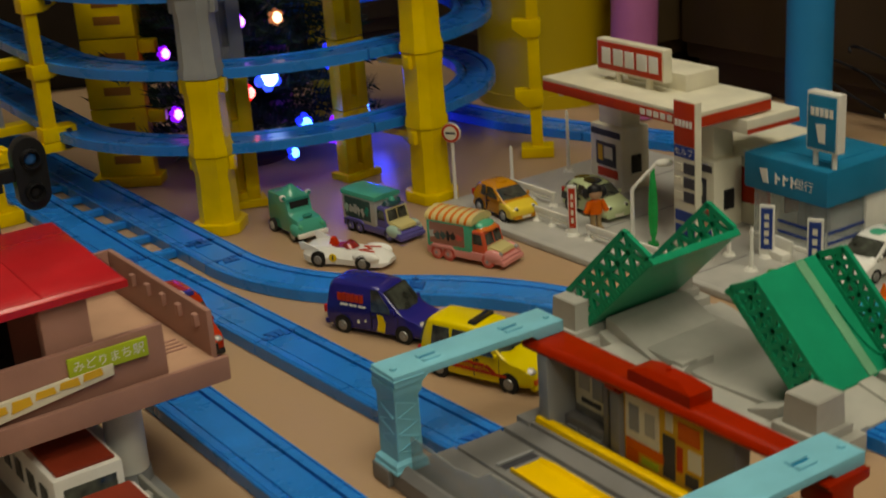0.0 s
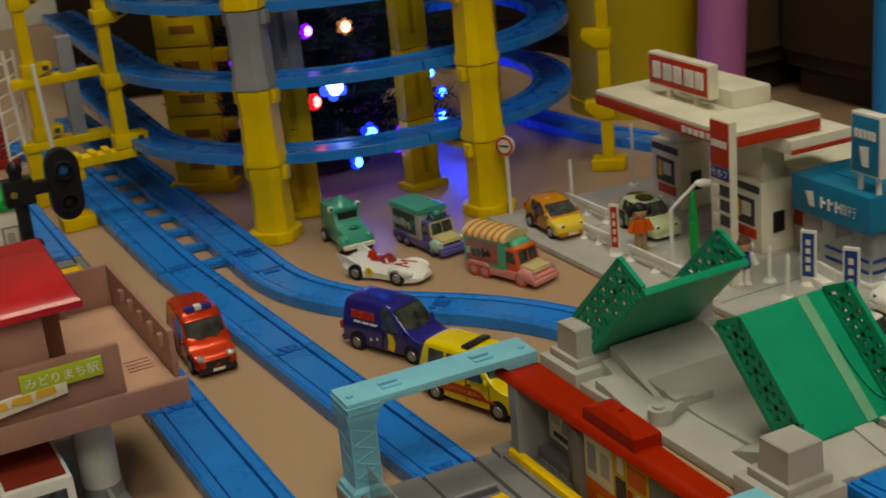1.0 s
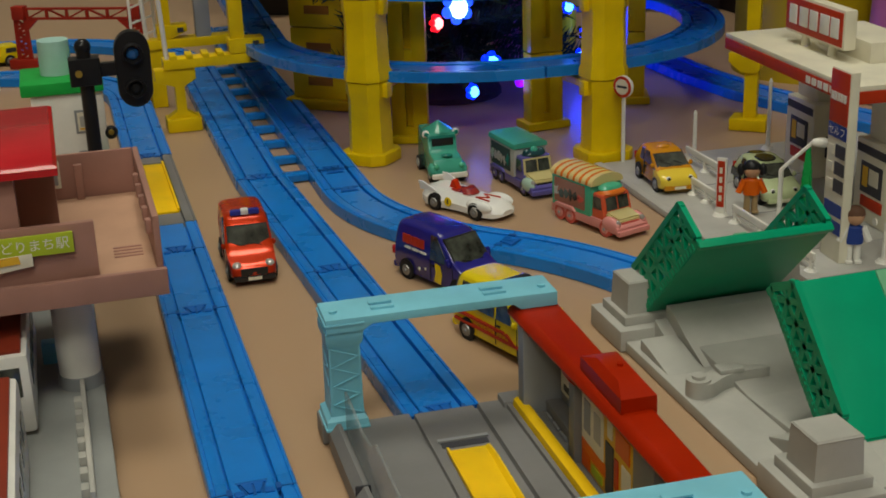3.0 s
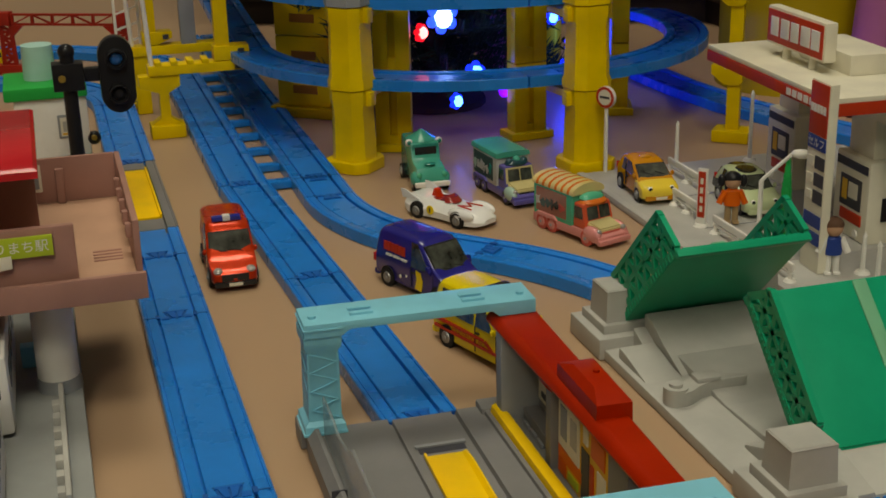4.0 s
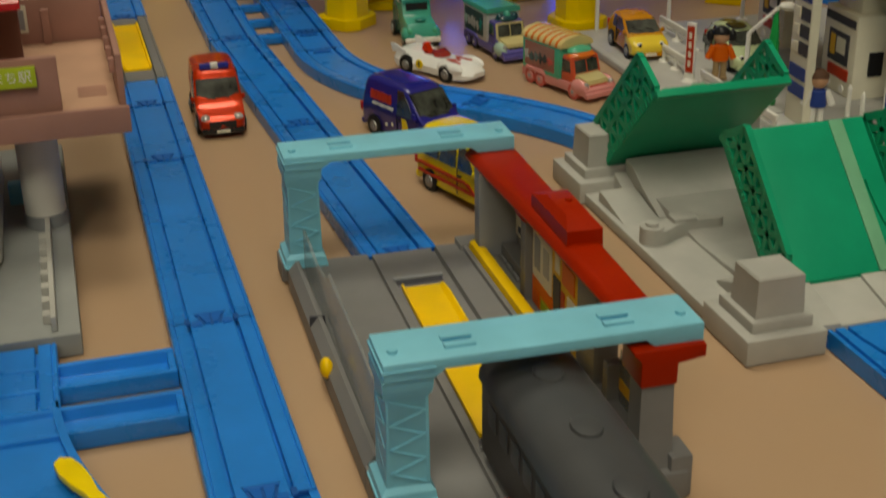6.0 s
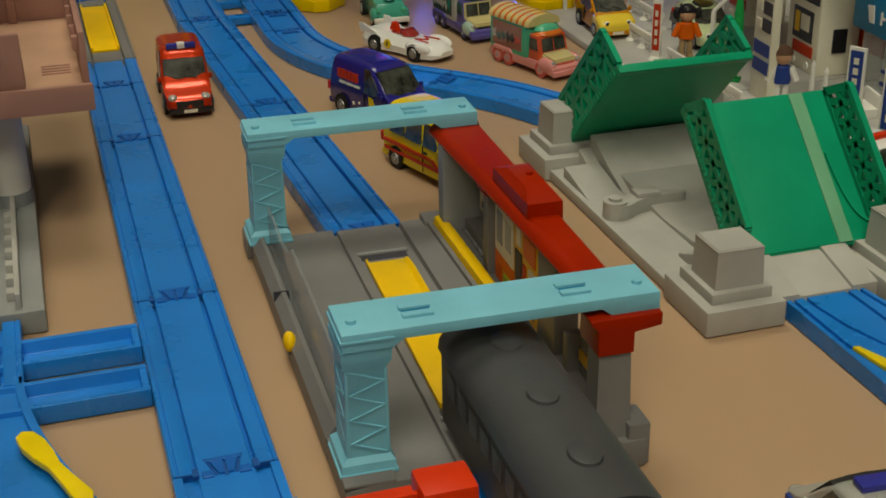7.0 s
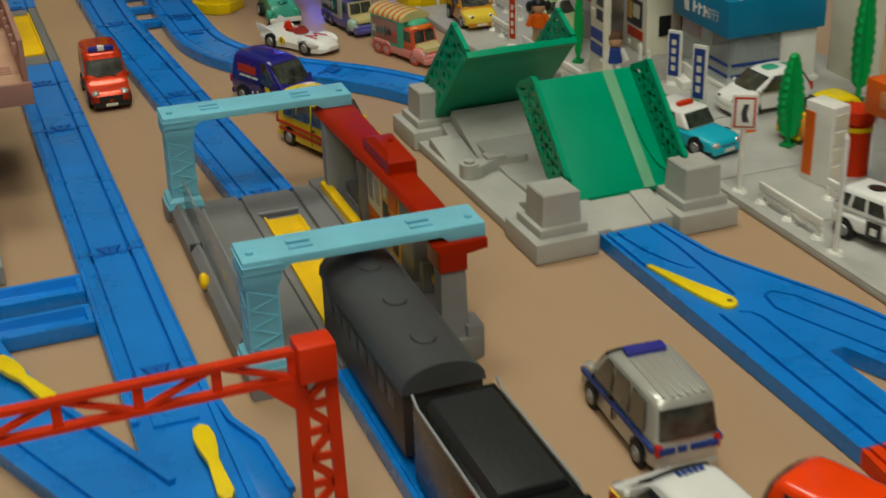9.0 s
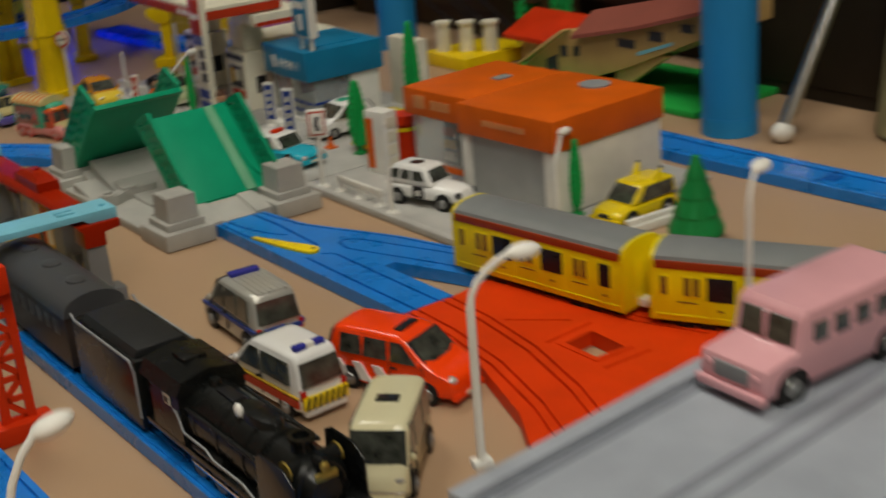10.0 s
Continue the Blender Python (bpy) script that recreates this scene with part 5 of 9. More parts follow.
    part("rear_bumper", box(B(), -hw + 0.002, hw - 0.002, y0 - 0.0012, y0 + 0.003, 0.0034, 0.0074, 0.0012), skirt or body, th)
    part("grille", box(B(), -hw * 0.42, hw * 0.42, y1 - 0.0022, y1 - 0.0002, 0.0088, 0.0122, 0.0004), DARK_PRINT_RECESS, th)
    part("number_plate", box(B(), -0.0042, 0.0042, y1 + 0.0010, y1 + 0.0014, 0.0044, 0.0064), PAPER, th)
    return th, patch


# red fire service van beside the track
th, patch = van("fire_van", "red toy fire service van with a blue roof lightbar", pose(0.0425, 0.3005, 0, 0, 0, 178.5), 0.075, 0.0298, 0.0368, P_RED, hood=0.0180, hood_z=0.0172, rake=0.012, rear_panes=0, wedge=0.10, skirt=P_BLACK, rear_glass=False, brow=0.0058)
lightbar(th, 0.004, 0.0370, 0.0185)
part("cowl", box(B(), -0.0118, 0.0118, 0.0178, 0.0212, 0.0172, 0.0189, 0.0006), P_BLACK, th, "black cowl under the windscreen")
part("lower_grille", box(B(), -0.0085, 0.0085, 0.0362, 0.0382, 0.0072, 0.0118, 0.0006), P_BLACK, th)

# deep blue delivery van
th, patch = van("delivery_van", "deep blue toy delivery van with red lettering bars", pose(0.1560, 0.2235, 0, 0, 0, -157.5), 0.081, 0.029, 0.0365, P_NAVY, hood=0.017, hood_z=0.0182, rake=0.016, rear_panes=0, wedge=0.10, rear_glass=False)
for i in range(6):
    y = -0.028 + i * 0.0036
    patch("letter_bar", [(y, 0.0238 - 0.0003 * (i % 2)), (y + 0.0029, 0.0238), (y + 0.0029, 0.0292 + 0.0004 * (i % 2)), (y, 0.0292)], REDPRINT, 0.0005, "red lettering bar")
for y in (-0.026, -0.0185, -0.011):
    patch("caption_bar", [(y, 0.0206), (y + 0.0058, 0.0206), (y + 0.0058, 0.0218), (y, 0.0218)], WHITE, 0.0004)
for s in (-1, 1):
    x = s * 0.0146
    part("printed_patch", prism(B(), [(0.003, 0.006), (0.009, 0.0055), (0.0105, 0.012), (0.0085, 0.0175), (0.004, 0.018), (0.0045, 0.012)], min(x, x + s * 0.0003), max(x, x + s * 0.0003), "x"), P_SUN, th, "yellow printed patch")
    part("printed_dot", ball(B(), (s * 0.01445, -0.012, 0.010), 0.0012, 0.3, 1, 1, 8), WHITE, th)
    part("printed_dot", ball(B(), (s * 0.01445, -0.006, 0.0115), 0.0010, 0.3, 1, 1, 8), WHITE, th)
    part("wing_mirror", box(B(), s * 0.0158 - 0.0013, s * 0.0158 + 0.0013, 0.016, 0.0185, 0.020, 0.0242, 0.0006), P_NAVY, th)

# yellow doctor's car
th, patch = van("doctor_car", "yellow toy emergency doctor's estate car with red stripes", pose(0.1632, 0.1195, 0, 0, 0, -161), 0.084, 0.0308, 0.0375, P_YEL, hood=0.0200, hood_z=0.0200, rake=0.0130, back=0.006, wedge=0.13, rear_panes=2, tall=0.50)
patch("side_stripe", [(-0.037, 0.0096), (0.024, 0.0096), (0.024, 0.0112), (-0.037, 0.0112)], REDPRINT)
patch("side_stripe", [(-0.037, 0.0142), (0.008, 0.0142), (0.008, 0.0158), (-0.037, 0.0158)], REDPRINT)
patch("side_stripe", [(0.008, 0.0142), (0.014, 0.0112), (0.017, 0.0112), (0.010, 0.0158)], REDPRINT)
for s in (-1, 1):
    words("door_lettering", "KINDERNOTARZT", 0.0040, REDPRINT, th, pose(s * 0.0157, -0.0035, 0.0126, 90, 0, 90 * s), "dark red lettering")
part("lightbar", box(B(), -0.0105, 0.0105, -0.006, 0.0, 0.0373, 0.0396, 0.0008), P_BLACK, th, "dark roof lightbar")
for s in (-1, 1):
    part("bumper_flash", prism(B(), [(s * 0.004, 0.0075), (s * 0.0125, 0.0075), (s * 0.0125, 0.0105), (s * 0.007, 0.0105)], 0.0402, 0.0426, "y"), ORANGE, th, "orange bumper flash")

# white racing coupe
rc = thing("racing_car", "white toy racing car with a red cockpit and a dark letter", "toy car", pose(0.2085, 0.3545, 0, 0, 0, -149.5), "toy cars")
def rring(y, w, z0, z1, k=0.6):
    return [(-w, y, z0), (w, y, z0), (w * 1.02, y, z0 + (z1 - z0) * 0.45), (w * k, y, z1), (-w * k, y, z1), (-w * 1.02, y, z0 + (z1 - z0) * 0.45)]
part("body", loft(B(), [rring(0.038, 0.006, 0.004, 0.0075), rring(0.034, 0.011, 0.003, 0.010), rring(0.024, 0.0142, 0.0028, 0.0125), rring(0.012, 0.0130, 0.0028, 0.0128), rring(0.0, 0.0125, 0.0028, 0.0135),
                        rring(-0.014, 0.0142, 0.0028, 0.0148), rring(-0.028, 0.0140, 0.003, 0.0150), rring(-0.033, 0.0120, 0.005, 0.0140)]), P_WHITE, rc)
for s in (-1, 1):
    part("rear_fin", loft(B(), [[(s * 0.0122 - 0.0008, -0.018, 0.0136), (s * 0.0122 + 0.0008, -0.018, 0.0136), (s * 0.0122 + 0.0008, -0.034, 0.0126), (s * 0.0122 - 0.0008, -0.034, 0.0126)],
                                [(s * 0.0128 - 0.0005, -0.0310, 0.0188), (s * 0.0128 + 0.0005, -0.0310, 0.0188), (s * 0.0128 + 0.0005, -0.0355, 0.0188), (s * 0.0128 - 0.0005, -0.0355, 0.0188)]]), P_WHITE, rc)
    part("front_fender", ball(B(), (s * 0.0115, 0.021, 0.0095), 0.0062, 0.62, 1.9, 0.75), P_WHITE, rc)
    part("number_roundel", cyl(B(), (s * 0.0140, -0.006, 0.0085), (s * 0.0146, -0.006, 0.0085), 0.0033, seg=18), LEVER, rc, "yellow roundel with a dark bar")
    part("number_bar", box(B(), s * 0.0147 - 0.0001, s * 0.0147 + 0.0001, -0.0066, -0.0054, 0.0068, 0.0102), DARK_PRINT_RECESS, rc)
    for y in (-0.019, 0.0195):
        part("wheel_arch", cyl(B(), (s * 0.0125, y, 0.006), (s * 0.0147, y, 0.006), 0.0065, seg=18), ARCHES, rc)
        wheel(rc, s * 0.0122, y, 0.0057, s)
CANOPY = pmat("red_tinted_canopy", (0.30, 0.03, 0.025), 0.1, coat=0.6)
part("cockpit_rim", cyl(B(), (0, 0, 0), (0, 0, 0.0006), 0.0073, seg=20), P_WHITE, rc).matrix_basis = Matrix.Translation((0, -0.005, 0.0136)) @ Matrix.Diagonal((1, 1.5, 1, 1))
part("cockpit_floor", cyl(B(), (0, 0, 0), (0, 0, 0.0004), 0.0064, seg=20), CANOPY, rc, "dark red cockpit floor").matrix_basis = Matrix.Translation((0, -0.005, 0.0142)) @ Matrix.Diagonal((1, 1.5, 1, 1))
part("cockpit_canopy", loft(B(), [[(0.0072 * math.cos(q) * k, 0.002 + dy + 0.0075 * math.sin(q) * k, z) for q in [math.pi * (0.02 + 0.96 * j / 10) for j in range(11)]] for k, dy, z in ((1.0, 0.0, 0.0138), (0.86, -0.0028, 0.0172), (0.78, -0.0034, 0.0172), (0.92, -0.0006, 0.0139))]), CANOPY, rc, "red tinted wrap-round windscreen")
part("seat_fin", prism(B(), [(-0.0155, 0.0140), (-0.0075, 0.0140), (-0.0105, 0.0200), (-0.0130, 0.0206)], -0.0024, 0.0024, "x", 0.0006), RED, rc)
mb = B()
for a, b in (((-0.0060, 0.026), (-0.0046, 0.012)), ((-0.0046, 0.012), (0, 0.021)), ((0, 0.021), (0.0046, 0.012)), ((0.0046, 0.012), (0.0060, 0.026))):
    za = 0.0131
    bar(mb, (a[0], a[1], za), (b[0], b[1], za), 0.0008, 0.0008)
part("bonnet_letter", mb, REDPRINT, rc, "dark red letter on the bonnet")


def truck(name, label, m, box_side, box_roof, cab, hood, chassis, panel, L=0.070, W=0.027, H=0.037, striped=False, group="toy trucks"):
    """A bonneted box truck."""
    th = thing(name, label, "toy truck", m, group)
    y0, hw = -L / 2, W / 2
    part("chassis", prism(B(), [(y0, 0.004), (L / 2, 0.004), (L / 2, 0.0085), (L / 2 - 0.003, 0.0105), (y0, 0.0105)], -hw, hw, "x", 0.001), chassis, th)
    part("cargo_box", box(B(), -hw, hw, y0 + 0.0008, y0 + L * 0.60, 0.0095, H - 0.0035, 0.001), box_side, th)
    for s in (-1, 1):
        x = s * hw
        p = part("side_picture", box(B(), min(x, x + s * 0.0004), max(x, x + s * 0.0004), y0 + 0.004, y0 + L * 0.52, 0.013, H - 0.007), panel, th, "dark printed side panel")
        rg = random.Random(len(name) + (s + 1))
        for i in range(6):
            yy = y0 + 0.006 + i * 0.0052
            part("picture_shape", prism(B(), [(yy + 0.0045 * rg.uniform(.2, 1) * math.cos(t), 0.0205 + 0.0055 * rg.uniform(.3, 1) * math.sin(t)) for t in [k * math.pi / 4 for k in range(8)]], min(x + s * 0.0003, x + s * 0.0006), max(x + s * 0.0003, x + s * 0.0006), "x"), rg.choice([P_DEEP, P_CORAL, P_GREYW, P_BLACK] if striped else [P_GREYW, P_BLACK, P_TEALD, P_FROST]), p)
    n = 12
    rings = []
    if striped:
        for i in range(13):
            ua, ub = (1.25 * i + 0.30 * (i % 2 == 1)) / 16.2, (1.25 * (i + 1) + 0.30 * (i % 2 == 0)) / 16.2
            ya, yb = y0 - 0.0004 + L * 0.615 * ua, y0 - 0.0004 + L * 0.615 * ub
            r = [[((hw + 0.0004) * math.cos(t), y, H - 0.0042 + 0.0060 * math.sin(t)) for t in [math.pi * k / 10 for k in range(11)]] + [(-hw - 0.0004, y, H - 0.0055), (hw + 0.0004, y, H - 0.0055)] for y in (ya, yb)]
            part("roof_stripe", loft(B(), r), P_STRIPE if i % 2 else P_BUTTER, th)
    else:
        r = [[((hw + 0.0004) * math.cos(t), y, H - 0.0042 + 0.0032 * math.sin(t) ** 0.35) for t in [math.pi * k / 10 for k in range(11)]] + [(-hw - 0.0004, y, H - 0.0055), (hw + 0.0004, y, H - 0.0055)] for y in (y0 - 0.0004, y0 + L * 0.615)]
        part("box_roof", loft(B(), r), box_roof, th)
    cb = Cabin(y0 + L * 0.60, y0 + L * 0.80, 0.0102, y0 + L * 0.60, y0 + L * 0.74, H * 0.74, hw - 0.001, hw * 0.86)
    part("cab", cb.mesh(), cab, th)
    part("windscreen_frame", cb.pane("front", 0.03, 0.97, 0.28, 0.93, 0.0003), P_IVORY if not striped else P_CAB, th)
    part("windscreen", cb.pane("front", 0.1, 0.9, 0.36, 0.86, 0.0006), GLASS, th)
    part("windscreen_post", cb.pane("front", 0.485, 0.515, 0.34, 0.88, 0.0008), P_IVORY if not striped else P_CAB, th)
    for s in ("left", "right"):
        part("side_window", cb.pane(s, 0.15, 0.85, 0.4, 0.86), GLASS, th)
    part("cab_visor", ball(B(), (0, y0 + L * 0.68, H * 0.76), 0.0054, 1.75, 1.0, 0.62), P_NIGHT if not striped else P_SUN, th)
    if not striped:
        for bx, bz in ((-0.006, 0.795), (0, 0.835), (0.006, 0.795)):
            part("cap_ornament", ball(B(), (bx, y0 + L * 0.69, H * bz), 0.0030, seg=10), P_NIGHT if bx else P_TEAL, th)
    if striped:
        part("visor_band", ball(B(), (0, y0 + L * 0.69, H * 0.735), 0.0062, 1.80, 1.12, 0.50), P_STRIPE, th)
        part("visor_band", ball(B(), (0, y0 + L * 0.665, H * 0.80), 0.0062, 1.62, 0.95, 0.55), P_MINT, th)
    hd = loft(B(), [[(-0.0105, y0 + L * 0.76, 0.0100), (0.0105, y0 + L * 0.76, 0.0100), (0.0105, y0 + L * 0.76, H * 0.44), (-0.0105, y0 + L * 0.76, H * 0.44)],
                    [(-0.0095, L / 2 - 0.003, 0.0100), (0.0095, L / 2 - 0.003, 0.0100), (0.0095, L / 2 - 0.003, H * 0.36), (-0.0095, L / 2 - 0.003, H * 0.36)]])
    bmesh.ops.bevel(hd, geom=hd.edges[:], offset=0.001, segments=2, affect="EDGES", clamp_overlap=True)
    part("bonnet", hd, hood, th)
    part("grille", box(B(), -0.0075, 0.0075, L / 2 - 0.0034, L / 2 - 0.0022, 0.0095, H * 0.30, 0.0004), P_BLACK if not striped else P_CORAL, th)
    for s in (-1, 1):
        part("fender", ball(B(), (s * 0.0112, L / 2 - 0.009, 0.0090), 0.0064, 0.62, 1.35, 0.85), P_PINK if striped else P_FROST, th)
        part("headlight", ball(B(), (s * 0.0105, L / 2 - 0.003, 0.0115), 0.002, seg=10), LAMPW, th)
        for f in (0.14, 0.30, 0.82):
            wheel(th, s * (hw - 0.0028), y0 + f * L, 0.0056, s, P_PINK if striped else P_LILAC, tyre=P_CORAL if striped else RUBBER)
        part("rear_mudguard", prism(B(), [(y0 + 0.0035, 0.0100), (y0 + 0.0070, 0.0128), (y0 + 0.0240, 0.0128), (y0 + 0.0275, 0.0100)], s * hw - 0.0018, s * hw + 0.0018, "x", 0.0007), P_PINK if striped else P_LILAC, th)
    part("front_bumper", box(B(), -hw, hw, L / 2 - 0.0015, L / 2 + 0.0022, 0.0032, 0.0068, 0.0009), chassis if not striped else P_PINK, th)
    return th


truck("box_truck", "grey and sea-green toy truck with a violet chassis", pose(0.2665, 0.393, 0, 0, 0, -173), P_GREYW, P_TEAL, P_LILAC, P_IVORY, P_LILAC, P_DEEP)
truck("sweets_truck", "mint and coral toy truck with a striped awning roof", pose(0.2825, 0.291, 0, 0, 0, -162.5), P_MINT, P_MINT, P_CAB, P_IVORY, P_PINK, P_TOFFEE, striped=True)

# sea-green car with a pointed roof
jp = thing("bonnet_car", "sea-green toy car with round fenders and white ears", "toy car", pose(0.2155, 0.4465, 0, 0, 0, 178), "toy cars")
jb = prism(B(), [(-0.028, 0.004), (0.027, 0.004), (0.028, 0.010), (0.024, 0.0185), (0.010, 0.0205), (0.006, 0.034), (-0.026, 0.0345), (-0.028, 0.02)], -0.0115, 0.0115, "x", 0.0025)
part("body", jb, P_TEAL, jp)
part("windscreen", box(B(), -0.0085, 0.0085, 0.0068, 0.0088, 0.0245, 0.0305, 0.0004), P_BLACK, jp)
part("windscreen_frame", box(B(), -0.0105, 0.0105, 0.0058, 0.0075, 0.0225, 0.0325, 0.0006), P_TEALD, jp)
part("roof_peak", loft(B(), [[(0.0118 * math.cos(a), -0.008 + 0.015 * math.sin(a), 0.0340) for a in [i * math.pi / 6 for i in range(12)]], [(0.0065 * math.cos(a), -0.006 + 0.008 * math.sin(a), 0.0372) for a in [i * math.pi / 6 for i in range(12)]],
                             [(0.0012 * math.cos(a), -0.004 + 0.0012 * math.sin(a), 0.0418) for a in [i * math.pi / 6 for i in range(12)]]]), P_TEAL, jp)
for s in (-1, 1):
    part("roof_lamp", ball(B(), (s * 0.0118, 0.003, 0.0335), 0.0029, 1, 0.6, 1, seg=12), WHITE, jp)
    part("lamp_glass", ball(B(), (s * 0.0118, 0.0045, 0.0335), 0.0018, 1, 0.5, 1, seg=10), P_TEALD, jp)
    part("fender", ball(B(), (s * 0.0115, 0.020, 0.0095), 0.0065, 0.6, 1.3, 0.85), P_TEAL, jp)
    part("headlight", ball(B(), (s * 0.0098, 0.0265, 0.0135), 0.0022, seg=10), P_MINT, jp)
    for y in (-0.018, 0.019):
        wheel(jp, s * 0.0108, y, 0.0058, s, P_GREYW)
part("bonnet_ornament", ball(B(), (0, 0.021, 0.0205), 0.0035, 1.3, 0.8, 0.4), P_TEALD, jp)
part("front_bumper", box(B(), -0.0138, 0.0138, 0.0268, 0.0300, 0.0045, 0.0085, 0.0012), WHITE, jp)

# two-tone cars on the forecourt
def compact(label, m, rear, front, L=0.060, W=0.0275, H=0.0270):
    """A small round car with eye-like lamps and a front half in a second colour."""
    th, patch = van("two_tone_car", label, m, L, W, H, rear, hood=0.0120, hood_z=0.0158, rake=0.0165, back=0.0100, wedge=0.17, rear_panes=1, tall=0.52, group="two-tone cars", wheels=(0.20, 0.79), r=0.0054)
    y1, hw = L / 2, W / 2
    part("front_body", shell(soften([(y1 - 0.021, 0.0036), (y1 - 0.0012, 0.0036), (y1 + 0.0010, 0.0085), (y1 - 0.0004, 0.0130), (y1 - 0.0112, 0.0168), (y1 - 0.021, 0.0162)], 2), hw + 0.0004, 0.0026, 0.10), front, th, "front half in a second colour")
    for sx in (-1, 1):
        part("round_lamp", ball(B(), (sx * 0.0082, y1 - 0.0010, 0.0112), 0.0024, 0.9, 0.5, 1.2, 12), WHITE, th)
        part("lamp_pupil", ball(B(), (sx * 0.0081, y1 - 0.0003, 0.0110), 0.0020, 0.9, 0.4, 1.25, 10), P_BLACK, th)
    return th, patch


th, patch = compact("amber and pale lemon toy compact car with round lamps", pose(0.3585, 0.348, 0.004, 0, 0, 176), P_AMBER, P_LEMON)
part("roof_sign", ball(B(), (0, -0.004, 0.0270), 0.0040, 1.3, 0.9, 0.45, 12), P_AMBER, th)
th, patch = compact("black and pale lime toy compact car at the pumps", pose(0.412, 0.295, 0.004, 0, 0, 175), P_LIMEW, P_LIMEW)
part("roof_top", ball(B(), (0, -0.010, 0.0262), 0.0105, 0.95, 1.35, 0.14, 16), P_BLACK, th, "black roof panel")
patch("rear_quarter", [(-0.029, 0.0090), (-0.015, 0.0090), (-0.013, 0.0150), (-0.028, 0.0150)], P_BLACK)

# silver van with a ribbed roof
th, patch = van("silver_van", "silver toy minivan with a blue stripe and ribbed roof", pose(0.1880, -0.2595, 0, 0, 0, -4), 0.078, 0.0310, 0.0360, P_SILVER, hood=0.0135, hood_z=0.0185, rake=0.015, back=0.0045, wedge=0.11, tall=0.52, rear_panes=2)
for i in range(6):
    x = -0.0085 + i * 0.0034
    part("roof_rib", box(B(), x - 0.0008, x + 0.0008, -0.034, -0.001, 0.0361, 0.0369, 0.0003), P_SILVER, th)
part("lightbar", box(B(), -0.0092, 0.0092, 0.0005, 0.0072, 0.0359, 0.0387, 0.0010), BARBLUE, th, "dark blue roof lightbar")
patch("side_stripe", [(-0.038, 0.0142), (0.034, 0.0128), (0.034, 0.0150), (-0.038, 0.0168)], BLUEPRINT)
for x0, x1 in ((-0.0130, -0.0062), (-0.0048, -0.0010), (0.0008, 0.0130)):
    part("rear_stripe", box(B(), x0, x1, -0.0402, -0.0390, 0.0138, 0.0164), BLUEPRINT, th)

# white ambulance
th, patch = van("ambulance", "white toy ambulance with a red stripe and rear chevrons", pose(0.1600, -0.3435, 0, 0, 0, 2.5), 0.076, 0.0295, 0.0355, P_WHITE, hood=0.0125, hood_z=0.0180, rake=0.018, back=0.004, wedge=0.11, tall=0.44)
lightbar(th, -0.0275, 0.0357, 0.0180)
patch("side_stripe", [(-0.036, 0.0086), (0.034, 0.0086), (0.034, 0.0128), (-0.036, 0.0128)], REDPRINT)
patch("side_stripe", [(-0.036, 0.0136), (0.034, 0.0136), (0.034, 0.0144), (-0.036, 0.0144)], YELPRINT)
for i in range(5):
    part("roof_letter_bar", box(B(), -0.0050 + i * 0.0024, -0.0033 + i * 0.0024, 0.003, 0.0055, 0.0360, 0.0365), BLUEPRINT, th, "dark lettering bar")
cv = part("chevron_panel", box(B(), -0.0135, 0.0135, -0.0398, -0.0370, 0.0076, 0.0145, 0.0006), LEVER, th, "yellow and black hazard chevrons")
for i in range(7):
    x = -0.0128 + i * 0.0036
    part("chevron", prism(B(), [(x, 0.0080), (x + 0.0016, 0.0080), (x + 0.0034, 0.0142), (x + 0.0018, 0.0142)], -0.0401, -0.0396, "y"), P_BLACK, cv)

# orange-red command wagon
th, patch = van("command_car", "orange-red toy fire command wagon with white side graphics", pose(0.2110, -0.3815, 0, 0, 0, -160), 0.080, 0.0310, 0.0345, P_REDOR, hood=0.0145, hood_z=0.0196, rake=0.015, tall=0.48, back=0.005, wedge=0.12, skirt=P_REDOR, rear_panes=2)
for k in range(3):
    a = -0.034 + k * 0.013
    patch("side_flash", [(a + 0.004, 0.0062), (a + 0.011, 0.0062), (a + 0.004, 0.0162), (a - 0.001, 0.0162)], P_WHITE)
part("roof_hatch", box(B(), -0.0075, 0.0075, 0.0005, 0.0060, 0.0343, 0.0358, 0.0005), P_BLACK, th)

# cream van
th, patch = van("cream_van", "pale cream toy van with a dark roof vent", pose(0.1535, -0.4520, 0, 0, 0, 134), 0.066, 0.0285, 0.0365, P_CREAM, hood=0.0045, hood_z=0.0190, rake=0.007, back=0.003, wedge=0.07, rear_panes=2)
part("roof_vent", box(B(), -0.0055, 0.0055, -0.006, 0.001, 0.0364, 0.0378, 0.0005), P_BLACK, th)
part("front_trim", box(B(), -0.0125, 0.0125, 0.0318, 0.0338, 0.0085, 0.0095, 0.0003), CHROME, th)

# white and cyan patrol saloon beyond the bridge
th, cb = vehicle("patrol_saloon", "white and sky-cyan toy patrol saloon car", pose(0.3765, 0.022, 0.004, 0, 0, -166), 0.072, 0.0285, 0.0245, P_CYAN, roof=P_WHITE, belt=0.56, nose=0.32, nose_z=0.50, wind=0.11, rear_rake=0.13, side_panes=((0.22, 0.50), (0.54, 0.80)))
part("roof_lamp", box(B(), -0.006, 0.006, -0.006, -0.002, 0.0243, 0.0272, 0.0007), RED, th)
part("rear_deck", box(B(), -0.0138, 0.0138, -0.0355, -0.018, 0.0125, 0.0143, 0.0008), P_WHITE, th)

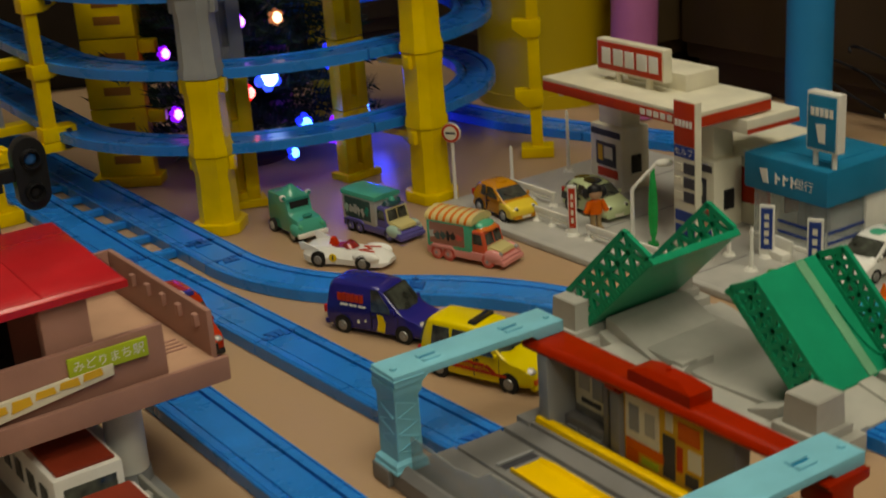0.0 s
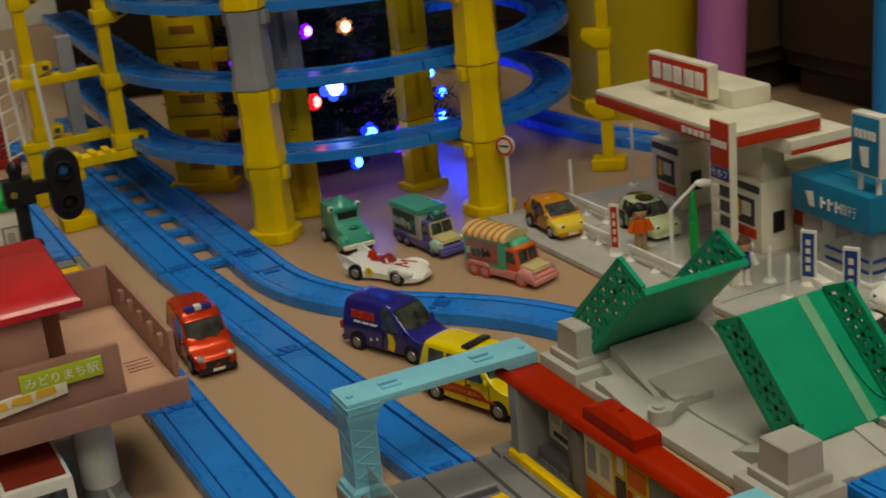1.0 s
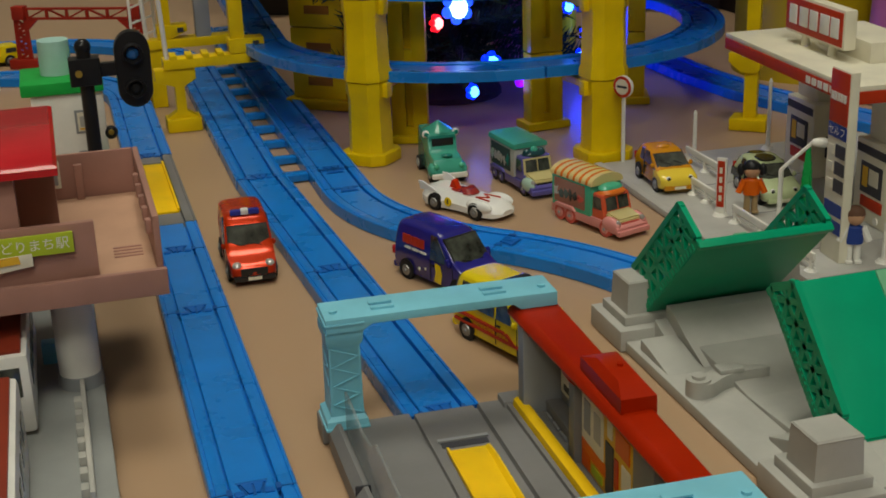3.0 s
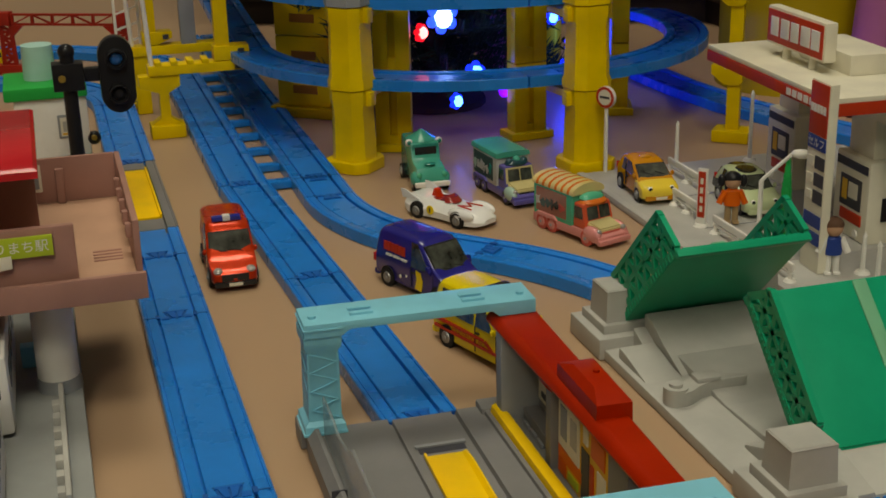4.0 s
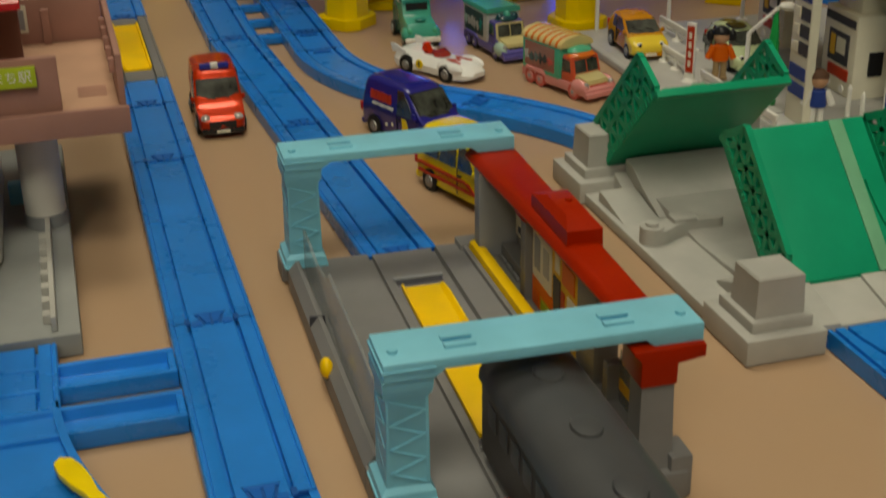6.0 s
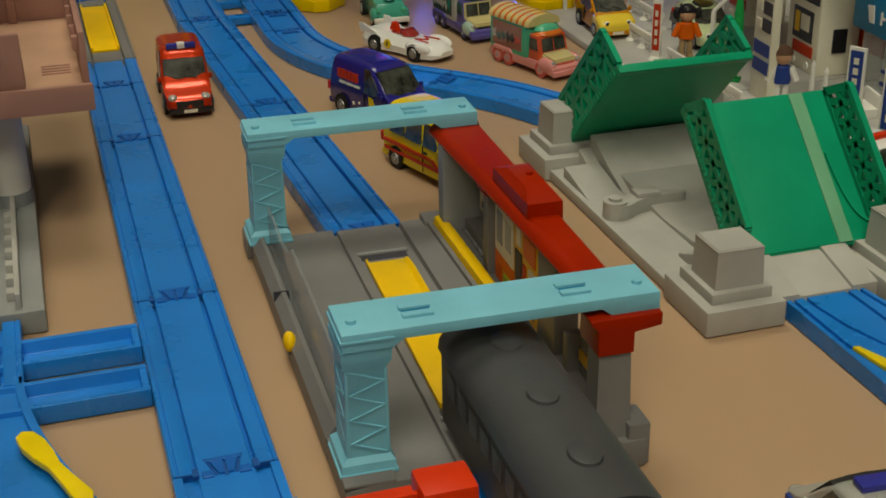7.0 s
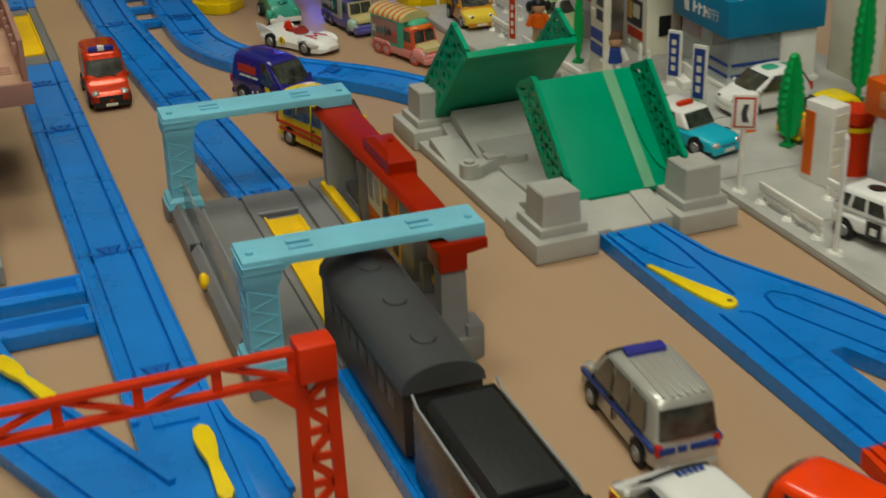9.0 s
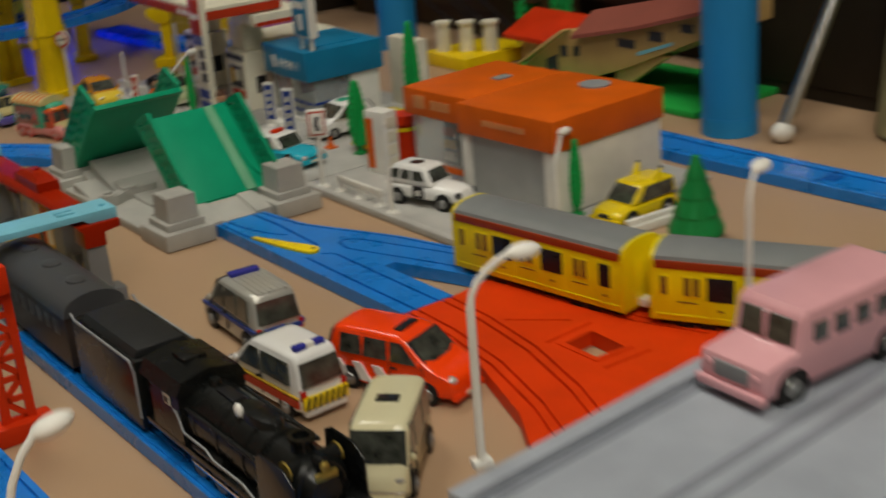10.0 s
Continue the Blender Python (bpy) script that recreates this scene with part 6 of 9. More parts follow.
# white and black car by the bank
th, patch = compact("white and black toy compact car with round lamps", pose(0.4565, 0.056, 0.004, 0, 0, 92), P_WHITE, P_WHITE, 0.062, 0.0285, 0.0290)
part("roof_top", ball(B(), (0, -0.010, 0.0286), 0.0100, 0.95, 1.2, 0.10, 16), P_MINT, th, "pale mint roof panel")

th, patch = compact("yellow and amber toy compact car beside the toy tree", pose(0.4625, -0.004, 0.004, 0, 0, 92), P_SUN, P_AMBER, 0.056)

# white round-nosed saloon
wc = thing("classic_car", "white round-nosed toy classic car with a black door patch", "toy car", pose(0.3945, -0.160, 0.004, 0, 0, -166), "toy cars")
def oring(y, w, z0, z1):
    return [(w * math.cos(t) * (1 if math.sin(t) < 0 else 0.98), y, (z0 + z1) / 2 + (z1 - z0) / 2 * (abs(math.sin(t)) ** 0.7) * (1 if math.sin(t) > 0 else -1)) for t in [i * math.pi / 10 for i in range(20)]]
part("body", loft(B(), [oring(0.0345, 0.005, 0.006, 0.011), oring(0.032, 0.0095, 0.004, 0.0150), oring(0.024, 0.0125, 0.0034, 0.0170), oring(0.010, 0.0142, 0.0032, 0.0178), oring(-0.02, 0.0145, 0.0032, 0.0178), oring(-0.031, 0.0130, 0.004, 0.0165), oring(-0.0345, 0.0085, 0.006, 0.013)]), P_WHITE, wc)
cb = Cabin(-0.033, 0.011, 0.0150, -0.027, 0.003, 0.0292, 0.0132, 0.0105)
part("cabin", cb.mesh(0.003), P_WHITE, wc)
part("windscreen", cb.pane("front", 0.12, 0.88, 0.25, 0.82), GLASS, wc)
for s in ("left", "right"):
    for a, b in ((0.06, 0.26), (0.32, 0.54), (0.60, 0.88)):
        part("side_window", cb.pane(s, a, b, 0.3, 0.78), GLASS, wc)
part("sunroof", ball(B(), (0, -0.012, 0.0290), 0.006, 0.9, 1.0, 0.12), P_BLACK, wc)
for s in (-1, 1):
    part("door_patch", box(B(), s * 0.0146 - 0.0003, s * 0.0146 + 0.0003, -0.006, 0.004, 0.0065, 0.0162, 0.0001), P_BLACK, wc, "black door patch with a pale bar")
    part("patch_bar", box(B(), s * 0.0150 - 0.0002, s * 0.0150 + 0.0002, -0.003, 0.001, 0.009, 0.013), WHITE, wc)
    part("headlight", ball(B(), (s * 0.0085, 0.0312, 0.0118), 0.0026, seg=10), P_BLACK, wc)
    for y in (-0.021, 0.0205):
        part("wheel_arch", cyl(B(), (s * 0.0122, y, 0.006), (s * 0.0143, y, 0.006), 0.0068, seg=18), ARCHES, wc)
        wheel(wc, s * 0.0118, y, 0.0056, s)
part("front_bumper", box(B(), -0.0085, 0.0085, 0.0305, 0.0345, 0.0030, 0.0050, 0.0008), P_RED, wc)

# yellow compact by the shop
th, cb = vehicle("yellow_car", "bright yellow toy compact car with two roof points", pose(0.4740, -0.2865, 0.0, 0, 0, 92), 0.060, 0.0285, 0.027, P_SUN, belt=0.54, nose=0.22, nose_z=0.46, wind=0.20, front_lamps=False, side_panes=((0.10, 0.86),))
for s in (-1, 1):
    part("roof_point", loft(B(), [[(s * 0.0085 + 0.0036 * math.cos(a), -0.010 + 0.0040 * math.sin(a), 0.0255) for a in [i * math.pi / 4 for i in range(8)]], [(s * 0.0105 + 0.0012 * math.cos(a), -0.0150 + 0.0012 * math.sin(a), 0.0345) for a in [i * math.pi / 4 for i in range(8)]]]), P_SUN, th)
    part("roof_point_tip", ball(B(), (s * 0.0105, -0.0150, 0.0346), 0.0013, seg=8), P_BLACK, th)
part("front_scoop", box(B(), -0.004, 0.004, 0.0285, 0.0308, 0.0075, 0.0105, 0.0005), P_BLACK, th)

# crane truck at the far back
ct = thing("crane_truck", "yellow toy crane truck with a red turntable", "toy truck", pose(-0.135, 1.02, 0, 0, 0, -70))
part("body", prism(B(), [(-0.032, 0.005), (0.036, 0.005), (0.037, 0.012), (0.034, 0.022), (0.014, 0.0225), (0.012, 0.0135), (-0.032, 0.0135)], -0.013, 0.013, "x", 0.0012), P_YEL, ct)
part("side_window", box(B(), -0.0134, 0.0134, 0.0185, 0.030, 0.0150, 0.0200, 0.0003), GLASS, ct)
part("turntable", box(B(), -0.009, 0.009, -0.020, 0.006, 0.0134, 0.024, 0.0015), RED, ct)
part("boom", box(B(), -0.0035, 0.0035, -0.034, 0.004, -0.0035, 0.0035, 0.0006, pose(0, -0.006, 0.032, -38)), P_YEL, ct)
part("boom_hook", bar(B(), (0, -0.036, 0.051), (0, -0.038, 0.040), 0.002), P_BLACK, ct)
for s in (-1, 1):
    for y in (-0.022, -0.010, 0.022):
        wheel(ct, s * 0.0108, y, 0.0062, s)
# pale car at the far left
th, cb = vehicle("pale_car", "pale toy car standing by the far track", pose(-0.150, 0.86, 0, 0, 0, -40), 0.066, 0.028, 0.026, P_WHITE, nose=0.24)

# ---- road plates of the toy town ----
fc = thing("forecourt_plate", "long grey plastic road plates of the toy town", "toy road")
for y0, y1, x0 in ((-0.272, -0.0435, 0.3525), (-0.0425, 0.1855, 0.3525), (0.1865, 0.412, 0.3290)):
    p = part("road_plate", box(B(), x0, 0.566, y0, y1, 0.0004, 0.0042, 0.0008), SLABGREY, fc)
    part("plate_kerb", box(B(), x0 + 0.0002, x0 + 0.0060, y0 + 0.001, y1 - 0.001, 0.0040, 0.0054, 0.0006), SLABGREY, p)
for y in (-0.12, 0.05, 0.14, 0.26, 0.33):
    part("plate_groove", box(B(), 0.362, 0.56, y, y + 0.001, 0.0041, 0.0044), GREY, fc)


def guard_rail(x, y0, y1, n=3):
    th = thing("guard_rail", "white plastic toy guard rail on round feet", "toy fence", pose(x, y0, 0.0042), "guard rails")
    L = y1 - y0
    part("rail", box(B(), -0.0011, 0.0011, 0, L, 0.0075, 0.0122, 0.0005), WHITE, th)
    part("rail", box(B(), -0.0008, 0.0008, 0, L, 0.0048, 0.0060, 0.0003), WHITE, th)
    for i in range(n):
        y = 0.003 + (L - 0.006) * i / (n - 1)
        f = part("foot", cyl(B(), (0, y, 0), (0, y, 0.0018), 0.0042, 0.0030, 14), WHITE, th)
        part("foot_post", cyl(B(), (0, y, 0.0015), (0, y, 0.0080), 0.0014, seg=8), WHITE, f)


guard_rail(0.364, -0.140, -0.080)
guard_rail(0.3635, 0.150, 0.252, 4)
guard_rail(0.3655, 0.272, 0.318)
guard_rail(0.398, 0.330, 0.392)
guard_rail(0.4025, -0.118, -0.092)


def post(x, y, h, label="slim white plastic post on a round foot", name="white_post"):
    th = thing(name, label, "toy post", pose(x, y, 0.0042), "white posts")
    part("foot", cyl(B(), (0, 0, -0.0002), (0, 0, 0.002), 0.0052, 0.0038, 16), WHITE, th)
    part("shaft", cyl(B(), (0, 0, 0.0015), (0, 0, h), 0.0017, 0.0014, 10), WHITE, th)
    part("cap", cyl(B(), (0, 0, h), (0, 0, h + 0.003), 0.0016, 0.0004, 10), WHITE, th)
    return th


post(0.4095, 0.402, 0.034)
post(0.4715, 0.398, 0.054)
post(0.360, -0.158, 0.066)
post(0.412, 0.150, 0.024)
post(0.4005, 0.118, 0.03)
sg = thing("road_sign", "round toy road sign on a white post", "toy sign", pose(0.352, 0.4085, 0, 0, 0, -60), "road signs")
part("foot", cyl(B(), (0, 0, 0.0003), (0, 0, 0.0025), 0.005, 0.0036, 14), WHITE, sg)
part("shaft", cyl(B(), (0, 0, 0.002), (0, 0, 0.062), 0.0016, seg=10), WHITE, sg)
d = part("disc", cyl(B(), (0, -0.0022, 0.064), (0, 0.0006, 0.064), 0.0085, seg=28), WHITE, sg)
part("disc_ring", loft(B(), [[(r * math.cos(a), y, 0.064 + r * math.sin(a)) for a in [i * math.pi / 12 for i in range(24)]] for r, y in ((0.0082, -0.0022), (0.0082, -0.0026))]), REDPRINT, d)
part("disc_face", cyl(B(), (0, -0.0029, 0.064), (0, -0.0026, 0.064), 0.0060, seg=24), PAPER, d)
part("disc_bar", box(B(), -0.0045, 0.0045, -0.0031, -0.0029, 0.0632, 0.0650), DARK_PRINT_RECESS, d)
rs = thing("crossing_sign", "red and white toy sign on a white post", "toy sign", pose(0.3605, -0.064, 0.0042, 0, 0, -30), "road signs")
part("foot", cyl(B(), (0, 0, -0.0002), (0, 0, 0.002), 0.0052, 0.0038, 16), WHITE, rs)
part("shaft", cyl(B(), (0, 0, 0.0015), (0, 0, 0.047), 0.0017, seg=10), WHITE, rs)
pn = part("panel", box(B(), -0.0075, 0.0075, -0.0022, 0.0010, 0.0400, 0.0615, 0.0008), WHITE, rs)
part("panel_print", box(B(), -0.0062, 0.0062, -0.0026, -0.0021, 0.0415, 0.0600, 0.0003), REDPRINT, pn)
part("panel_light", box(B(), -0.0050, 0.0050, -0.0029, -0.0025, 0.0425, 0.0588, 0.0002), WHITE, pn)
part("panel_mark", prism(B(), [(-0.0012, 0.0450), (0.0026, 0.0450), (0.0010, 0.0500), (0.0022, 0.0560), (-0.0008, 0.0560), (-0.0022, 0.0500)], -0.0031, -0.0028, "y"), DARK_PRINT_RECESS, pn)


def banner(x, y, turn, h, mat, label, wd=0.0055):
    th = thing("banner_stand", label, "toy sign", pose(x, y, 0.0042, 0, 0, turn), "banner stands")
    part("foot", cyl(B(), (0, 0, -0.0002), (0, 0, 0.002), 0.0056, 0.004, 16), WHITE, th)
    f = part("frame", box(B(), -wd, wd, -0.0012, 0.0012, 0.0015, h, 0.0005), WHITE, th)
    part("print", box(B(), -wd * 0.76, wd * 0.76, -0.0016, -0.0011, h * 0.16, h * 0.95), mat, f)
    for i in range(4):
        z = h * (0.26 + 0.16 * i)
        part("letter_bar", box(B(), -wd * 0.30, wd * 0.30, -0.0019, -0.0015, z, z + h * 0.10), PAPER, f)


banner(0.3615, 0.266, -50, 0.041, REDPRINT, "white banner stand with a red printed panel", 0.0034)
banner(0.428, 0.128, -60, 0.040, BLUEPRINT, "white banner stand with a blue printed panel")
banner(0.4165, 0.075, -60, 0.045, BLUEPRINT, "white banner stand with a blue printed panel")


def street_lamp(m, h, reach, name="street_lamp", foot=True, thin=0.0021, bent=False, small=1.0):
    th = thing(name, "white plastic toy street lamp with an oval head", "street lamp", m, "street lamps")
    if foot:
        part("foot", box(B(), -0.0065 * small, 0.0065 * small, -0.0045 * small, 0.0045 * small, -0.0002, 0.0028, 0.0008), WHITE, th)
    pts = [(0, 0, 0.002), (0, 0, h * 0.78)] + [(reach * (1 - math.cos(a)), 0, h * 0.78 + h * 0.22 * math.sin(a)) for a in [i * math.pi / 12 for i in range(1, 6)]]
    if bent:
        pts = [(0, 0, 0.002), (0, 0, h * 0.70), (reach * 0.12, 0, h * 0.745), (reach * 0.9, 0, h * 0.985), (reach, 0, h)]
    bm = B()
    rings = []
    for i, p in enumerate(pts):
        a, b = Vector(pts[max(i - 1, 0)]), Vector(pts[min(i + 1, len(pts) - 1)])
        d = (b - a).normalized()
        s1 = Vector((0, 1, 0))
        s2 = d.cross(s1).normalized()
        r = thin if i < 2 else thin * 0.78
        rings.append([Vector(p) + s1 * r * math.cos(t) + s2 * r * math.sin(t) for t in [k * math.pi / 5 for k in range(10)]])
    part("pole", loft(bm, rings), WHITE, th)
    e = pts[-1]
    part("lamp_head", ball(B(), (e[0] + 0.004, 0, e[2] - 0.0005), 0.0042 if thin > 0.0015 else 0.0035, 1.7, 1.0, 0.72), WHITE, th)
    return th


street_lamp(pose(0.3745, 0.212, 0.0042, 0, 0, -35), 0.066, 0.020, thin=0.0016, bent=True)
street_lamp(pose(0.4215, -0.2665, 0.0042, 0, 0, 25), 0.062, 0.012, thin=0.0016, bent=True)
tri = thing("leaf_tree", "thin flat green plastic tree beside the lamp", "toy tree", pose(0.389, 0.205, 0.0042, 0, 0, -40), "toy trees")
POPLAR = pmat("bright_green_plastic", (0.02, 0.36, 0.085), 0.42)


def flat_tree(th, h, w):
    pts = [(0, 0), (0.0014, 0), (0.0014, h * 0.10)]
    n = 22
    for i in range(n):
        u = (i + 0.5) / n
        env = math.sin(math.pi * min(u * 0.72 + 0.16, 1.0)) ** 0.9 * (1 - 0.35 * u)
        pts.append((w * env * (1.06 if i % 2 else 0.90), h * (0.11 + 0.88 * u)))
    pts += [(0.0004, h)]
    full = pts[1:] + [(-x, z) for x, z in reversed(pts[1:])]
    part("foliage", prism(B(), full, -0.0017, 0.0017, "y", 0.0003), POPLAR, th)
    f2 = part("foliage", prism(B(), full, -0.0015, 0.0015, "y", 0.0003), POPLAR, th)
    f2.matrix_basis = pose(0, 0, 0, 0, 0, 90)
    part("base", box(B(), -0.004, 0.004, -0.004, 0.004, -0.0002, 0.0022, 0.0006), LEAF, th)
flat_tree(tri, 0.062, 0.0042)
for x, y, h, w in ((0.4295, -0.013, 0.062, 0.0105), (0.524, 0.040, 0.088, 0.009), (0.4425, -0.2625, 0.055, 0.0052)):
    t = thing("leaf_tree", "flat cross-shaped green plastic toy tree", "toy tree", pose(x, y, 0.0042, 0, 0, 25), "toy trees")
    flat_tree(t, h, w)
for x, y in ((0.405, 0.085), (0.436, -0.055)):
    hd = thing("hedge", "low green plastic toy hedge", "toy hedge", pose(x, y, 0.0042, 0, 0, -58), "toy hedges")
    hb = B()
    rg = random.Random(int(x * 1000))
    for i in range(14):
        ball(hb, (-0.014 + i * 0.0022, rg.uniform(-0.001, 0.001), 0.0028 + rg.uniform(0, 0.0014)), 0.0034, seg=8)
    part("foliage", hb, LEAF, hd)

# ---- petrol station ----
ps = thing("petrol_station", "white and red toy petrol station with a flat canopy", "toy petrol station", pose(0.403, 0.3465, 0, 0, 0, -3))
part("canopy_slab", box(B(), 0.0015, 0.076, -0.178, -0.0015, 0.1000, 0.1110, 0.001), CREAM, ps)
part("canopy_rim", box(B(), 0.0, 0.0775, -0.1795, 0.0, 0.1085, 0.1120, 0.0008), CREAM, ps)
part("red_fascia", box(B(), -0.0004, 0.0012, -0.1790, -0.0006, 0.1008, 0.1086, 0.0003), REDPRINT, ps, "red canopy fascia")
part("red_fascia", box(B(), 0.0005, 0.0770, -0.1799, -0.1780, 0.1008, 0.1086, 0.0003), REDPRINT, ps, "red canopy fascia")
part("roof_block", box(B(), 0.040, 0.074, -0.128, -0.060, 0.1118, 0.1255, 0.0012), CREAM, ps)
for i in range(5):
    y = -0.122 - i * 0.0075
    part("letter_bar", box(B(), -0.0009, -0.0003, y - 0.0052, y, 0.1025, 0.1070), WHITE, ps, "white lettering bar")
part("office", box(B(), 0.078, 0.145, -0.190, -0.090, 0.0042, 0.060, 0.001), CREAM, ps)
part("office_roof", box(B(), 0.074, 0.150, -0.195, -0.085, 0.0600, 0.0662, 0.001), CREAM, ps)
part("office_panel", box(B(), 0.082, 0.140, -0.1912, -0.1899, 0.020, 0.054, 0.0003), pmat("maroon_print", (0.20, 0.03, 0.02), 0.4), ps, "maroon printed office panel")
part("office_window", box(B(), 0.0768, 0.0781, -0.180, -0.100, 0.022, 0.050, 0.0003), REDPRINT, ps)
part("lower_fascia", box(B(), 0.046, 0.100, -0.1865, -0.130, 0.0885, 0.0992, 0.0006), CREAM, ps)
part("lower_stripe", box(B(), 0.0462, 0.0998, -0.1870, -0.1864, 0.0888, 0.0922), REDPRINT, ps)
# roof sign
for y in (-0.062, -0.098):
    part("sign_peg", cyl(B(), (0.030, y, 0.111), (0.030, y, 0.120), 0.0032, 0.0026, 14), CREAM, ps)
sgn = part("roof_sign", box(B(), 0.0255, 0.0345, -0.1195, -0.0400, 0.1195, 0.1455, 0.0016), CREAM, ps, "white roof sign with a red face")
part("sign_face", box(B(), 0.0248, 0.0256, -0.1175, -0.0420, 0.1215, 0.1435, 0.0003), REDPRINT, sgn)
for i, w in enumerate((0.0105, 0.0115, 0.0105, 0.0120, 0.0105)):
    y = -0.0475 - i * 0.0140
    part("letter_bar", box(B(), 0.0242, 0.0249, y - w, y, 0.1262, 0.1392, 0.0004), WHITE, sgn, "white lettering block")


def pump(y, x=0.0565, w=0.042, top=0.060):
    p = part("pump", box(B(), x, x + 0.030, y - w / 2, y + w / 2, 0.0042, top, 0.0016), CREAM, ps, "cream fuel pump with red panel")
    part("pump_column", box(B(), x + 0.005, x + 0.026, y - w * 0.36, y + w * 0.36, top, 0.1002, 0.0014), CREAM, p)
    part("pump_band", box(B(), x - 0.0005, x + 0.001, y - w / 2 + 0.002, y + w / 2 - 0.002, top - 0.0090, top - 0.0035), DARK_PRINT_RECESS, p)
    part("pump_display", box(B(), x - 0.0005, x + 0.001, y - 0.013, y + 0.013, 0.0245, 0.0455, 0.0003), DARK_PRINT_RECESS, p)
    part("pump_screen", box(B(), x - 0.0009, x, y - 0.009, y + 0.002, 0.0315, 0.0420), PAPER, p)
    part("pump_screen", box(B(), x - 0.0009, x, y + 0.004, y + 0.010, 0.0290, 0.0425), YELPRINT, p)
    part("pump_red_panel", box(B(), x - 0.0008, x + 0.001, y - 0.015, y + 0.011, 0.0150, 0.0225, 0.0003), REDPRINT, p)
    for s in (-1, 1):
        part("pump_port", cyl(B(), (x - 0.001, y + s * 0.009, 0.0090), (x + 0.001, y + s * 0.009, 0.0090), 0.0026, seg=12), WHITE, p)
        part("nozzle", box(B(), x + 0.010, x + 0.020, y + s * (w / 2 + 0.001) - 0.0008, y + s * (w / 2 + 0.001) + 0.0008, 0.020, 0.036, 0.0006), BLACK, p)


pump(-0.0085, 0.058)
pump(-0.131, 0.046)
part("canopy_lamp", ball(B(), (0.010, -0.012, 0.0985), 0.0030, seg=10), WHITE, ps)
# price tower
pt2 = thing("price_tower", "tall white toy price sign with a red head", "toy sign", pose(0.3860, 0.1795, 0.0042, 0, 0, -3))
part("tower_panel", box(B(), 0.0, 0.006, -0.0225, 0.0005, 0.0, 0.1190, 0.0007), CREAM, pt2)
part("red_head", box(B(), -0.0006, 0.0006, -0.0215, -0.0005, 0.0860, 0.1180, 0.0003), REDPRINT, pt2, "red head panel")
for i in range(5):
    part("letter_bar", box(B(), -0.001, -0.0005, -0.0195 + i * 0.0037, -0.0168 + i * 0.0037, 0.1000, 0.1048), WHITE, pt2)
part("navy_panel", box(B(), -0.0006, 0.0006, -0.0215, -0.0005, 0.0770, 0.0855, 0.0002), BLUEPRINT, pt2)
words("self_lettering", "セルフ", 0.0066, WHITE, pt2, pose(-0.0008, -0.011, 0.0812, 90, 0, -90), "white lettering")
for i in range(3):
    z = 0.0655 - i * 0.0108
    part("price_window", box(B(), -0.0006, 0.0004, -0.0215, -0.0105, z, z + 0.0080), DARK_PRINT_RECESS, pt2)
    part("price_label", box(B(), -0.0006, 0.0004, -0.0085, -0.0015, z + 0.001, z + 0.0065), PAPER, pt2)
for z in (0.0285, 0.0175):
    part("price_window", box(B(), -0.0006, 0.0004, -0.0215, -0.0015, z, z + 0.0080), BLUEPRINT, pt2)

# ---- toy bank ----
bk = thing("toy_bank", "toy bank with clear walls and a teal-blue roof", "toy building", pose(0.450, 0.1705, 0, 0, 0, -2))
part("bank_floor", box(B(), 0.004, 0.080, -0.078, -0.002, 0.0042, 0.0075, 0.0008), WHITE, bk)
part("bank_roof", box(B(), 0.0, 0.080, -0.080, 0.0, 0.0445, 0.0715, 0.0016), BANKBLUE, bk, "teal-blue slab roof")
part("roof_recess", box(B(), 0.020, 0.066, -0.066, -0.018, 0.0714, 0.0722, 0.0003), BANKBLUE, bk)
part("emblem", prism(B(), [(-0.0250, 0.0520), (-0.0200, 0.0520), (-0.0165, 0.0620), (-0.0235, 0.0630)], -0.0008, -0.0002, "x"), WHITE, bk, "plain white emblem")
for i in range(3):
    y = -0.0310 - i * 0.0075
    part("letter_bar", box(B(), -0.0008, -0.0002, y - 0.0022, y - 0.0006, 0.0530, 0.0610), WHITE, bk, "white lettering bar")
    part("letter_bar", box(B(), -0.0008, -0.0002, y - 0.0052, y - 0.0022, 0.0565 + 0.0012 * (i % 2), 0.0582 + 0.0012 * (i % 2)), WHITE, bk, "white lettering bar")
words("bank_lettering", "銀行", 0.0088, WHITE, bk, pose(-0.0006, -0.0590, 0.0568, 90, 0, -90), "white lettering")
part("clear_wall", box(B(), 0.0055, 0.0068, -0.074, -0.006, 0.0072, 0.0446), CLEAR, bk, "clear plastic wall")
part("clear_wall", box(B(), 0.0070, 0.046, -0.0755, -0.0742, 0.0072, 0.0446), CLEAR, bk, "clear plastic wall")
part("white_wall", box(B(), 0.047, 0.076, -0.0765, -0.0735, 0.0072, 0.0446, 0.0005), WHITE, bk)
part("back_wall", box(B(), 0.0735, 0.076, -0.0733, -0.006, 0.0072, 0.0446, 0.0005), PIERGREY, bk)
part("side_wall", box(B(), 0.0070, 0.0733, -0.0055, -0.004, 0.0072, 0.0446, 0.0003), CLEAR, bk)
for z in (0.014, 0.022):
    part("wall_stripe", box(B(), 0.0050, 0.0054, -0.074, -0.030, z, z + 0.0022), BLUEPRINT, bk)
    part("wall_stripe", box(B(), 0.0072, 0.046, -0.0760, -0.0756, z, z + 0.0022), BLUEPRINT, bk)
for i in range(3):
    part("counter", box(B(), 0.040, 0.056, -0.066 + i * 0.020, -0.050 + i * 0.020, 0.0074, 0.030, 0.001), PIERGREY, bk)
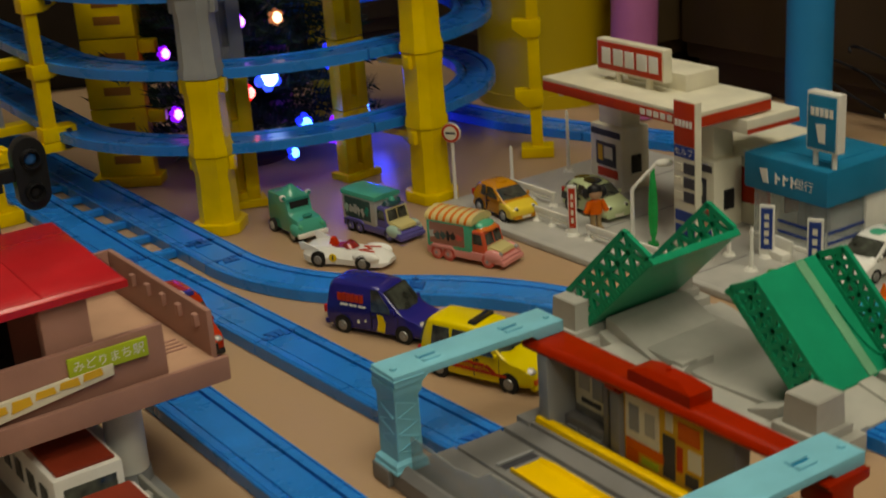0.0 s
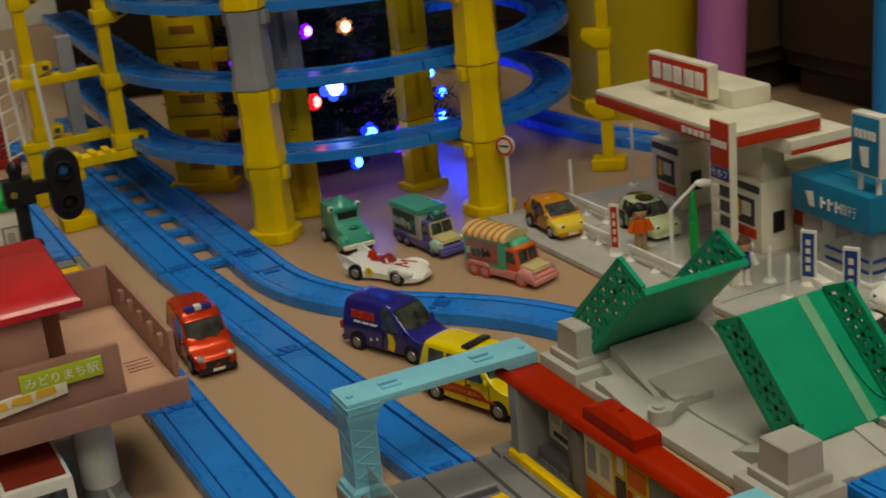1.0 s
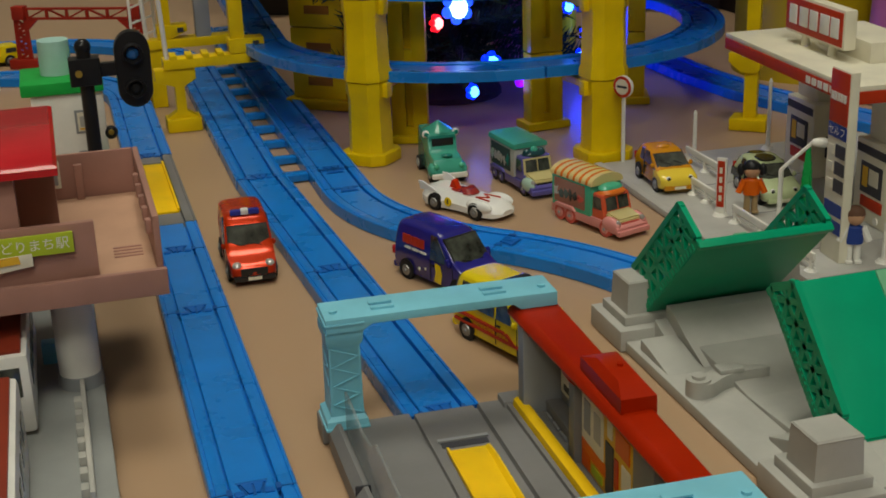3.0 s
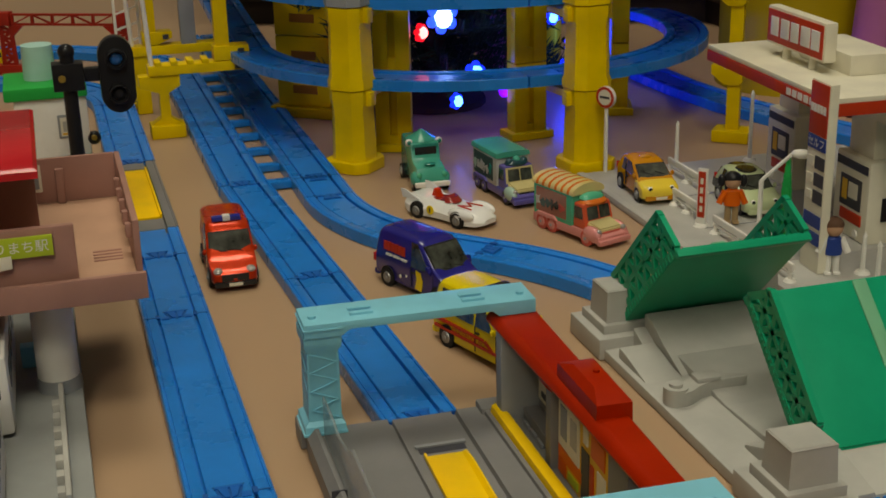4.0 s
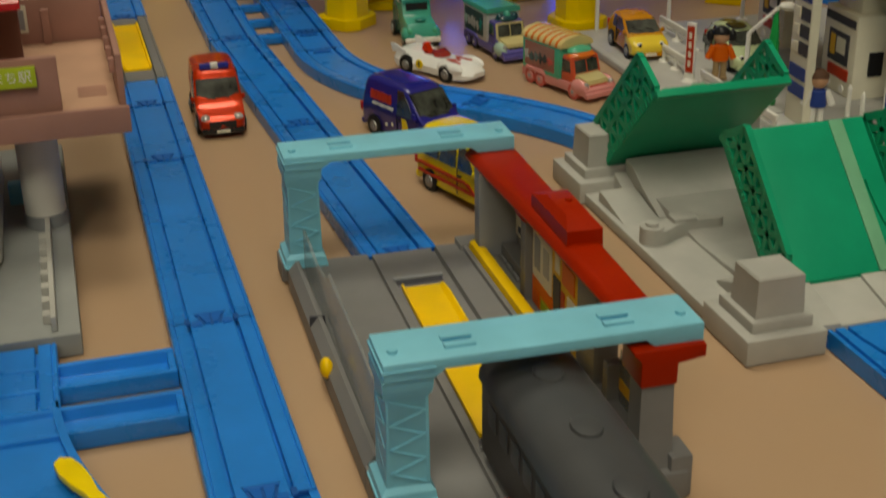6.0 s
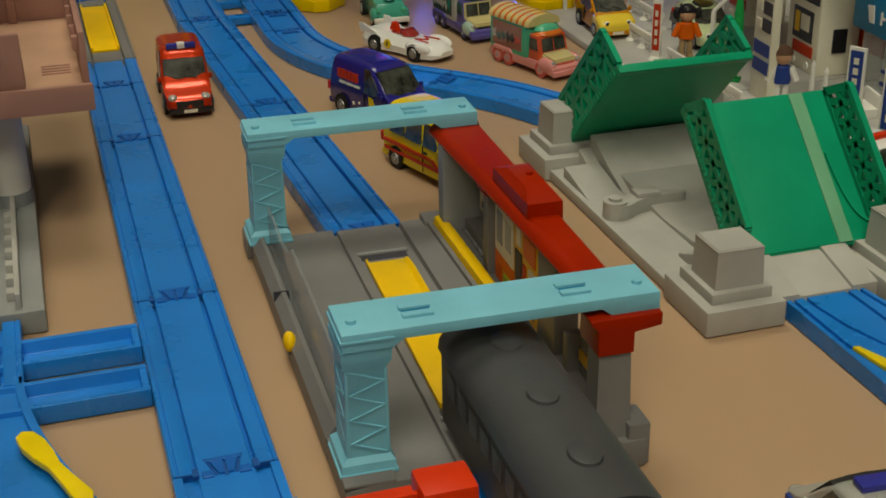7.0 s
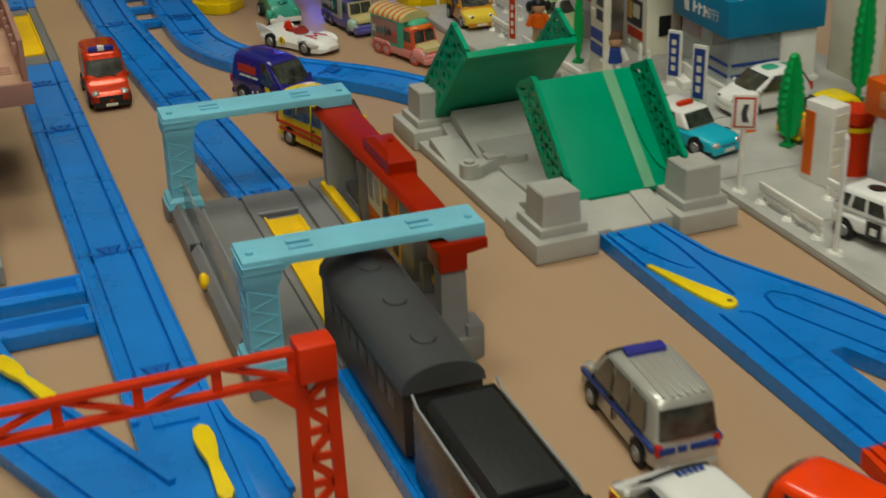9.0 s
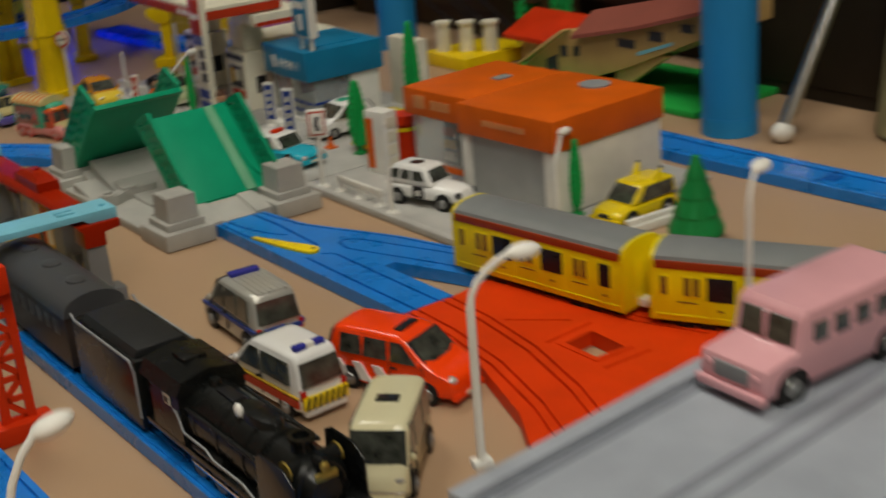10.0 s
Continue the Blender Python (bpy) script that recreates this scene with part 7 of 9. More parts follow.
bs = part("bank_sign", box(B(), 0.006, 0.0145, -0.0825, -0.0540, 0.0830, 0.1260, 0.0012), WHITE, bk, "white roof sign with a blue face")
part("sign_face", box(B(), 0.0052, 0.0061, -0.0808, -0.0557, 0.0850, 0.1240, 0.0003), BANKBLUE, bs)
for i in range(5):
    part("letter_bar", box(B(), 0.0047, 0.0053, -0.0785 + i * 0.0042, -0.0755 + i * 0.0042, 0.1090, 0.1150), WHITE, bs)
part("emblem", prism(B(), [(-0.0720, 0.0900), (-0.0665, 0.0900), (-0.0635, 0.1030), (-0.0720, 0.1040)], 0.0047, 0.0053, "x"), WHITE, bs, "plain white emblem")
for y in (-0.060, -0.077):
    part("sign_peg", cyl(B(), (0.010, y, 0.071), (0.010, y, 0.0835), 0.0020, seg=10), WHITE, bs)
cwall = thing("display_panel", "upright cream plastic panel behind the bank", "toy building", pose(0.545, 0.105, 0.0))
part("panel", box(B(), 0, 0.012, -0.045, 0.0, 0.0004, 0.068, 0.001), CREAM, cwall)

# ---- orange-roofed shop ----
sh = thing("toy_shop", "white toy shop with an orange box roof and grey shutter", "toy building", pose(0.4215, -0.1625, 0, 0, 0, 4))
part("shop_floor", box(B(), -0.004, 0.112, -0.096, 0.072, 0.0042, 0.0060, 0.0006), SLABGREY, sh)
ro = part("main_roof", box(B(), -0.003, 0.110, -0.098, -0.001, 0.0515, 0.0740, 0.0012), ORANGE, sh, "orange box roof")
part("wing_roof", box(B(), 0.008, 0.1075, -0.0004, 0.0730, 0.0530, 0.0738, 0.0012), ORANGE, sh, "orange box roof")
part("roof_disc", cyl(B(), (0.088, -0.052, 0.0738), (0.088, -0.052, 0.0752), 0.0115, seg=32), PIERGREY, ro, "grey round roof plate")
part("roof_vent", box(B(), 0.060, 0.074, 0.020, 0.029, 0.0736, 0.0752, 0.0006), PIERGREY, sh)
PALEOR = pmat("pale_orange_print", (0.72, 0.33, 0.16), 0.5)
for i in range(7):
    part("letter_bar", box(B(), -0.0036, -0.0029, -0.070 + i * 0.0062, -0.0655 + i * 0.0062, 0.0610, 0.0650), PALEOR, ro)
part("emblem", box(B(), 0.0073, 0.0081, 0.048, 0.060, 0.0590, 0.0690, 0.0004), PALEOR, sh, "plain pale emblem")
for i in range(3):
    part("letter_bar", box(B(), 0.0073, 0.0081, 0.020 + i * 0.0075, 0.0255 + i * 0.0075, 0.0600, 0.0670), PALEOR, sh)
SHUTTER = pmat("shutter_grey_plastic", (0.40, 0.41, 0.40), 0.5)
part("shutter", box(B(), 0.004, 0.006, -0.086, -0.008, 0.0058, 0.0516), SHUTTER, sh, "grey ribbed shutter")
for i in range(22):
    part("shutter_rib", box(B(), 0.0037, 0.0041, -0.086, -0.008, 0.0066 + i * 0.0020, 0.0084 + i * 0.0020), SHUTTER, sh)
part("corner_post", box(B(), -0.001, 0.0075, -0.0975, -0.0862, 0.0058, 0.0516, 0.0006), WHITE, sh)
part("corner_post", box(B(), -0.001, 0.0065, -0.0078, -0.0020, 0.0058, 0.0516, 0.0006), WHITE, sh)
part("side_wall", box(B(), 0.0077, 0.108, -0.0965, -0.0935, 0.0058, 0.0516, 0.0005), WHITE, sh)
part("back_wall", box(B(), 0.1055, 0.108, -0.0930, 0.0680, 0.0058, 0.0516, 0.0005), WHITE, sh)
part("glass_front", box(B(), 0.012, 0.0133, 0.002, 0.068, 0.0058, 0.0541), CLEAR, sh, "clear plastic shop front")
part("glass_side", box(B(), 0.0140, 0.105, 0.0675, 0.0688, 0.0058, 0.0541), CLEAR, sh)
for k in range(3):
    sf = part("shop_shelf", box(B(), 0.038, 0.052, 0.006 + k * 0.021, 0.022 + k * 0.021, 0.0058, 0.040, 0.0008), GREY, sh)
    for j in range(3):
        part("goods", box(B(), 0.0365, 0.0378, 0.008 + k * 0.021, 0.020 + k * 0.021, 0.010 + j * 0.010, 0.0165 + j * 0.010), (YELPRINT, REDPRINT, PAPER)[(j + k) % 3], sf)
part("wall_print", box(B(), 0.0108, 0.0118, 0.006, 0.052, 0.012, 0.0165), ORANGE, sh)
vm = thing("price_tower", "white toy roadside board with an orange edge", "toy sign", pose(0.406, -0.060, 0.0042, 0, 0, 10))
part("tower_panel", box(B(), 0.0, 0.014, -0.022, 0.0, 0.0, 0.0500, 0.0008), WHITE, vm)
part("orange_face", box(B(), -0.0005, 0.0003, -0.0085, -0.001, 0.004, 0.044), ORANGE, vm)
for k in range(4):
    part("board_window", box(B(), 0.002, 0.0125, -0.0226, -0.0219, 0.005 + k * 0.0108, 0.0128 + k * 0.0108), PAPER, vm)
wbx = thing("white_bench", "small white plastic toy bench beside the banner", "toy bench", pose(0.4310, 0.1205, 0.0042, 0, 0, -10))
part("bench_back", box(B(), 0.004, 0.0062, -0.010, 0.010, -0.0002, 0.0145, 0.0006), WHITE, wbx)
part("bench_seat", box(B(), -0.004, 0.0042, -0.010, 0.010, -0.0002, 0.0060, 0.0006), WHITE, wbx)
pbx = thing("post_box", "red plastic toy post box with a yellow band", "toy post box", pose(0.4395, -0.066, 0.0042))
part("box_body", cyl(B(), (0, 0, -0.0002), (0, 0, 0.034), 0.0095, seg=24), RED, pbx)
part("box_head", cyl(B(), (0, 0, 0.034), (0, 0, 0.041), 0.0118, 0.0112, 24), RED, pbx)
part("box_band", cyl(B(), (0, 0, 0.0285), (0, 0, 0.0315), 0.0104, seg=24), LEVER, pbx)
part("box_slot", box(B(), -0.0120, -0.0100, -0.005, 0.005, 0.0355, 0.0385), DARK_PRINT_RECESS, pbx)
cone = thing("traffic_cone", "tiny orange toy traffic cone", "toy cone", pose(0.4225, 0.022, 0.0042))
part("cone", cyl(B(), (0, 0, 0.0015), (0, 0, 0.010), 0.0032, 0.0007, 14), ORANGE, cone)
part("cone_base", box(B(), -0.0042, 0.0042, -0.0042, 0.0042, -0.0002, 0.0017, 0.0004), ORANGE, cone)
ft = thing("fir_tree", "dark green plastic cone-shaped toy fir", "toy tree", pose(0.4725, -0.3445, 0), "toy trees")
rg = random.Random(3)
rings = []
for z, r in ((0.0030, 0.0150), (0.0042, 0.0180), (0.0075, 0.0185), (0.0150, 0.0150), (0.0170, 0.0148), (0.0182, 0.0152), (0.0270, 0.0112), (0.0290, 0.0111), (0.0302, 0.0114), (0.0400, 0.0070), (0.0415, 0.0070), (0.0425, 0.0071), (0.0530, 0.0030), (0.0555, 0.0024), (0.0563, 0.0010)):
    k = z * 900
    rings.append([(r * (1 + 0.025 * math.sin(9 * a + k)) * math.cos(a), r * (1 + 0.025 * math.sin(9 * a + k)) * math.sin(a), z + 0.0004 * math.sin(5 * a + k)) for a in [i * math.pi / 18 for i in range(36)]])
part("foliage", loft(B(), rings), LEAF, ft)
part("trunk", cyl(B(), (0, 0, 0.0003), (0, 0, 0.0045), 0.0080, 0.0075, 16), WHITE, ft)
wp = thing("low_wall", "low white plastic wall piece beside the toy fir", "toy fence", pose(0.4445, -0.3090, 0, 0, 0, -4))
part("wall_piece", box(B(), 0.0, 0.048, -0.0030, 0.0030, 0.0004, 0.0062, 0.0006), WHITE, wp)
part("wall_step", box(B(), 0.0006, 0.0474, -0.0006, 0.0030, 0.0060, 0.0100, 0.0006), WHITE, wp)


def doll(m, h, tunic, legs, hair, label, sleeve=0, tails=False):
    """A small figure turned as one plain outline, in one mesh with four coloured zones."""
    bm = B()
    zones = []
    def add(fn, slot):
        old = set(bm.faces)
        fn()
        for f in bm.faces:
            if f not in old:
                f.material_index = slot
    for s in (-1, 1):
        add(lambda: cyl(bm, (s * h * 0.07, 0, 0), (s * h * 0.065, 0, h * 0.36), h * 0.062, h * 0.058, 10), 1)
        add(lambda: box(bm, s * h * 0.075 - h * 0.06, s * h * 0.075 + h * 0.06, -h * 0.12, h * 0.05, 0, h * 0.055, h * 0.015), 1)
        add(lambda: cyl(bm, (s * h * 0.13, 0, h * 0.62), (s * h * 0.24, -h * 0.03, h * 0.38), h * 0.062, h * 0.060, 8), sleeve)
    add(lambda: loft(bm, [[(h * a * math.cos(t), h * b * math.sin(t), h * z) for t in [i * math.pi / 6 for i in range(12)]] for a, b, z in ((0.15, 0.10, 0.34), (0.16, 0.10, 0.42), (0.14, 0.09, 0.52), (0.15, 0.09, 0.62), (0.06, 0.05, 0.67))]), 0)
    add(lambda: ball(bm, (0, 0, h * 0.80), h * 0.15, 1, 0.95, 0.98, 14), 2)
    add(lambda: ball(bm, (0, h * 0.03, h * 0.85), h * 0.165, 1.02, 1, 0.82, 14), 3)
    if tails:
        for s in (-1, 1):
            add(lambda: ball(bm, (s * h * 0.20, h * 0.04, h * 0.80), h * 0.085, 0.9, 0.9, 1.45, 12), 3)
    ob = part("toy_figure", bm, tunic, None, label)
    for mm in (legs, pmat("doll_face", (0.62, 0.40, 0.28), 0.5), hair):
        ob.data.materials.append(mm)
    ob.matrix_basis = m
    return tagged(ob, label, "toy figure", "toy figures")


doll(pose(0.382, 0.262, 0.0055, 0, 0, -20), 0.037, ORANGE, pmat("khaki_cloth", (0.35, 0.24, 0.12), 0.7), BLACK, "small plastic toy figure in an orange jacket", tails=True)
doll(pose(0.3945, 0.157, 0.0042, 0, 0, -20), 0.037, BLUEPRINT, WHITE, pmat("brown_hair", (0.12, 0.06, 0.035), 0.6), "small plastic toy figure in a navy apron", sleeve=1)

# ---- the black steam train ----
TX, TY, TROT = 0.0930, -0.500, 0.7
IRON = pmat("satin_black_plastic", (0.005, 0.0058, 0.0056), 0.25, bump=0.12, grime=0.012, spec=0.36)
ROOFGREY = pmat("dark_grey_roof", (0.062, 0.064, 0.068), 0.34)
COAL = pmat("coal_black_plastic", (0.018, 0.019, 0.020), 0.4, bump=0.2)
WAGON = pmat("dark_brown_plastic", (0.035, 0.026, 0.022), 0.35)
GOLD = pmat("gold_print", (0.45, 0.33, 0.10), 0.35, metal=0.6)


def tm(dy):
    return pose(TX + dy * math.sin(radians(TROT)), TY + dy, 0.0065, 0, 0, -TROT)


lo = thing("steam_locomotive", "black plastic toy steam locomotive standing on blue track", "toy train", tm(0), "train cars")
part("running_board", box(B(), -0.0175, 0.0175, 0.002, 0.120, 0.0125, 0.0160, 0.0008), IRON, lo)
part("frame", box(B(), -0.0125, 0.0125, 0.004, 0.118, 0.0045, 0.0126, 0.0008), IRON, lo)
boiler = B()
bl_rings = []
for y, r, zc in ((0.0065, 0.0118, 0.0275), (0.008, 0.0138, 0.0275), (0.030, 0.0138, 0.0275), (0.0302, 0.0146, 0.0277), (0.086, 0.0152, 0.0280)):
    bl_rings.append([(r * math.cos(t), y, zc + r * math.sin(t)) for t in [i * math.pi / 14 for i in range(28)]])
part("boiler", loft(boiler, bl_rings), IRON, lo)
part("smokebox_door", cyl(B(), (0, 0.0066, 0.0275), (0, 0.0030, 0.0275), 0.0108, 0.0070, 24), IRON, lo)
part("buffer_beam", prism(B(), [(-0.0185, 0.0025), (0.0185, 0.0025), (0.0185, 0.0190), (0.0150, 0.0215), (-0.0150, 0.0215), (-0.0185, 0.0190)], -0.001, 0.003, "y", 0.0006), IRON, lo)
part("cow_catcher", prism(B(), [(-0.002, 0.0005), (0.008, 0.0005), (0.008, 0.0045), (-0.001, 0.0060)], -0.0165, 0.0165, "x", 0.0005), IRON, lo)
part("number_plate", box(B(), -0.0052, 0.0052, 0.0022, 0.0032, 0.0340, 0.0372, 0.0003), GOLD, lo, "small gold number plate bar")
part("headlamp", cyl(B(), (0, 0.0030, 0.0395), (0, 0.0085, 0.0395), 0.0030, seg=16), IRON, lo)
part("lamp_glass", ball(B(), (0, 0.0030, 0.0395), 0.0023, 1, 0.4, 1, 12), GOLD, lo, "small warm lamp glass")
part("chimney", loft(B(), [[(r * math.cos(t), 0.0175 + r * math.sin(t), z) for t in [i * math.pi / 9 for i in range(18)]] for r, z in ((0.0056, 0.0390), (0.0044, 0.0415), (0.0044, 0.0445), (0.0056, 0.0455), (0.0056, 0.0470), (0.0036, 0.0470), (0.0034, 0.0440))]), IRON, lo)
dome = loft(B(), [[(0.0066 * k * math.cos(t), 0.046 + 0.0135 * k2 * math.sin(t), z) for t in [i * math.pi / 10 for i in range(20)]] for k, k2, z in ((1.05, 1.05, 0.0370), (1.0, 1.0, 0.0432), (0.86, 0.92, 0.0450), (0.4, 0.6, 0.0458))])
part("steam_dome", dome, IRON, lo)
part("whistle", ball(B(), (-0.0060, 0.0535, 0.0440), 0.0027, 0.75, 1.0, 1.35, 10), WHITE, lo, "white knob on the boiler")
part("switch_slot", box(B(), -0.0032, 0.0032, 0.0625, 0.0760, 0.0422, 0.0440, 0.0006), BLACK, lo)
part("feedwater_heater", cyl(B(), (-0.0125, 0.0120, 0.0375), (0.0125, 0.0120, 0.0375), 0.0034, seg=14), IRON, lo)
for s in (-1, 1):
    part("heater_cap", cyl(B(), (s * 0.0119, 0.0120, 0.0375), (s * 0.0129, 0.0120, 0.0375), 0.0039, seg=16), GOLD, lo, "thin brass end ring")
    part("sand_pipe", cyl(B(), (s * 0.0066, 0.040, 0.0420), (s * 0.0133, 0.043, 0.0300), 0.0008, seg=8), IRON, lo)
    part("sand_pipe", cyl(B(), (s * 0.0066, 0.052, 0.0420), (s * 0.0133, 0.049, 0.0300), 0.0008, seg=8), IRON, lo)
    part("air_tank", cyl(B(), (s * 0.0150, 0.056, 0.0190), (s * 0.0150, 0.078, 0.0190), 0.0026, seg=14), IRON, lo)
part("safety_valve", cyl(B(), (0, 0.0815, 0.0405), (0, 0.0815, 0.0460), 0.0030, 0.0024, 14), IRON, lo)
for y in (0.030, 0.040, 0.060, 0.078):
    part("boiler_band", loft(B(), [[((0.01510 + dr) * math.cos(t), y + dy, 0.0279 + (0.01510 + dr) * math.sin(t)) for t in [i * math.pi / 14 for i in range(28)]] for dr, dy in ((0, 0), (0.0004, 0.0002), (0.0004, 0.0012), (0, 0.0014))]), IRON, lo)
for s in (-1, 1):
    df = part("smoke_deflector", prism(B(), [(0.0005, 0.0165), (0.0270, 0.0165), (0.0255, 0.0400), (0.0215, 0.0425), (0.0060, 0.0425), (0.0005, 0.0380)], s * 0.0168 - 0.0006, s * 0.0168 + 0.0006, "x", 0.0003), IRON, lo, "black smoke deflector plate")
    part("deflector_edge", box(B(), s * 0.0168 - 0.0008, s * 0.0168 + 0.0008, 0.0005, 0.0270, 0.0160, 0.0172), IRON, df)
    part("side_pipe", cyl(B(), (s * 0.0146, 0.028, 0.0345), (s * 0.0146, 0.084, 0.0350), 0.0012, seg=8), IRON, lo)
    rail = B()
    pts = [(s * 0.0178, 0.006, 0.0175), (s * 0.0178, 0.030, 0.0175), (s * 0.0178, 0.038, 0.0205), (s * 0.0178, 0.060, 0.0205), (s * 0.0178, 0.066, 0.0235), (s * 0.0178, 0.084, 0.0235), (s * 0.0178, 0.0885, 0.0320), (s * 0.0178, 0.0905, 0.0325)]
    for a, b in zip(pts, pts[1:]):
        bar(rail, a, b, 0.0009)
    part("edge_line", rail, PIERGREY, lo, "pale grey edge line")
    part("cylinder", cyl(B(), (s * 0.0150, 0.010, 0.0090), (s * 0.0150, 0.026, 0.0090), 0.0052, seg=16), IRON, lo)
    for y in (0.045, 0.0620, 0.0790):
        w = part("driving_wheel", cyl(B(), (s * 0.0128, y, 0.0092), (s * 0.0150, y, 0.0092), 0.0092, seg=24), IRON, lo)
        part("wheel_tread", cyl(B(), (s * 0.0150, y, 0.0092), (s * 0.0154, y, 0.0092), 0.0070, 0.0066, 20), GREY, w)
    part("coupling_rod", box(B(), s * 0.0162 - 0.0005, s * 0.0162 + 0.0005, 0.016, 0.082, 0.0080, 0.0100, 0.0002), CHROME, lo, "silver coupling rod")
    part("cab_mark", box(B(), s * 0.0176 - 0.0003, s * 0.0176 + 0.0003, 0.0935, 0.0985, 0.0330, 0.0380, 0.0001), PAPER, lo, "small pale cab plate bar")
    part("cab_mark_centre", box(B(), s * 0.0180 - 0.0002, s * 0.0180 + 0.0002, 0.0945, 0.0975, 0.0340, 0.0370), BLACK, lo)
cabr = [[(-0.0172, y, 0.0160), (0.0172, y, 0.0160), (0.0172, y, 0.0400), (0.0135, y, 0.0455), (0.0, y, 0.0485), (-0.0135, y, 0.0455), (-0.0172, y, 0.0400)] for y in (0.086, 0.112)]
part("cab", loft(B(), cabr), IRON, lo)
part("cab_roof", loft(B(), [[(-0.0185, y, 0.0400), (0.0185, y, 0.0400), (0.0148, y, 0.0468), (0.0, y, 0.0500), (-0.0148, y, 0.0468)] for y in (0.0855, 0.1185)]), IRON, lo)
part("cab_mark", box(B(), -0.006, -0.002, 0.086, 0.0875, 0.048, 0.0486), GOLD, lo)
part("cab_hatch", box(B(), -0.0060, 0.0060, 0.097, 0.108, 0.0488, 0.0510, 0.0008), IRON, lo)


def lengthen(ob, k):
    """Draws a vehicle out along its length; round wheels only move."""
    for p in ob.children:
        ys = [v.co.y for v in p.data.vertices]
        c = (min(ys) + max(ys)) / 2
        for q in [p] + list(p.children):
            for v in q.data.vertices:
                v.co.y = v.co.y + c * (k - 1) if "wheel" in p.name else v.co.y * k


lengthen(lo, 1.20)

te = thing("coal_tender", "black plastic toy coal tender with pale edge lines", "toy train", tm(0.151), "train cars")
part("tender_body", prism(B(), [(-0.0175, 0.0050), (0.0175, 0.0050), (0.0175, 0.0400), (0.0165, 0.0415), (-0.0165, 0.0415), (-0.0175, 0.0400)], 0.0, 0.067, "y", 0.0006), IRON, te)
part("coal_cover", prism(B(), [(-0.0150, 0.0414), (0.0150, 0.0414), (0.0125, 0.0452), (-0.0125, 0.0452)], 0.004, 0.060, "y", 0.0005), COAL, te, "dark grey coal cover")
for s in (-1, 1):
    ln = B()
    pts = [(s * 0.0176, 0.0, 0.012), (s * 0.0176, 0.0005, 0.037), (s * 0.0176, 0.004, 0.0412), (s * 0.0176, 0.062, 0.0412), (s * 0.0176, 0.0665, 0.0440)]
    for a, b in zip(pts, pts[1:]):
        bar(ln, a, b, 0.0010)
    part("edge_line", ln, PIERGREY, te, "pale grey edge line")
    for y in (0.012, 0.030, 0.052):
        part("wheel", cyl(B(), (s * 0.0120, y, 0.0062), (s * 0.0152, y, 0.0062), 0.0060, seg=18), IRON, te)
part("coupling", box(B(), -0.003, 0.003, -0.006, 0.0, 0.006, 0.009, 0.0005), BLACK, te)

lengthen(te, 1.17)

pc = thing("passenger_coach", "dark brown toy passenger coach with a grey arched roof", "toy train", tm(0.242), "train cars")
part("coach_body", box(B(), -0.0172, 0.0172, 0.0, 0.116, 0.0070, 0.0370, 0.0008), WAGON, pc)
rr = [[(0.0180 * math.cos(t), y, 0.0365 + 0.0115 * math.sin(t) ** 0.8) for t in [math.pi * k / 12 for k in range(13)]] for y in (-0.0012, 0.1172)]
part("coach_roof", loft(B(), rr), ROOFGREY, pc, "grey arched roof")
for y in (0.022, 0.058, 0.094):
    part("roof_vent", loft(B(), [[(0.0055 * k * math.cos(t), y + 0.0075 * k * math.sin(t), z) for t in [i * math.pi / 8 for i in range(16)]] for k, z in ((1, 0.0470), (0.9, 0.0488), (0.6, 0.0492))]), ROOFGREY, pc)
for s in (-1, 1):
    for i in range(8):
        y = 0.010 + i * 0.0126
        part("side_window", box(B(), s * 0.0172 - 0.0004, s * 0.0172 + 0.0004, y, y + 0.0085, 0.0235, 0.0325, 0.0002), ROOFGREY, pc)
    for y in (0.016, 0.028, 0.088, 0.100):
        part("wheel", cyl(B(), (s * 0.0120, y, 0.0060), (s * 0.0150, y, 0.0060), 0.0060, seg=18), IRON, pc)
part("end_door", box(B(), -0.0050, 0.0050, -0.0006, 0.0004, 0.0090, 0.0340, 0.0003), BLACK, pc)
part("coupling", box(B(), -0.003, 0.003, -0.010, 0.0, 0.006, 0.009, 0.0005), BLACK, pc)

# ---- the yellow underground train ----
TYEL = pmat("train_yellow_plastic", (0.80, 0.65, 0.004), 0.36)
TRED = pmat("train_rust_band", (0.32, 0.050, 0.014), 0.4)
TPANE = pmat("train_brown_pane", (0.16, 0.085, 0.02), 0.3)
TGREY = pmat("train_grey_roof", (0.20, 0.21, 0.21), 0.45)


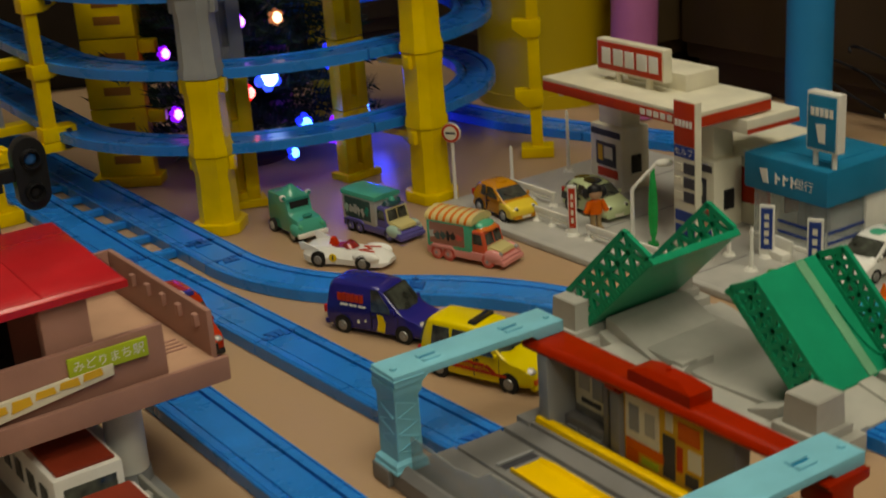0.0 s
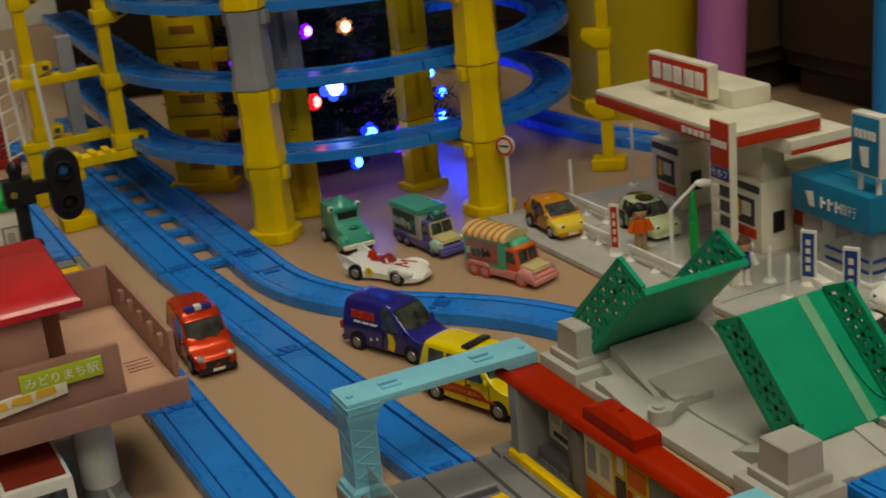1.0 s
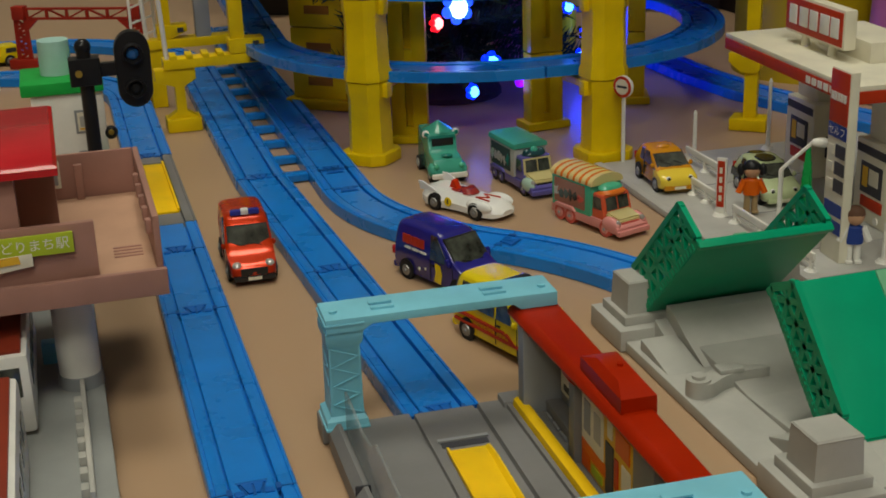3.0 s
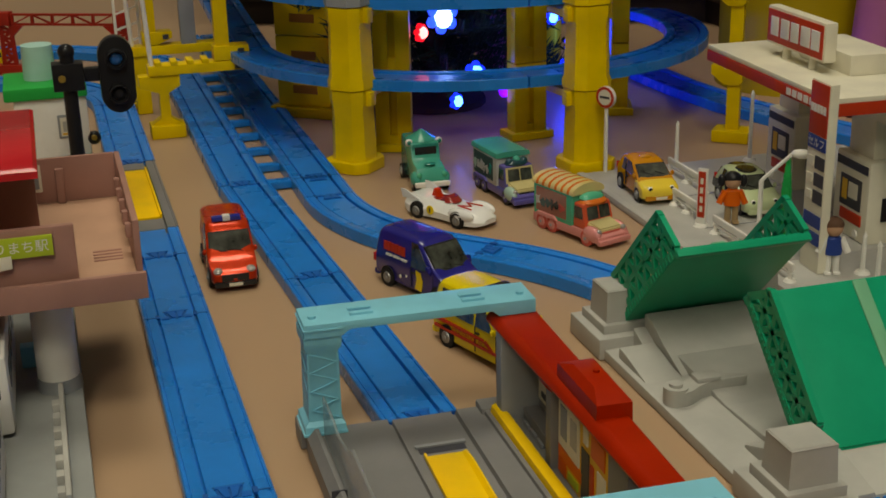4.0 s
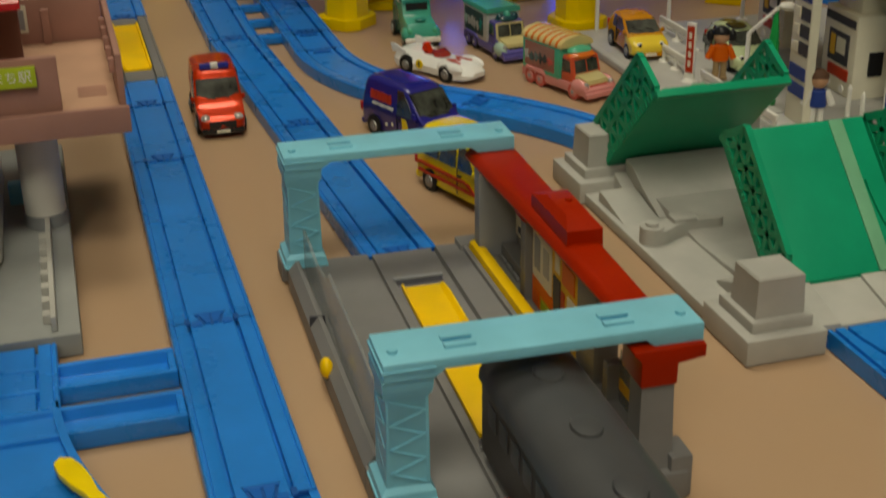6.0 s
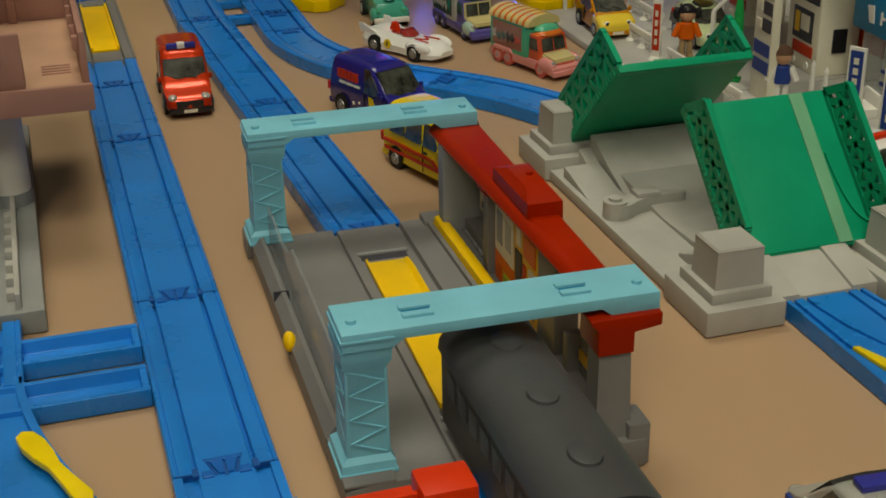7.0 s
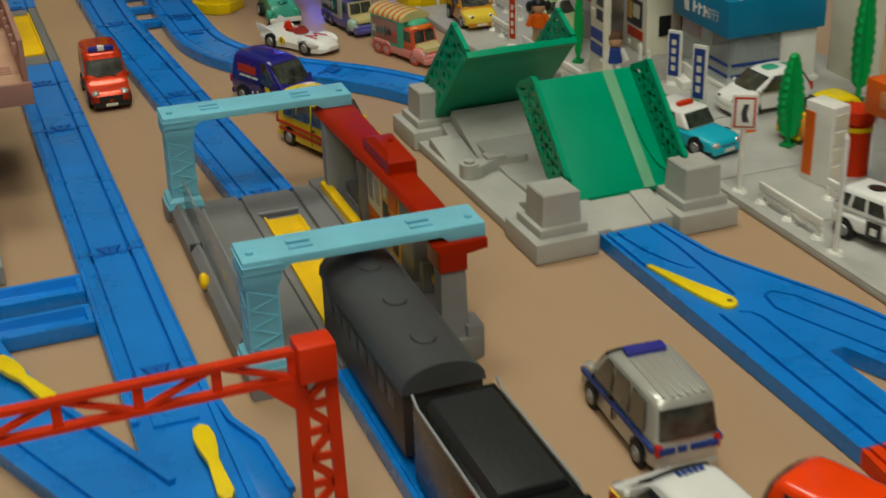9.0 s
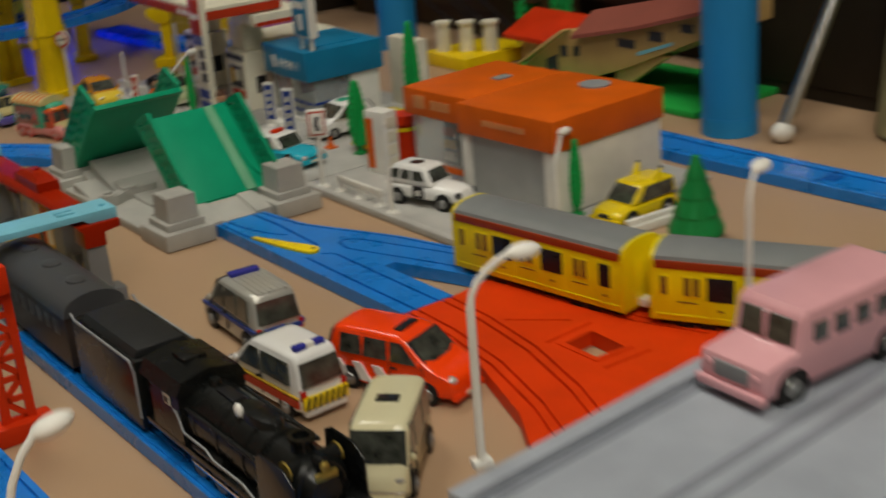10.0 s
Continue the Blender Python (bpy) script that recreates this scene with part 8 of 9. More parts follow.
def yellow_car(x, y, turn, L=0.122):
    th = thing("yellow_train_car", "yellow toy underground train car with a grey roof", "toy train", pose(x, y, 0.0065, 0, 0, turn), "yellow train cars")
    part("car_body", box(B(), -0.0170, 0.0170, -L / 2 + 0.0015, L / 2 - 0.0015, 0.0060, 0.0380, 0.0010), TYEL, th)
    rr = [[(0.0168 * math.cos(t), yy, 0.0406 + 0.0060 * math.sin(t) ** 0.8) for t in [math.pi * k / 10 for k in range(11)]] for yy in (-L / 2 + 0.0012, L / 2 - 0.0012)]
    part("car_roof", loft(B(), rr), TGREY, th, "grey arched roof")
    for s in (-1, 1):
        part("roof_band", box(B(), s * 0.0168 - 0.0008, s * 0.0168 + 0.0008, -L / 2 + 0.0022, L / 2 - 0.0022, 0.0364, 0.0410, 0.0005), TRED, th, "rust red band under the roof")
        for f0, f1, kind in ((0.045, 0.075, 1), (0.150, 0.180, 1), (0.192, 0.222, 1), (0.255, 0.375, 0), (0.425, 0.455, 1), (0.467, 0.497, 1), (0.550, 0.670, 0), (0.735, 0.765, 1), (0.777, 0.807, 1), (0.875, 0.935, 0)):
            y0, y1 = L / 2 - f1 * L, L / 2 - f0 * L
            if kind:
                fr = part("side_window", box(B(), s * 0.0170 - 0.0004, s * 0.0170 + 0.0004, y0 - 0.0006, y1 + 0.0006, 0.0208, 0.0328, 0.0002), TYEL, th)
                part("pane", box(B(), s * 0.0174 - 0.0002, s * 0.0174 + 0.0002, y0 + 0.0002, y1 - 0.0002, 0.0216, 0.0320), TPANE, fr)
            else:
                fr = part("door", box(B(), s * 0.0170 - 0.0003, s * 0.0170 + 0.0003, y0 - 0.0012, y1 + 0.0012, 0.0075, 0.0345, 0.0002), TYEL, th)
                part("door_window", box(B(), s * 0.0173 - 0.0003, s * 0.0173 + 0.0003, y0, y1, 0.0196, 0.0330, 0.0001), BLACK, fr, "dark door window")
                part("number_bar", box(B(), s * 0.0173 - 0.0002, s * 0.0173 + 0.0002, (y0 + y1) / 2 - 0.0012, (y0 + y1) / 2 + 0.0012, 0.0135, 0.0150), TPANE, fr)
        for f in (0.16, 0.46, 0.76):
            yy = L / 2 - f * L
            part("print_line", box(B(), s * 0.0171 - 0.0002, s * 0.0171 + 0.0002, yy - 0.0060, yy + 0.0045, 0.0172, 0.0179), TPANE, th)
        part("skirt_rib", box(B(), s * 0.0171 - 0.0004, s * 0.0171 + 0.0004, -L / 2 + 0.003, L / 2 - 0.003, 0.0092, 0.0102, 0.0002), TYEL, th)
        for yy in (-0.042, -0.030, 0.030, 0.042):
            part("wheel", cyl(B(), (s * 0.0120, yy, 0.0060), (s * 0.0150, yy, 0.0060), 0.0060, seg=18), BLACK, th)
    part("underframe", box(B(), -0.0140, 0.0140, -L / 2 + 0.004, L / 2 - 0.004, 0.0030, 0.0061, 0.0006), BLACK, th)
    for e in (-1, 1):
        ys = sorted((e * (L / 2 - 0.0016), e * (L / 2 + 0.0006)))
        arch = [(0.0172, 0.0062), (0.0170, 0.0400)] + [(0.0168 * math.cos(t), 0.0406 + 0.0061 * math.sin(t) ** 0.8) for t in [math.pi * k / 12 for k in range(1, 12)]] + [(-0.0170, 0.0400), (-0.0172, 0.0062)]
        part("end_wall", prism(B(), arch, ys[0], ys[1], "y", 0.0004), TYEL, th)
        part("end_door", box(B(), -0.0050, 0.0050, e * (L / 2 + 0.0006) - 0.0003, e * (L / 2 + 0.0006) + 0.0003, 0.0080, 0.0345, 0.0002), TYEL, th)
        part("coupling", box(B(), -0.004, 0.004, e * (L / 2 + 0.0035) - 0.003, e * (L / 2 + 0.0035) + 0.003, 0.0065, 0.0110, 0.0006), WHITE, th)


yellow_car(0.3410, -0.3530, 8.0, 0.130)
yellow_car(0.3830, -0.4810, 28)

# ---- road deck with the pink bus ----
DECK = pmat("deck_grey_plastic", (0.32, 0.345, 0.39), 0.42)
dk = thing("elevated_road", "grey plastic elevated toy road on pillars", "toy road", pose(0.0635, -0.6235, 0, 0, 0, 4.5))
part("road_deck", box(B(), 0.0, 0.46, -0.118, 0.0, 0.0905, 0.0985, 0.0012), DECK, dk)
part("deck_kerb", box(B(), 0.0, 0.46, -0.0075, 0.0, 0.0984, 0.1020, 0.0008), DECK, dk)
part("deck_kerb", box(B(), 0.0, 0.46, -0.118, -0.1105, 0.0984, 0.1020, 0.0008), DECK, dk)
# Darker strips on the deck paint the shadowy bands of its grooves.
LANE_SHADE = pmat("groove_shade_grey", (0.20, 0.215, 0.25), 0.5)
for y in (-0.0110, -0.0500, -0.0600, -0.1000):
    part("lane_groove", box(B(), 0.002, 0.458, y - 0.0012, y + 0.0022, 0.0984, 0.0988), LANE_SHADE, dk)
for x in (0.02, 0.42):
    part("deck_pillar", box(B(), x, x + 0.022, -0.085, -0.035, 0.0004, 0.0906, 0.0015), DECK, dk)
street_lamp(pose(0.0805, -0.6195, 0.1019, 0, 0, -12), 0.069, 0.020, thin=0.0014, small=0.5)
street_lamp(pose(0.2130, -0.6125, 0.1019, 0, 0, 20), 0.062, 0.010, thin=0.0012, small=0.5)
street_lamp(pose(-0.0475, -0.626, 0.0, 0, -8, 5), 0.170, 0.022, thin=0.0014)
bus = thing("pink_bus", "soft pink bonneted toy bus on the grey road deck", "toy bus", pose(0.2120, -0.6420, 0.0986, 0, 0, 88) @ Matrix.Diagonal((0.90, 0.92, 0.80, 1)))
L = 0.088
part("bus_body", prism(B(), [(-0.044, 0.0055), (0.043, 0.0055), (0.044, 0.0105), (0.043, 0.0190), (0.026, 0.0215), (0.0235, 0.0355), (0.0205, 0.0388), (-0.041, 0.0400), (-0.044, 0.0375)], -0.0165, 0.0165, "x", 0.0028), P_ROSE, bus)
part("windscreen", loft(B(), [[(-0.0130, 0.0262, 0.0235), (0.0130, 0.0262, 0.0235), (0.0125, 0.0248, 0.0345), (-0.0125, 0.0248, 0.0345)], [(-0.0130, 0.0245, 0.0235), (0.0130, 0.0245, 0.0235), (0.0125, 0.0226, 0.0345), (-0.0125, 0.0226, 0.0345)]]), GLASS, bus)
part("windscreen_bar", box(B(), -0.0007, 0.0007, 0.0235, 0.0268, 0.0232, 0.0350), P_ROSE, bus)
for s in (-1, 1):
    for i in range(5):
        y = 0.0105 - i * 0.0118
        part("side_window", box(B(), s * 0.0165 - 0.0004, s * 0.0165 + 0.0004, y, y + 0.0078, 0.0235, 0.0325, 0.0003), GLASS, bus)
    for y in (-0.026, 0.029):
        part("wheel_arch", cyl(B(), (s * 0.0145, y, 0.0070), (s * 0.0168, y, 0.0070), 0.0085, seg=20), ARCHES, bus)
        wheel(bus, s * 0.0142, y, 0.0070, s)
    part("headlight", ball(B(), (s * 0.0115, 0.0435, 0.0145), 0.0018, 1, 0.6, 1, 10), P_ROSE, bus)
part("grille", box(B(), -0.0085, 0.0085, 0.0430, 0.0445, 0.0100, 0.0170, 0.0006), pmat("dull_grey_grille", (0.22, 0.22, 0.23), 0.4), bus)
part("front_bumper", box(B(), -0.0168, 0.0168, 0.0420, 0.0462, 0.0040, 0.0080, 0.001), P_ROSE, bus)

# ---- the pink-brown station building ----
sb = thing("station_building", "dusty pink toy station building with a crimson roof", "toy station", pose(-0.0217, 0.0935, 0))
part("upper_deck", box(B(), -0.20, 0.0, 0.0, 0.1415, 0.0700, 0.0785, 0.001), PINKB, sb)
part("deck_floor", box(B(), -0.060, -0.0035, 0.002, 0.138, 0.0784, 0.0792), pmat("tan_deck_floor", (0.50, 0.30, 0.20), 0.5), sb)
rw = part("side_wall", box(B(), -0.0032, 0.0, 0.0105, 0.1415, 0.0784, 0.1045, 0.0006), PINKB, sb)
for i in range(5):
    y = 0.020 + i * 0.020
    part("wall_post", box(B(), -0.0060, -0.0031, y, y + 0.0045, 0.0930, 0.1000, 0.0006), PINKB, rw)
part("far_wall", box(B(), -0.20, -0.0033, 0.1385, 0.1415, 0.0784, 0.1045, 0.0006), PINKB, sb)
part("far_post", box(B(), -0.036, -0.0315, 0.1345, 0.1384, 0.0790, 0.0990, 0.0006), PINKB, sb)
part("notice", box(B(), -0.0565, -0.0435, 0.1375, 0.1384, 0.0860, 0.1015), PAPER, sb, "small printed notice")
part("notice_print", box(B(), -0.0550, -0.0450, 0.1369, 0.1376, 0.0880, 0.0990), PIERGREY, sb)
part("front_parapet", box(B(), -0.20, -0.0300, 0.004, 0.0080, 0.0784, 0.1080, 0.0008), PINKB, sb)
part("parapet_return", box(B(), -0.0340, -0.0301, 0.0081, 0.030, 0.0784, 0.0900, 0.0008), PINKB, sb)
part("front_cornice", box(B(), -0.20, 0.0008, -0.0018, 0.0018, 0.0690, 0.0822, 0.0008), PINKB, sb)
for i in range(4):
    part("step_rib", box(B(), -0.0220, -0.0080, 0.030 + i * 0.0045, 0.0315 + i * 0.0045, 0.0790, 0.0797), PINKB, sb)
nb = part("name_board", box(B(), -0.0810, -0.0400, 0.0012, 0.0030, 0.0950, 0.1050, 0.0004), LIME, sb, "lime green station name board")
words("station_name", "みどりまち駅", 0.0062, WHITE, nb, pose(-0.0605, 0.0009, 0.1000, 90, 0, 0), "white station name lettering")
mp_ = part("route_map", prism(B(), [(-0.150, 0.0800), (-0.0590, 0.0905), (-0.0590, 0.0968), (-0.150, 0.0920)], 0.0010, 0.0036, "y", 0.0003), PAPER, sb, "yellow printed route map")
rg = random.Random(5)
for i in range(7):
    x = -0.147 + i * 0.0120
    zl = 0.0830 + (x + 0.147) * 0.112
    part("map_patch", prism(B(), [(x, zl + rg.uniform(0, 0.002)), (x + 0.0105, zl + rg.uniform(0.001, 0.003)), (x + 0.0098, zl + 0.0070 - 0.0003 * i), (x + 0.0010, zl + 0.0072 - 0.0004 * i)], 0.0005, 0.0011, "y"), YELPRINT, mp_)
rf = part("crimson_roof", loft(B(), [[(-0.22, 0.0075, 0.1305), (-0.0428, 0.0075, 0.1305), (-0.0428, 0.106, 0.1360), (-0.22, 0.106, 0.1360)], [(-0.22, 0.0075, 0.1340), (-0.0428, 0.0075, 0.1340), (-0.0428, 0.106, 0.1400), (-0.22, 0.106, 0.1400)],
                                     [(-0.22, 0.0100, 0.1356), (-0.0446, 0.0100, 0.1356), (-0.0446, 0.103, 0.1414), (-0.22, 0.103, 0.1414)]]), ROOFRED, sb, "glossy crimson roof")
for x in (-0.115, -0.085):
    part("roof_seam", box(B(), x, x + 0.0009, 0.010, 0.102, -0.0004, 0.0004, 0, pose(0, 0, 0.1352, 3.5)), ROOFRED, rf)
part("house_wall", box(B(), -0.087, -0.063, 0.012, 0.020, 0.0784, 0.1310, 0.0006), PINKB, sb)
part("house_wall", box(B(), -0.20, -0.046, 0.070, 0.076, 0.0784, 0.1345, 0.0006), PINKB, sb)
# Black sheet paints the shade inside the upper room.
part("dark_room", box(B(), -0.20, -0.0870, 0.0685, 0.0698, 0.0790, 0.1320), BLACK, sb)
part("white_pillar", cyl(B(), (-0.0455, 0.0400, 0.0125), (-0.0455, 0.0400, 0.0701), 0.0104, 0.0104, 28), WHITE, sb, "round white pillar")
part("platform", box(B(), -0.20, -0.0345, -0.0925, 0.160, 0.0004, 0.0115, 0.0012), pmat("pale_platform_grey", (0.28, 0.29, 0.28), 0.45), sb)
cr = part("platform_ridge", box(B(), -0.0465, -0.0440, -0.088, 0.028, 0.0112, 0.0185, 0.0005), GREYL, sb)
for i in range(7):
    part("ridge_block", box(B(), -0.0500, -0.0466, -0.080 + i * 0.0148, -0.074 + i * 0.0148, 0.0112, 0.0158, 0.0004), GREYL, cr)
part("platform_foot", cyl(B(), (-0.0455, 0.0400, 0.0113), (-0.0455, 0.0400, 0.0180), 0.0116, 0.0110, 24), PIERGREY, sb)
part("pale_box", box(B(), -0.0640, -0.0560, 0.068, 0.076, 0.0113, 0.0230, 0.0008), CYAN, sb)

# red-roofed train under the station
TRW = pmat("train_white", (0.72, 0.70, 0.66), 0.3)
TRR = pmat("train_red_roof", (0.22, 0.028, 0.012), 0.35)


def red_car(x, y0, y1):
    th = thing("red_roof_train_car", "white toy train car with a dark red roof", "toy train", pose(x, y0, 0.0115), "red-roofed cars")
    L = y1 - y0
    part("car_body", box(B(), -0.0180, 0.0180, 0, L, 0.0020, 0.0420, 0.0030), TRW, th)
    part("car_roof", box(B(), -0.0150, 0.0150, 0.003, L - 0.004, 0.0416, 0.0440, 0.0008), TRR, th, "dark red roof")
    part("end_window", box(B(), -0.0135, 0.0135, -0.0006, 0.0006, 0.0210, 0.0360, 0.0006), GLASS, th)
    for s in (-1, 1):
        for i in range(5):
            y = 0.010 + i * (L - 0.02) / 5
            part("side_window", box(B(), s * 0.0180 - 0.0004, s * 0.0180 + 0.0004, y, y + 0.011, 0.0220, 0.0340, 0.0003), GLASS, th)
        for y in (0.02, L - 0.02):
            part("wheel", cyl(B(), (s * 0.0110, y, 0.0058), (s * 0.0140, y, 0.0058), 0.0058, seg=16), BLACK, th)


red_car(-0.1065, 0.080, 0.193)
red_car(-0.1110, -0.062, 0.058)

# ---- signal, white building with a green roof ----
sl = thing("toy_signal", "black plastic toy railway signal with two round lenses", "toy signal", pose(-0.0105, 0.40, 0))
hd = B()
prism(hd, [(0.0118 * math.cos(t), (0.127 if math.sin(t) >= 0 else 0.102) + 0.0135 * math.sin(t)) for t in [i * math.pi / 12 for i in range(24)]], -0.006, 0.004, "y", 0.001)
part("signal_head", hd, BLACK, sl)
for z, mt in ((0.1255, pmat("blue_lens", (0.02, 0.10, 0.30), 0.10, coat=0.6)), (0.1020, BLACK)):
    ring_ = [[(q * math.cos(t), y, z + q * math.sin(t)) for t in [i * math.pi / 12 for i in range(24)]] for q, y in ((0.0072, -0.0058), (0.0068, -0.0105), (0.0058, -0.0108), (0.0050, -0.0062))]
    part("lens_hood", loft(B(), ring_), BLACK, sl)
    part("lens", ball(B(), (0, -0.0064, z), 0.0042, 1, 0.35, 1, 14), mt, sl)
part("signal_arm", box(B(), -0.032, -0.010, -0.004, 0.004, 0.1110, 0.1200, 0.001), BLACK, sl)
part("signal_box", box(B(), -0.0420, -0.0215, -0.007, 0.007, 0.1060, 0.1245, 0.001), BLACK, sl)
part("box_screw", cyl(B(), (-0.0360, -0.0082, 0.1150), (-0.0360, -0.0068, 0.1150), 0.0024, seg=12), GOLD, sl)
part("signal_mast", cyl(B(), (-0.0315, 0, 0.0), (-0.0315, 0, 0.1300), 0.0052, 0.0046, 16), BLACK, sl)
part("mast_cap", ball(B(), (-0.0315, 0, 0.1315), 0.0056, seg=14), BLACK, sl)
part("mast_foot", cyl(B(), (-0.0315, 0, 0.0003), (-0.0315, 0, 0.006), 0.013, 0.011, 20), BLACK, sl)
wb = thing("white_building", "white toy building with a green roof and round tank", "toy building", pose(-0.0310, 0.452, 0))
part("house_body", box(B(), -0.050, 0.0, 0.0, 0.055, 0.0004, 0.0895, 0.001), WHITE, wb)
part("green_roof", box(B(), -0.056, 0.0010, -0.003, 0.058, 0.0895, 0.0985, 0.0015), GRASS, wb, "bright green slab roof")
part("round_tank", cyl(B(), (-0.030, 0.030, 0.0980), (-0.030, 0.030, 0.1230), 0.0114, 0.0110, 32), pmat("pale_mint_plastic", (0.42, 0.66, 0.60), 0.4), wb, "pale mint round tank")
for z in (0.060, 0.030):
    w = part("house_window", box(B(), -0.0215, -0.0085, -0.0010, 0.0006, z, z + 0.017, 0.0005), PIERGREY, wb)
    part("window_pane", box(B(), -0.0198, -0.0102, -0.0015, -0.0009, z + 0.0017, z + 0.0153), PAPER, w)
    part("window_picture", box(B(), -0.0182, -0.0128, -0.0019, -0.0014, z + 0.0050, z + 0.0125), GREYL, w)
    part("window_picture", box(B(), -0.0188, -0.0112, -0.0019, -0.0014, z + 0.0028, z + 0.0042), YELPRINT, w)
part("side_lamp", ball(B(), (0.0025, 0.002, 0.058), 0.0050, seg=14), BLACK, wb)
part("lamp_cap", ball(B(), (0.0025, -0.0024, 0.0590), 0.0022, 1, 0.5, 1, 10), GOLD, wb, "small brass cap")
part("mint_step", box(B(), -0.004, 0.006, -0.012, -0.0005, 0.0004, 0.045, 0.001), P_MINT, wb)

# ---- stop track with the yellow plate ----
es = thing("stop_track", "grey toy stop track with a yellow tilting plate", "toy track", pose(0.0005, 0.378, 0), "track pieces")
part("track_bed", sweep(B(), RAIL, [(0, 0.0005, 0), (0, 0.09, 0), (0, 0.1775, 0)]), GREY, es)
part("yellow_plate", box(B(), -0.0096, 0.0096, 0.024, 0.150, 0.0081, 0.0098, 0.0005), YPLATE, es, "yellow tilting plate")
for s in (-1, 1):
    part("plate_edge", box(B(), s * 0.0092 - 0.0009, s * 0.0092 + 0.0009, 0.024, 0.150, 0.0095, 0.0118, 0.0003), YPLATE, es)
part("plate_gap", box(B(), -0.0108, 0.0108, 0.150, 0.157, 0.0081, 0.0085), DARK_PRINT_RECESS, es)

# ---- crossover in the foreground ----
for i, y in enumerate((-0.0405, -0.0770)):
    ctie = thing("cross_tie", "blue plastic tie bar between two toy tracks", "toy track", pose(-0.0193, y, 0), "tie bars")
    part("tie_bar", prism(B(), [(0.0, 0.0008), (0.0215, 0.0008), (0.0215, 0.0086), (0.0188, 0.0086), (0.0176, 0.0036), (0.0036, 0.0036), (0.0026, 0.0086), (0.0, 0.0086)], -0.086, 0.0, "x", 0.0003), BLUE, ctie)
    for xx in (-0.0860, -0.0030):
        part("end_clip", box(B(), xx, xx + 0.0030, 0.0010, 0.0205, 0.0006, 0.0080, 0.0005), BLUE, ctie)
xo = thing("track_points", "blue plastic toy crossover points with yellow levers", "toy track", pose(0, -0.142, 0, 0, 0, 0), "points")


def strip2(fn, a, b, half, z0, z1, n=18):
    pts = [fn(a + (b - a) * i / n) for i in range(n + 1)]
    return sweep(B(), [(-half, z0), (half, z0), (half, z1), (-half, z1)], [(x, y, 0) for x, y in pts])


def main_c(s):
    return (0.0, -0.0005 - 0.26 * s)


def cross_c(s):
    e = s * s * (3 - 2 * s)
    return (-0.086 + 0.086 * e, 0.085 - 0.285 * s)


part("points_plate", strip2(main_c, 0, 1, TW, 0.0006, 0.0066), BLUE, xo)
part("rail_bed", strip2(main_c, 0, 0.16, 0.0100, 0.0065, 0.0082), BLUE, xo)
part("rail_bed", strip2(main_c, 0.55, 1, 0.0100, 0.0065, 0.0082), BLUE, xo)
part("outer_rim", strip2(lambda s: (TW - 0.0017, -0.0005 - 0.26 * s), 0, 1, 0.0017, 0.0065, 0.0090), BLUE, xo)
part("outer_rim", strip2(lambda s: (-TW + 0.0017, -0.0005 - 0.26 * s), 0, 0.14, 0.0017, 0.0065, 0.0090), BLUE, xo)
part("outer_rim", strip2(lambda s: (-TW + 0.0017, -0.0005 - 0.26 * s), 0.72, 1, 0.0017, 0.0065, 0.0090), BLUE, xo)
part("cross_plate", strip2(cross_c, 0.0, 0.86, TW, 0.0006, 0.0064), BLUE, xo)
part("cross_bed", strip2(cross_c, 0.30, 0.80, 0.0100, 0.0064, 0.0084), BLUE, xo)
part("cross_rim", strip2(lambda s: (cross_c(s)[0] + 0.0173, cross_c(s)[1] + 0.006), 0.0, 0.62, 0.0016, 0.0064, 0.0092), BLUE, xo)
part("cross_rim", strip2(lambda s: (cross_c(s)[0] - 0.0173, cross_c(s)[1] - 0.006), 0.1, 0.86, 0.0016, 0.0064, 0.0092), BLUE, xo)
part("lever_bay", prism(B(), [(0.0188, -0.030), (0.0220, -0.055), (0.0300, -0.075), (0.0325, -0.112), (0.0285, -0.118), (0.0188, -0.118)], 0.0006, 0.0078, "z", 0.0005), BLUE, xo)
part("lever_rim", poly_strip([(0.0188, -0.026), (0.0215, -0.052), (0.0298, -0.074), (0.0322, -0.112)], 0.0014, 0.0076, 0.0102), BLUE, xo)
def lever_mesh(p, q):
    d = (Vector(q) - Vector(p)).to_2d().normalized()
    n = Vector((-d.y, d.x))
    P0, Q0 = Vector(p).to_2d(), Vector(q).to_2d()
    L = (Q0 - P0).length
    o = [(0, 0.0), (0.05, 0.0035), (0.18, 0.0046), (0.34, 0.0040), (0.5, 0.0024), (0.75, 0.0030), (0.92, 0.0036), (1.0, 0.0016)]
    pts = [P0 + d * L * a + n * w for a, w in o] + [P0 + d * L * a - n * w for a, w in reversed(o[1:])]
    return prism(B(), [tuple(v) for v in pts], 0.0092, 0.0122, "z", 0.0006)
part("lever", lever_mesh((0.0075, -0.054, 0), (0.0070, -0.111, 0)), LEVER, xo, "yellow points lever")
part("lever", lever_mesh((-0.0685, 0.044, 0), (-0.0475, -0.008, 0)), LEVER, xo, "yellow points lever")
straight((-0.086, -0.057, 0), (-0.086, 0.0, 0), joint=False)
straight((0, -0.4035, 0), (0, -0.61, 0))

# ---- things standing round the layout ----
def tube(x, y, r, h, mat, label, lean=(0, 0)):
    th = thing("coloured_tube", label, "tube post", pose(x, y, 0), "coloured tubes")
    part("tube", cyl(B(), (0, 0, 0.0002), (lean[0], lean[1], h), r, seg=40), mat, th)
    part("tube_collar", cyl(B(), (0, 0, 0.0001), (lean[0] * 0.02, lean[1] * 0.02, h * 0.02), r * 1.03, seg=40), mat, th)


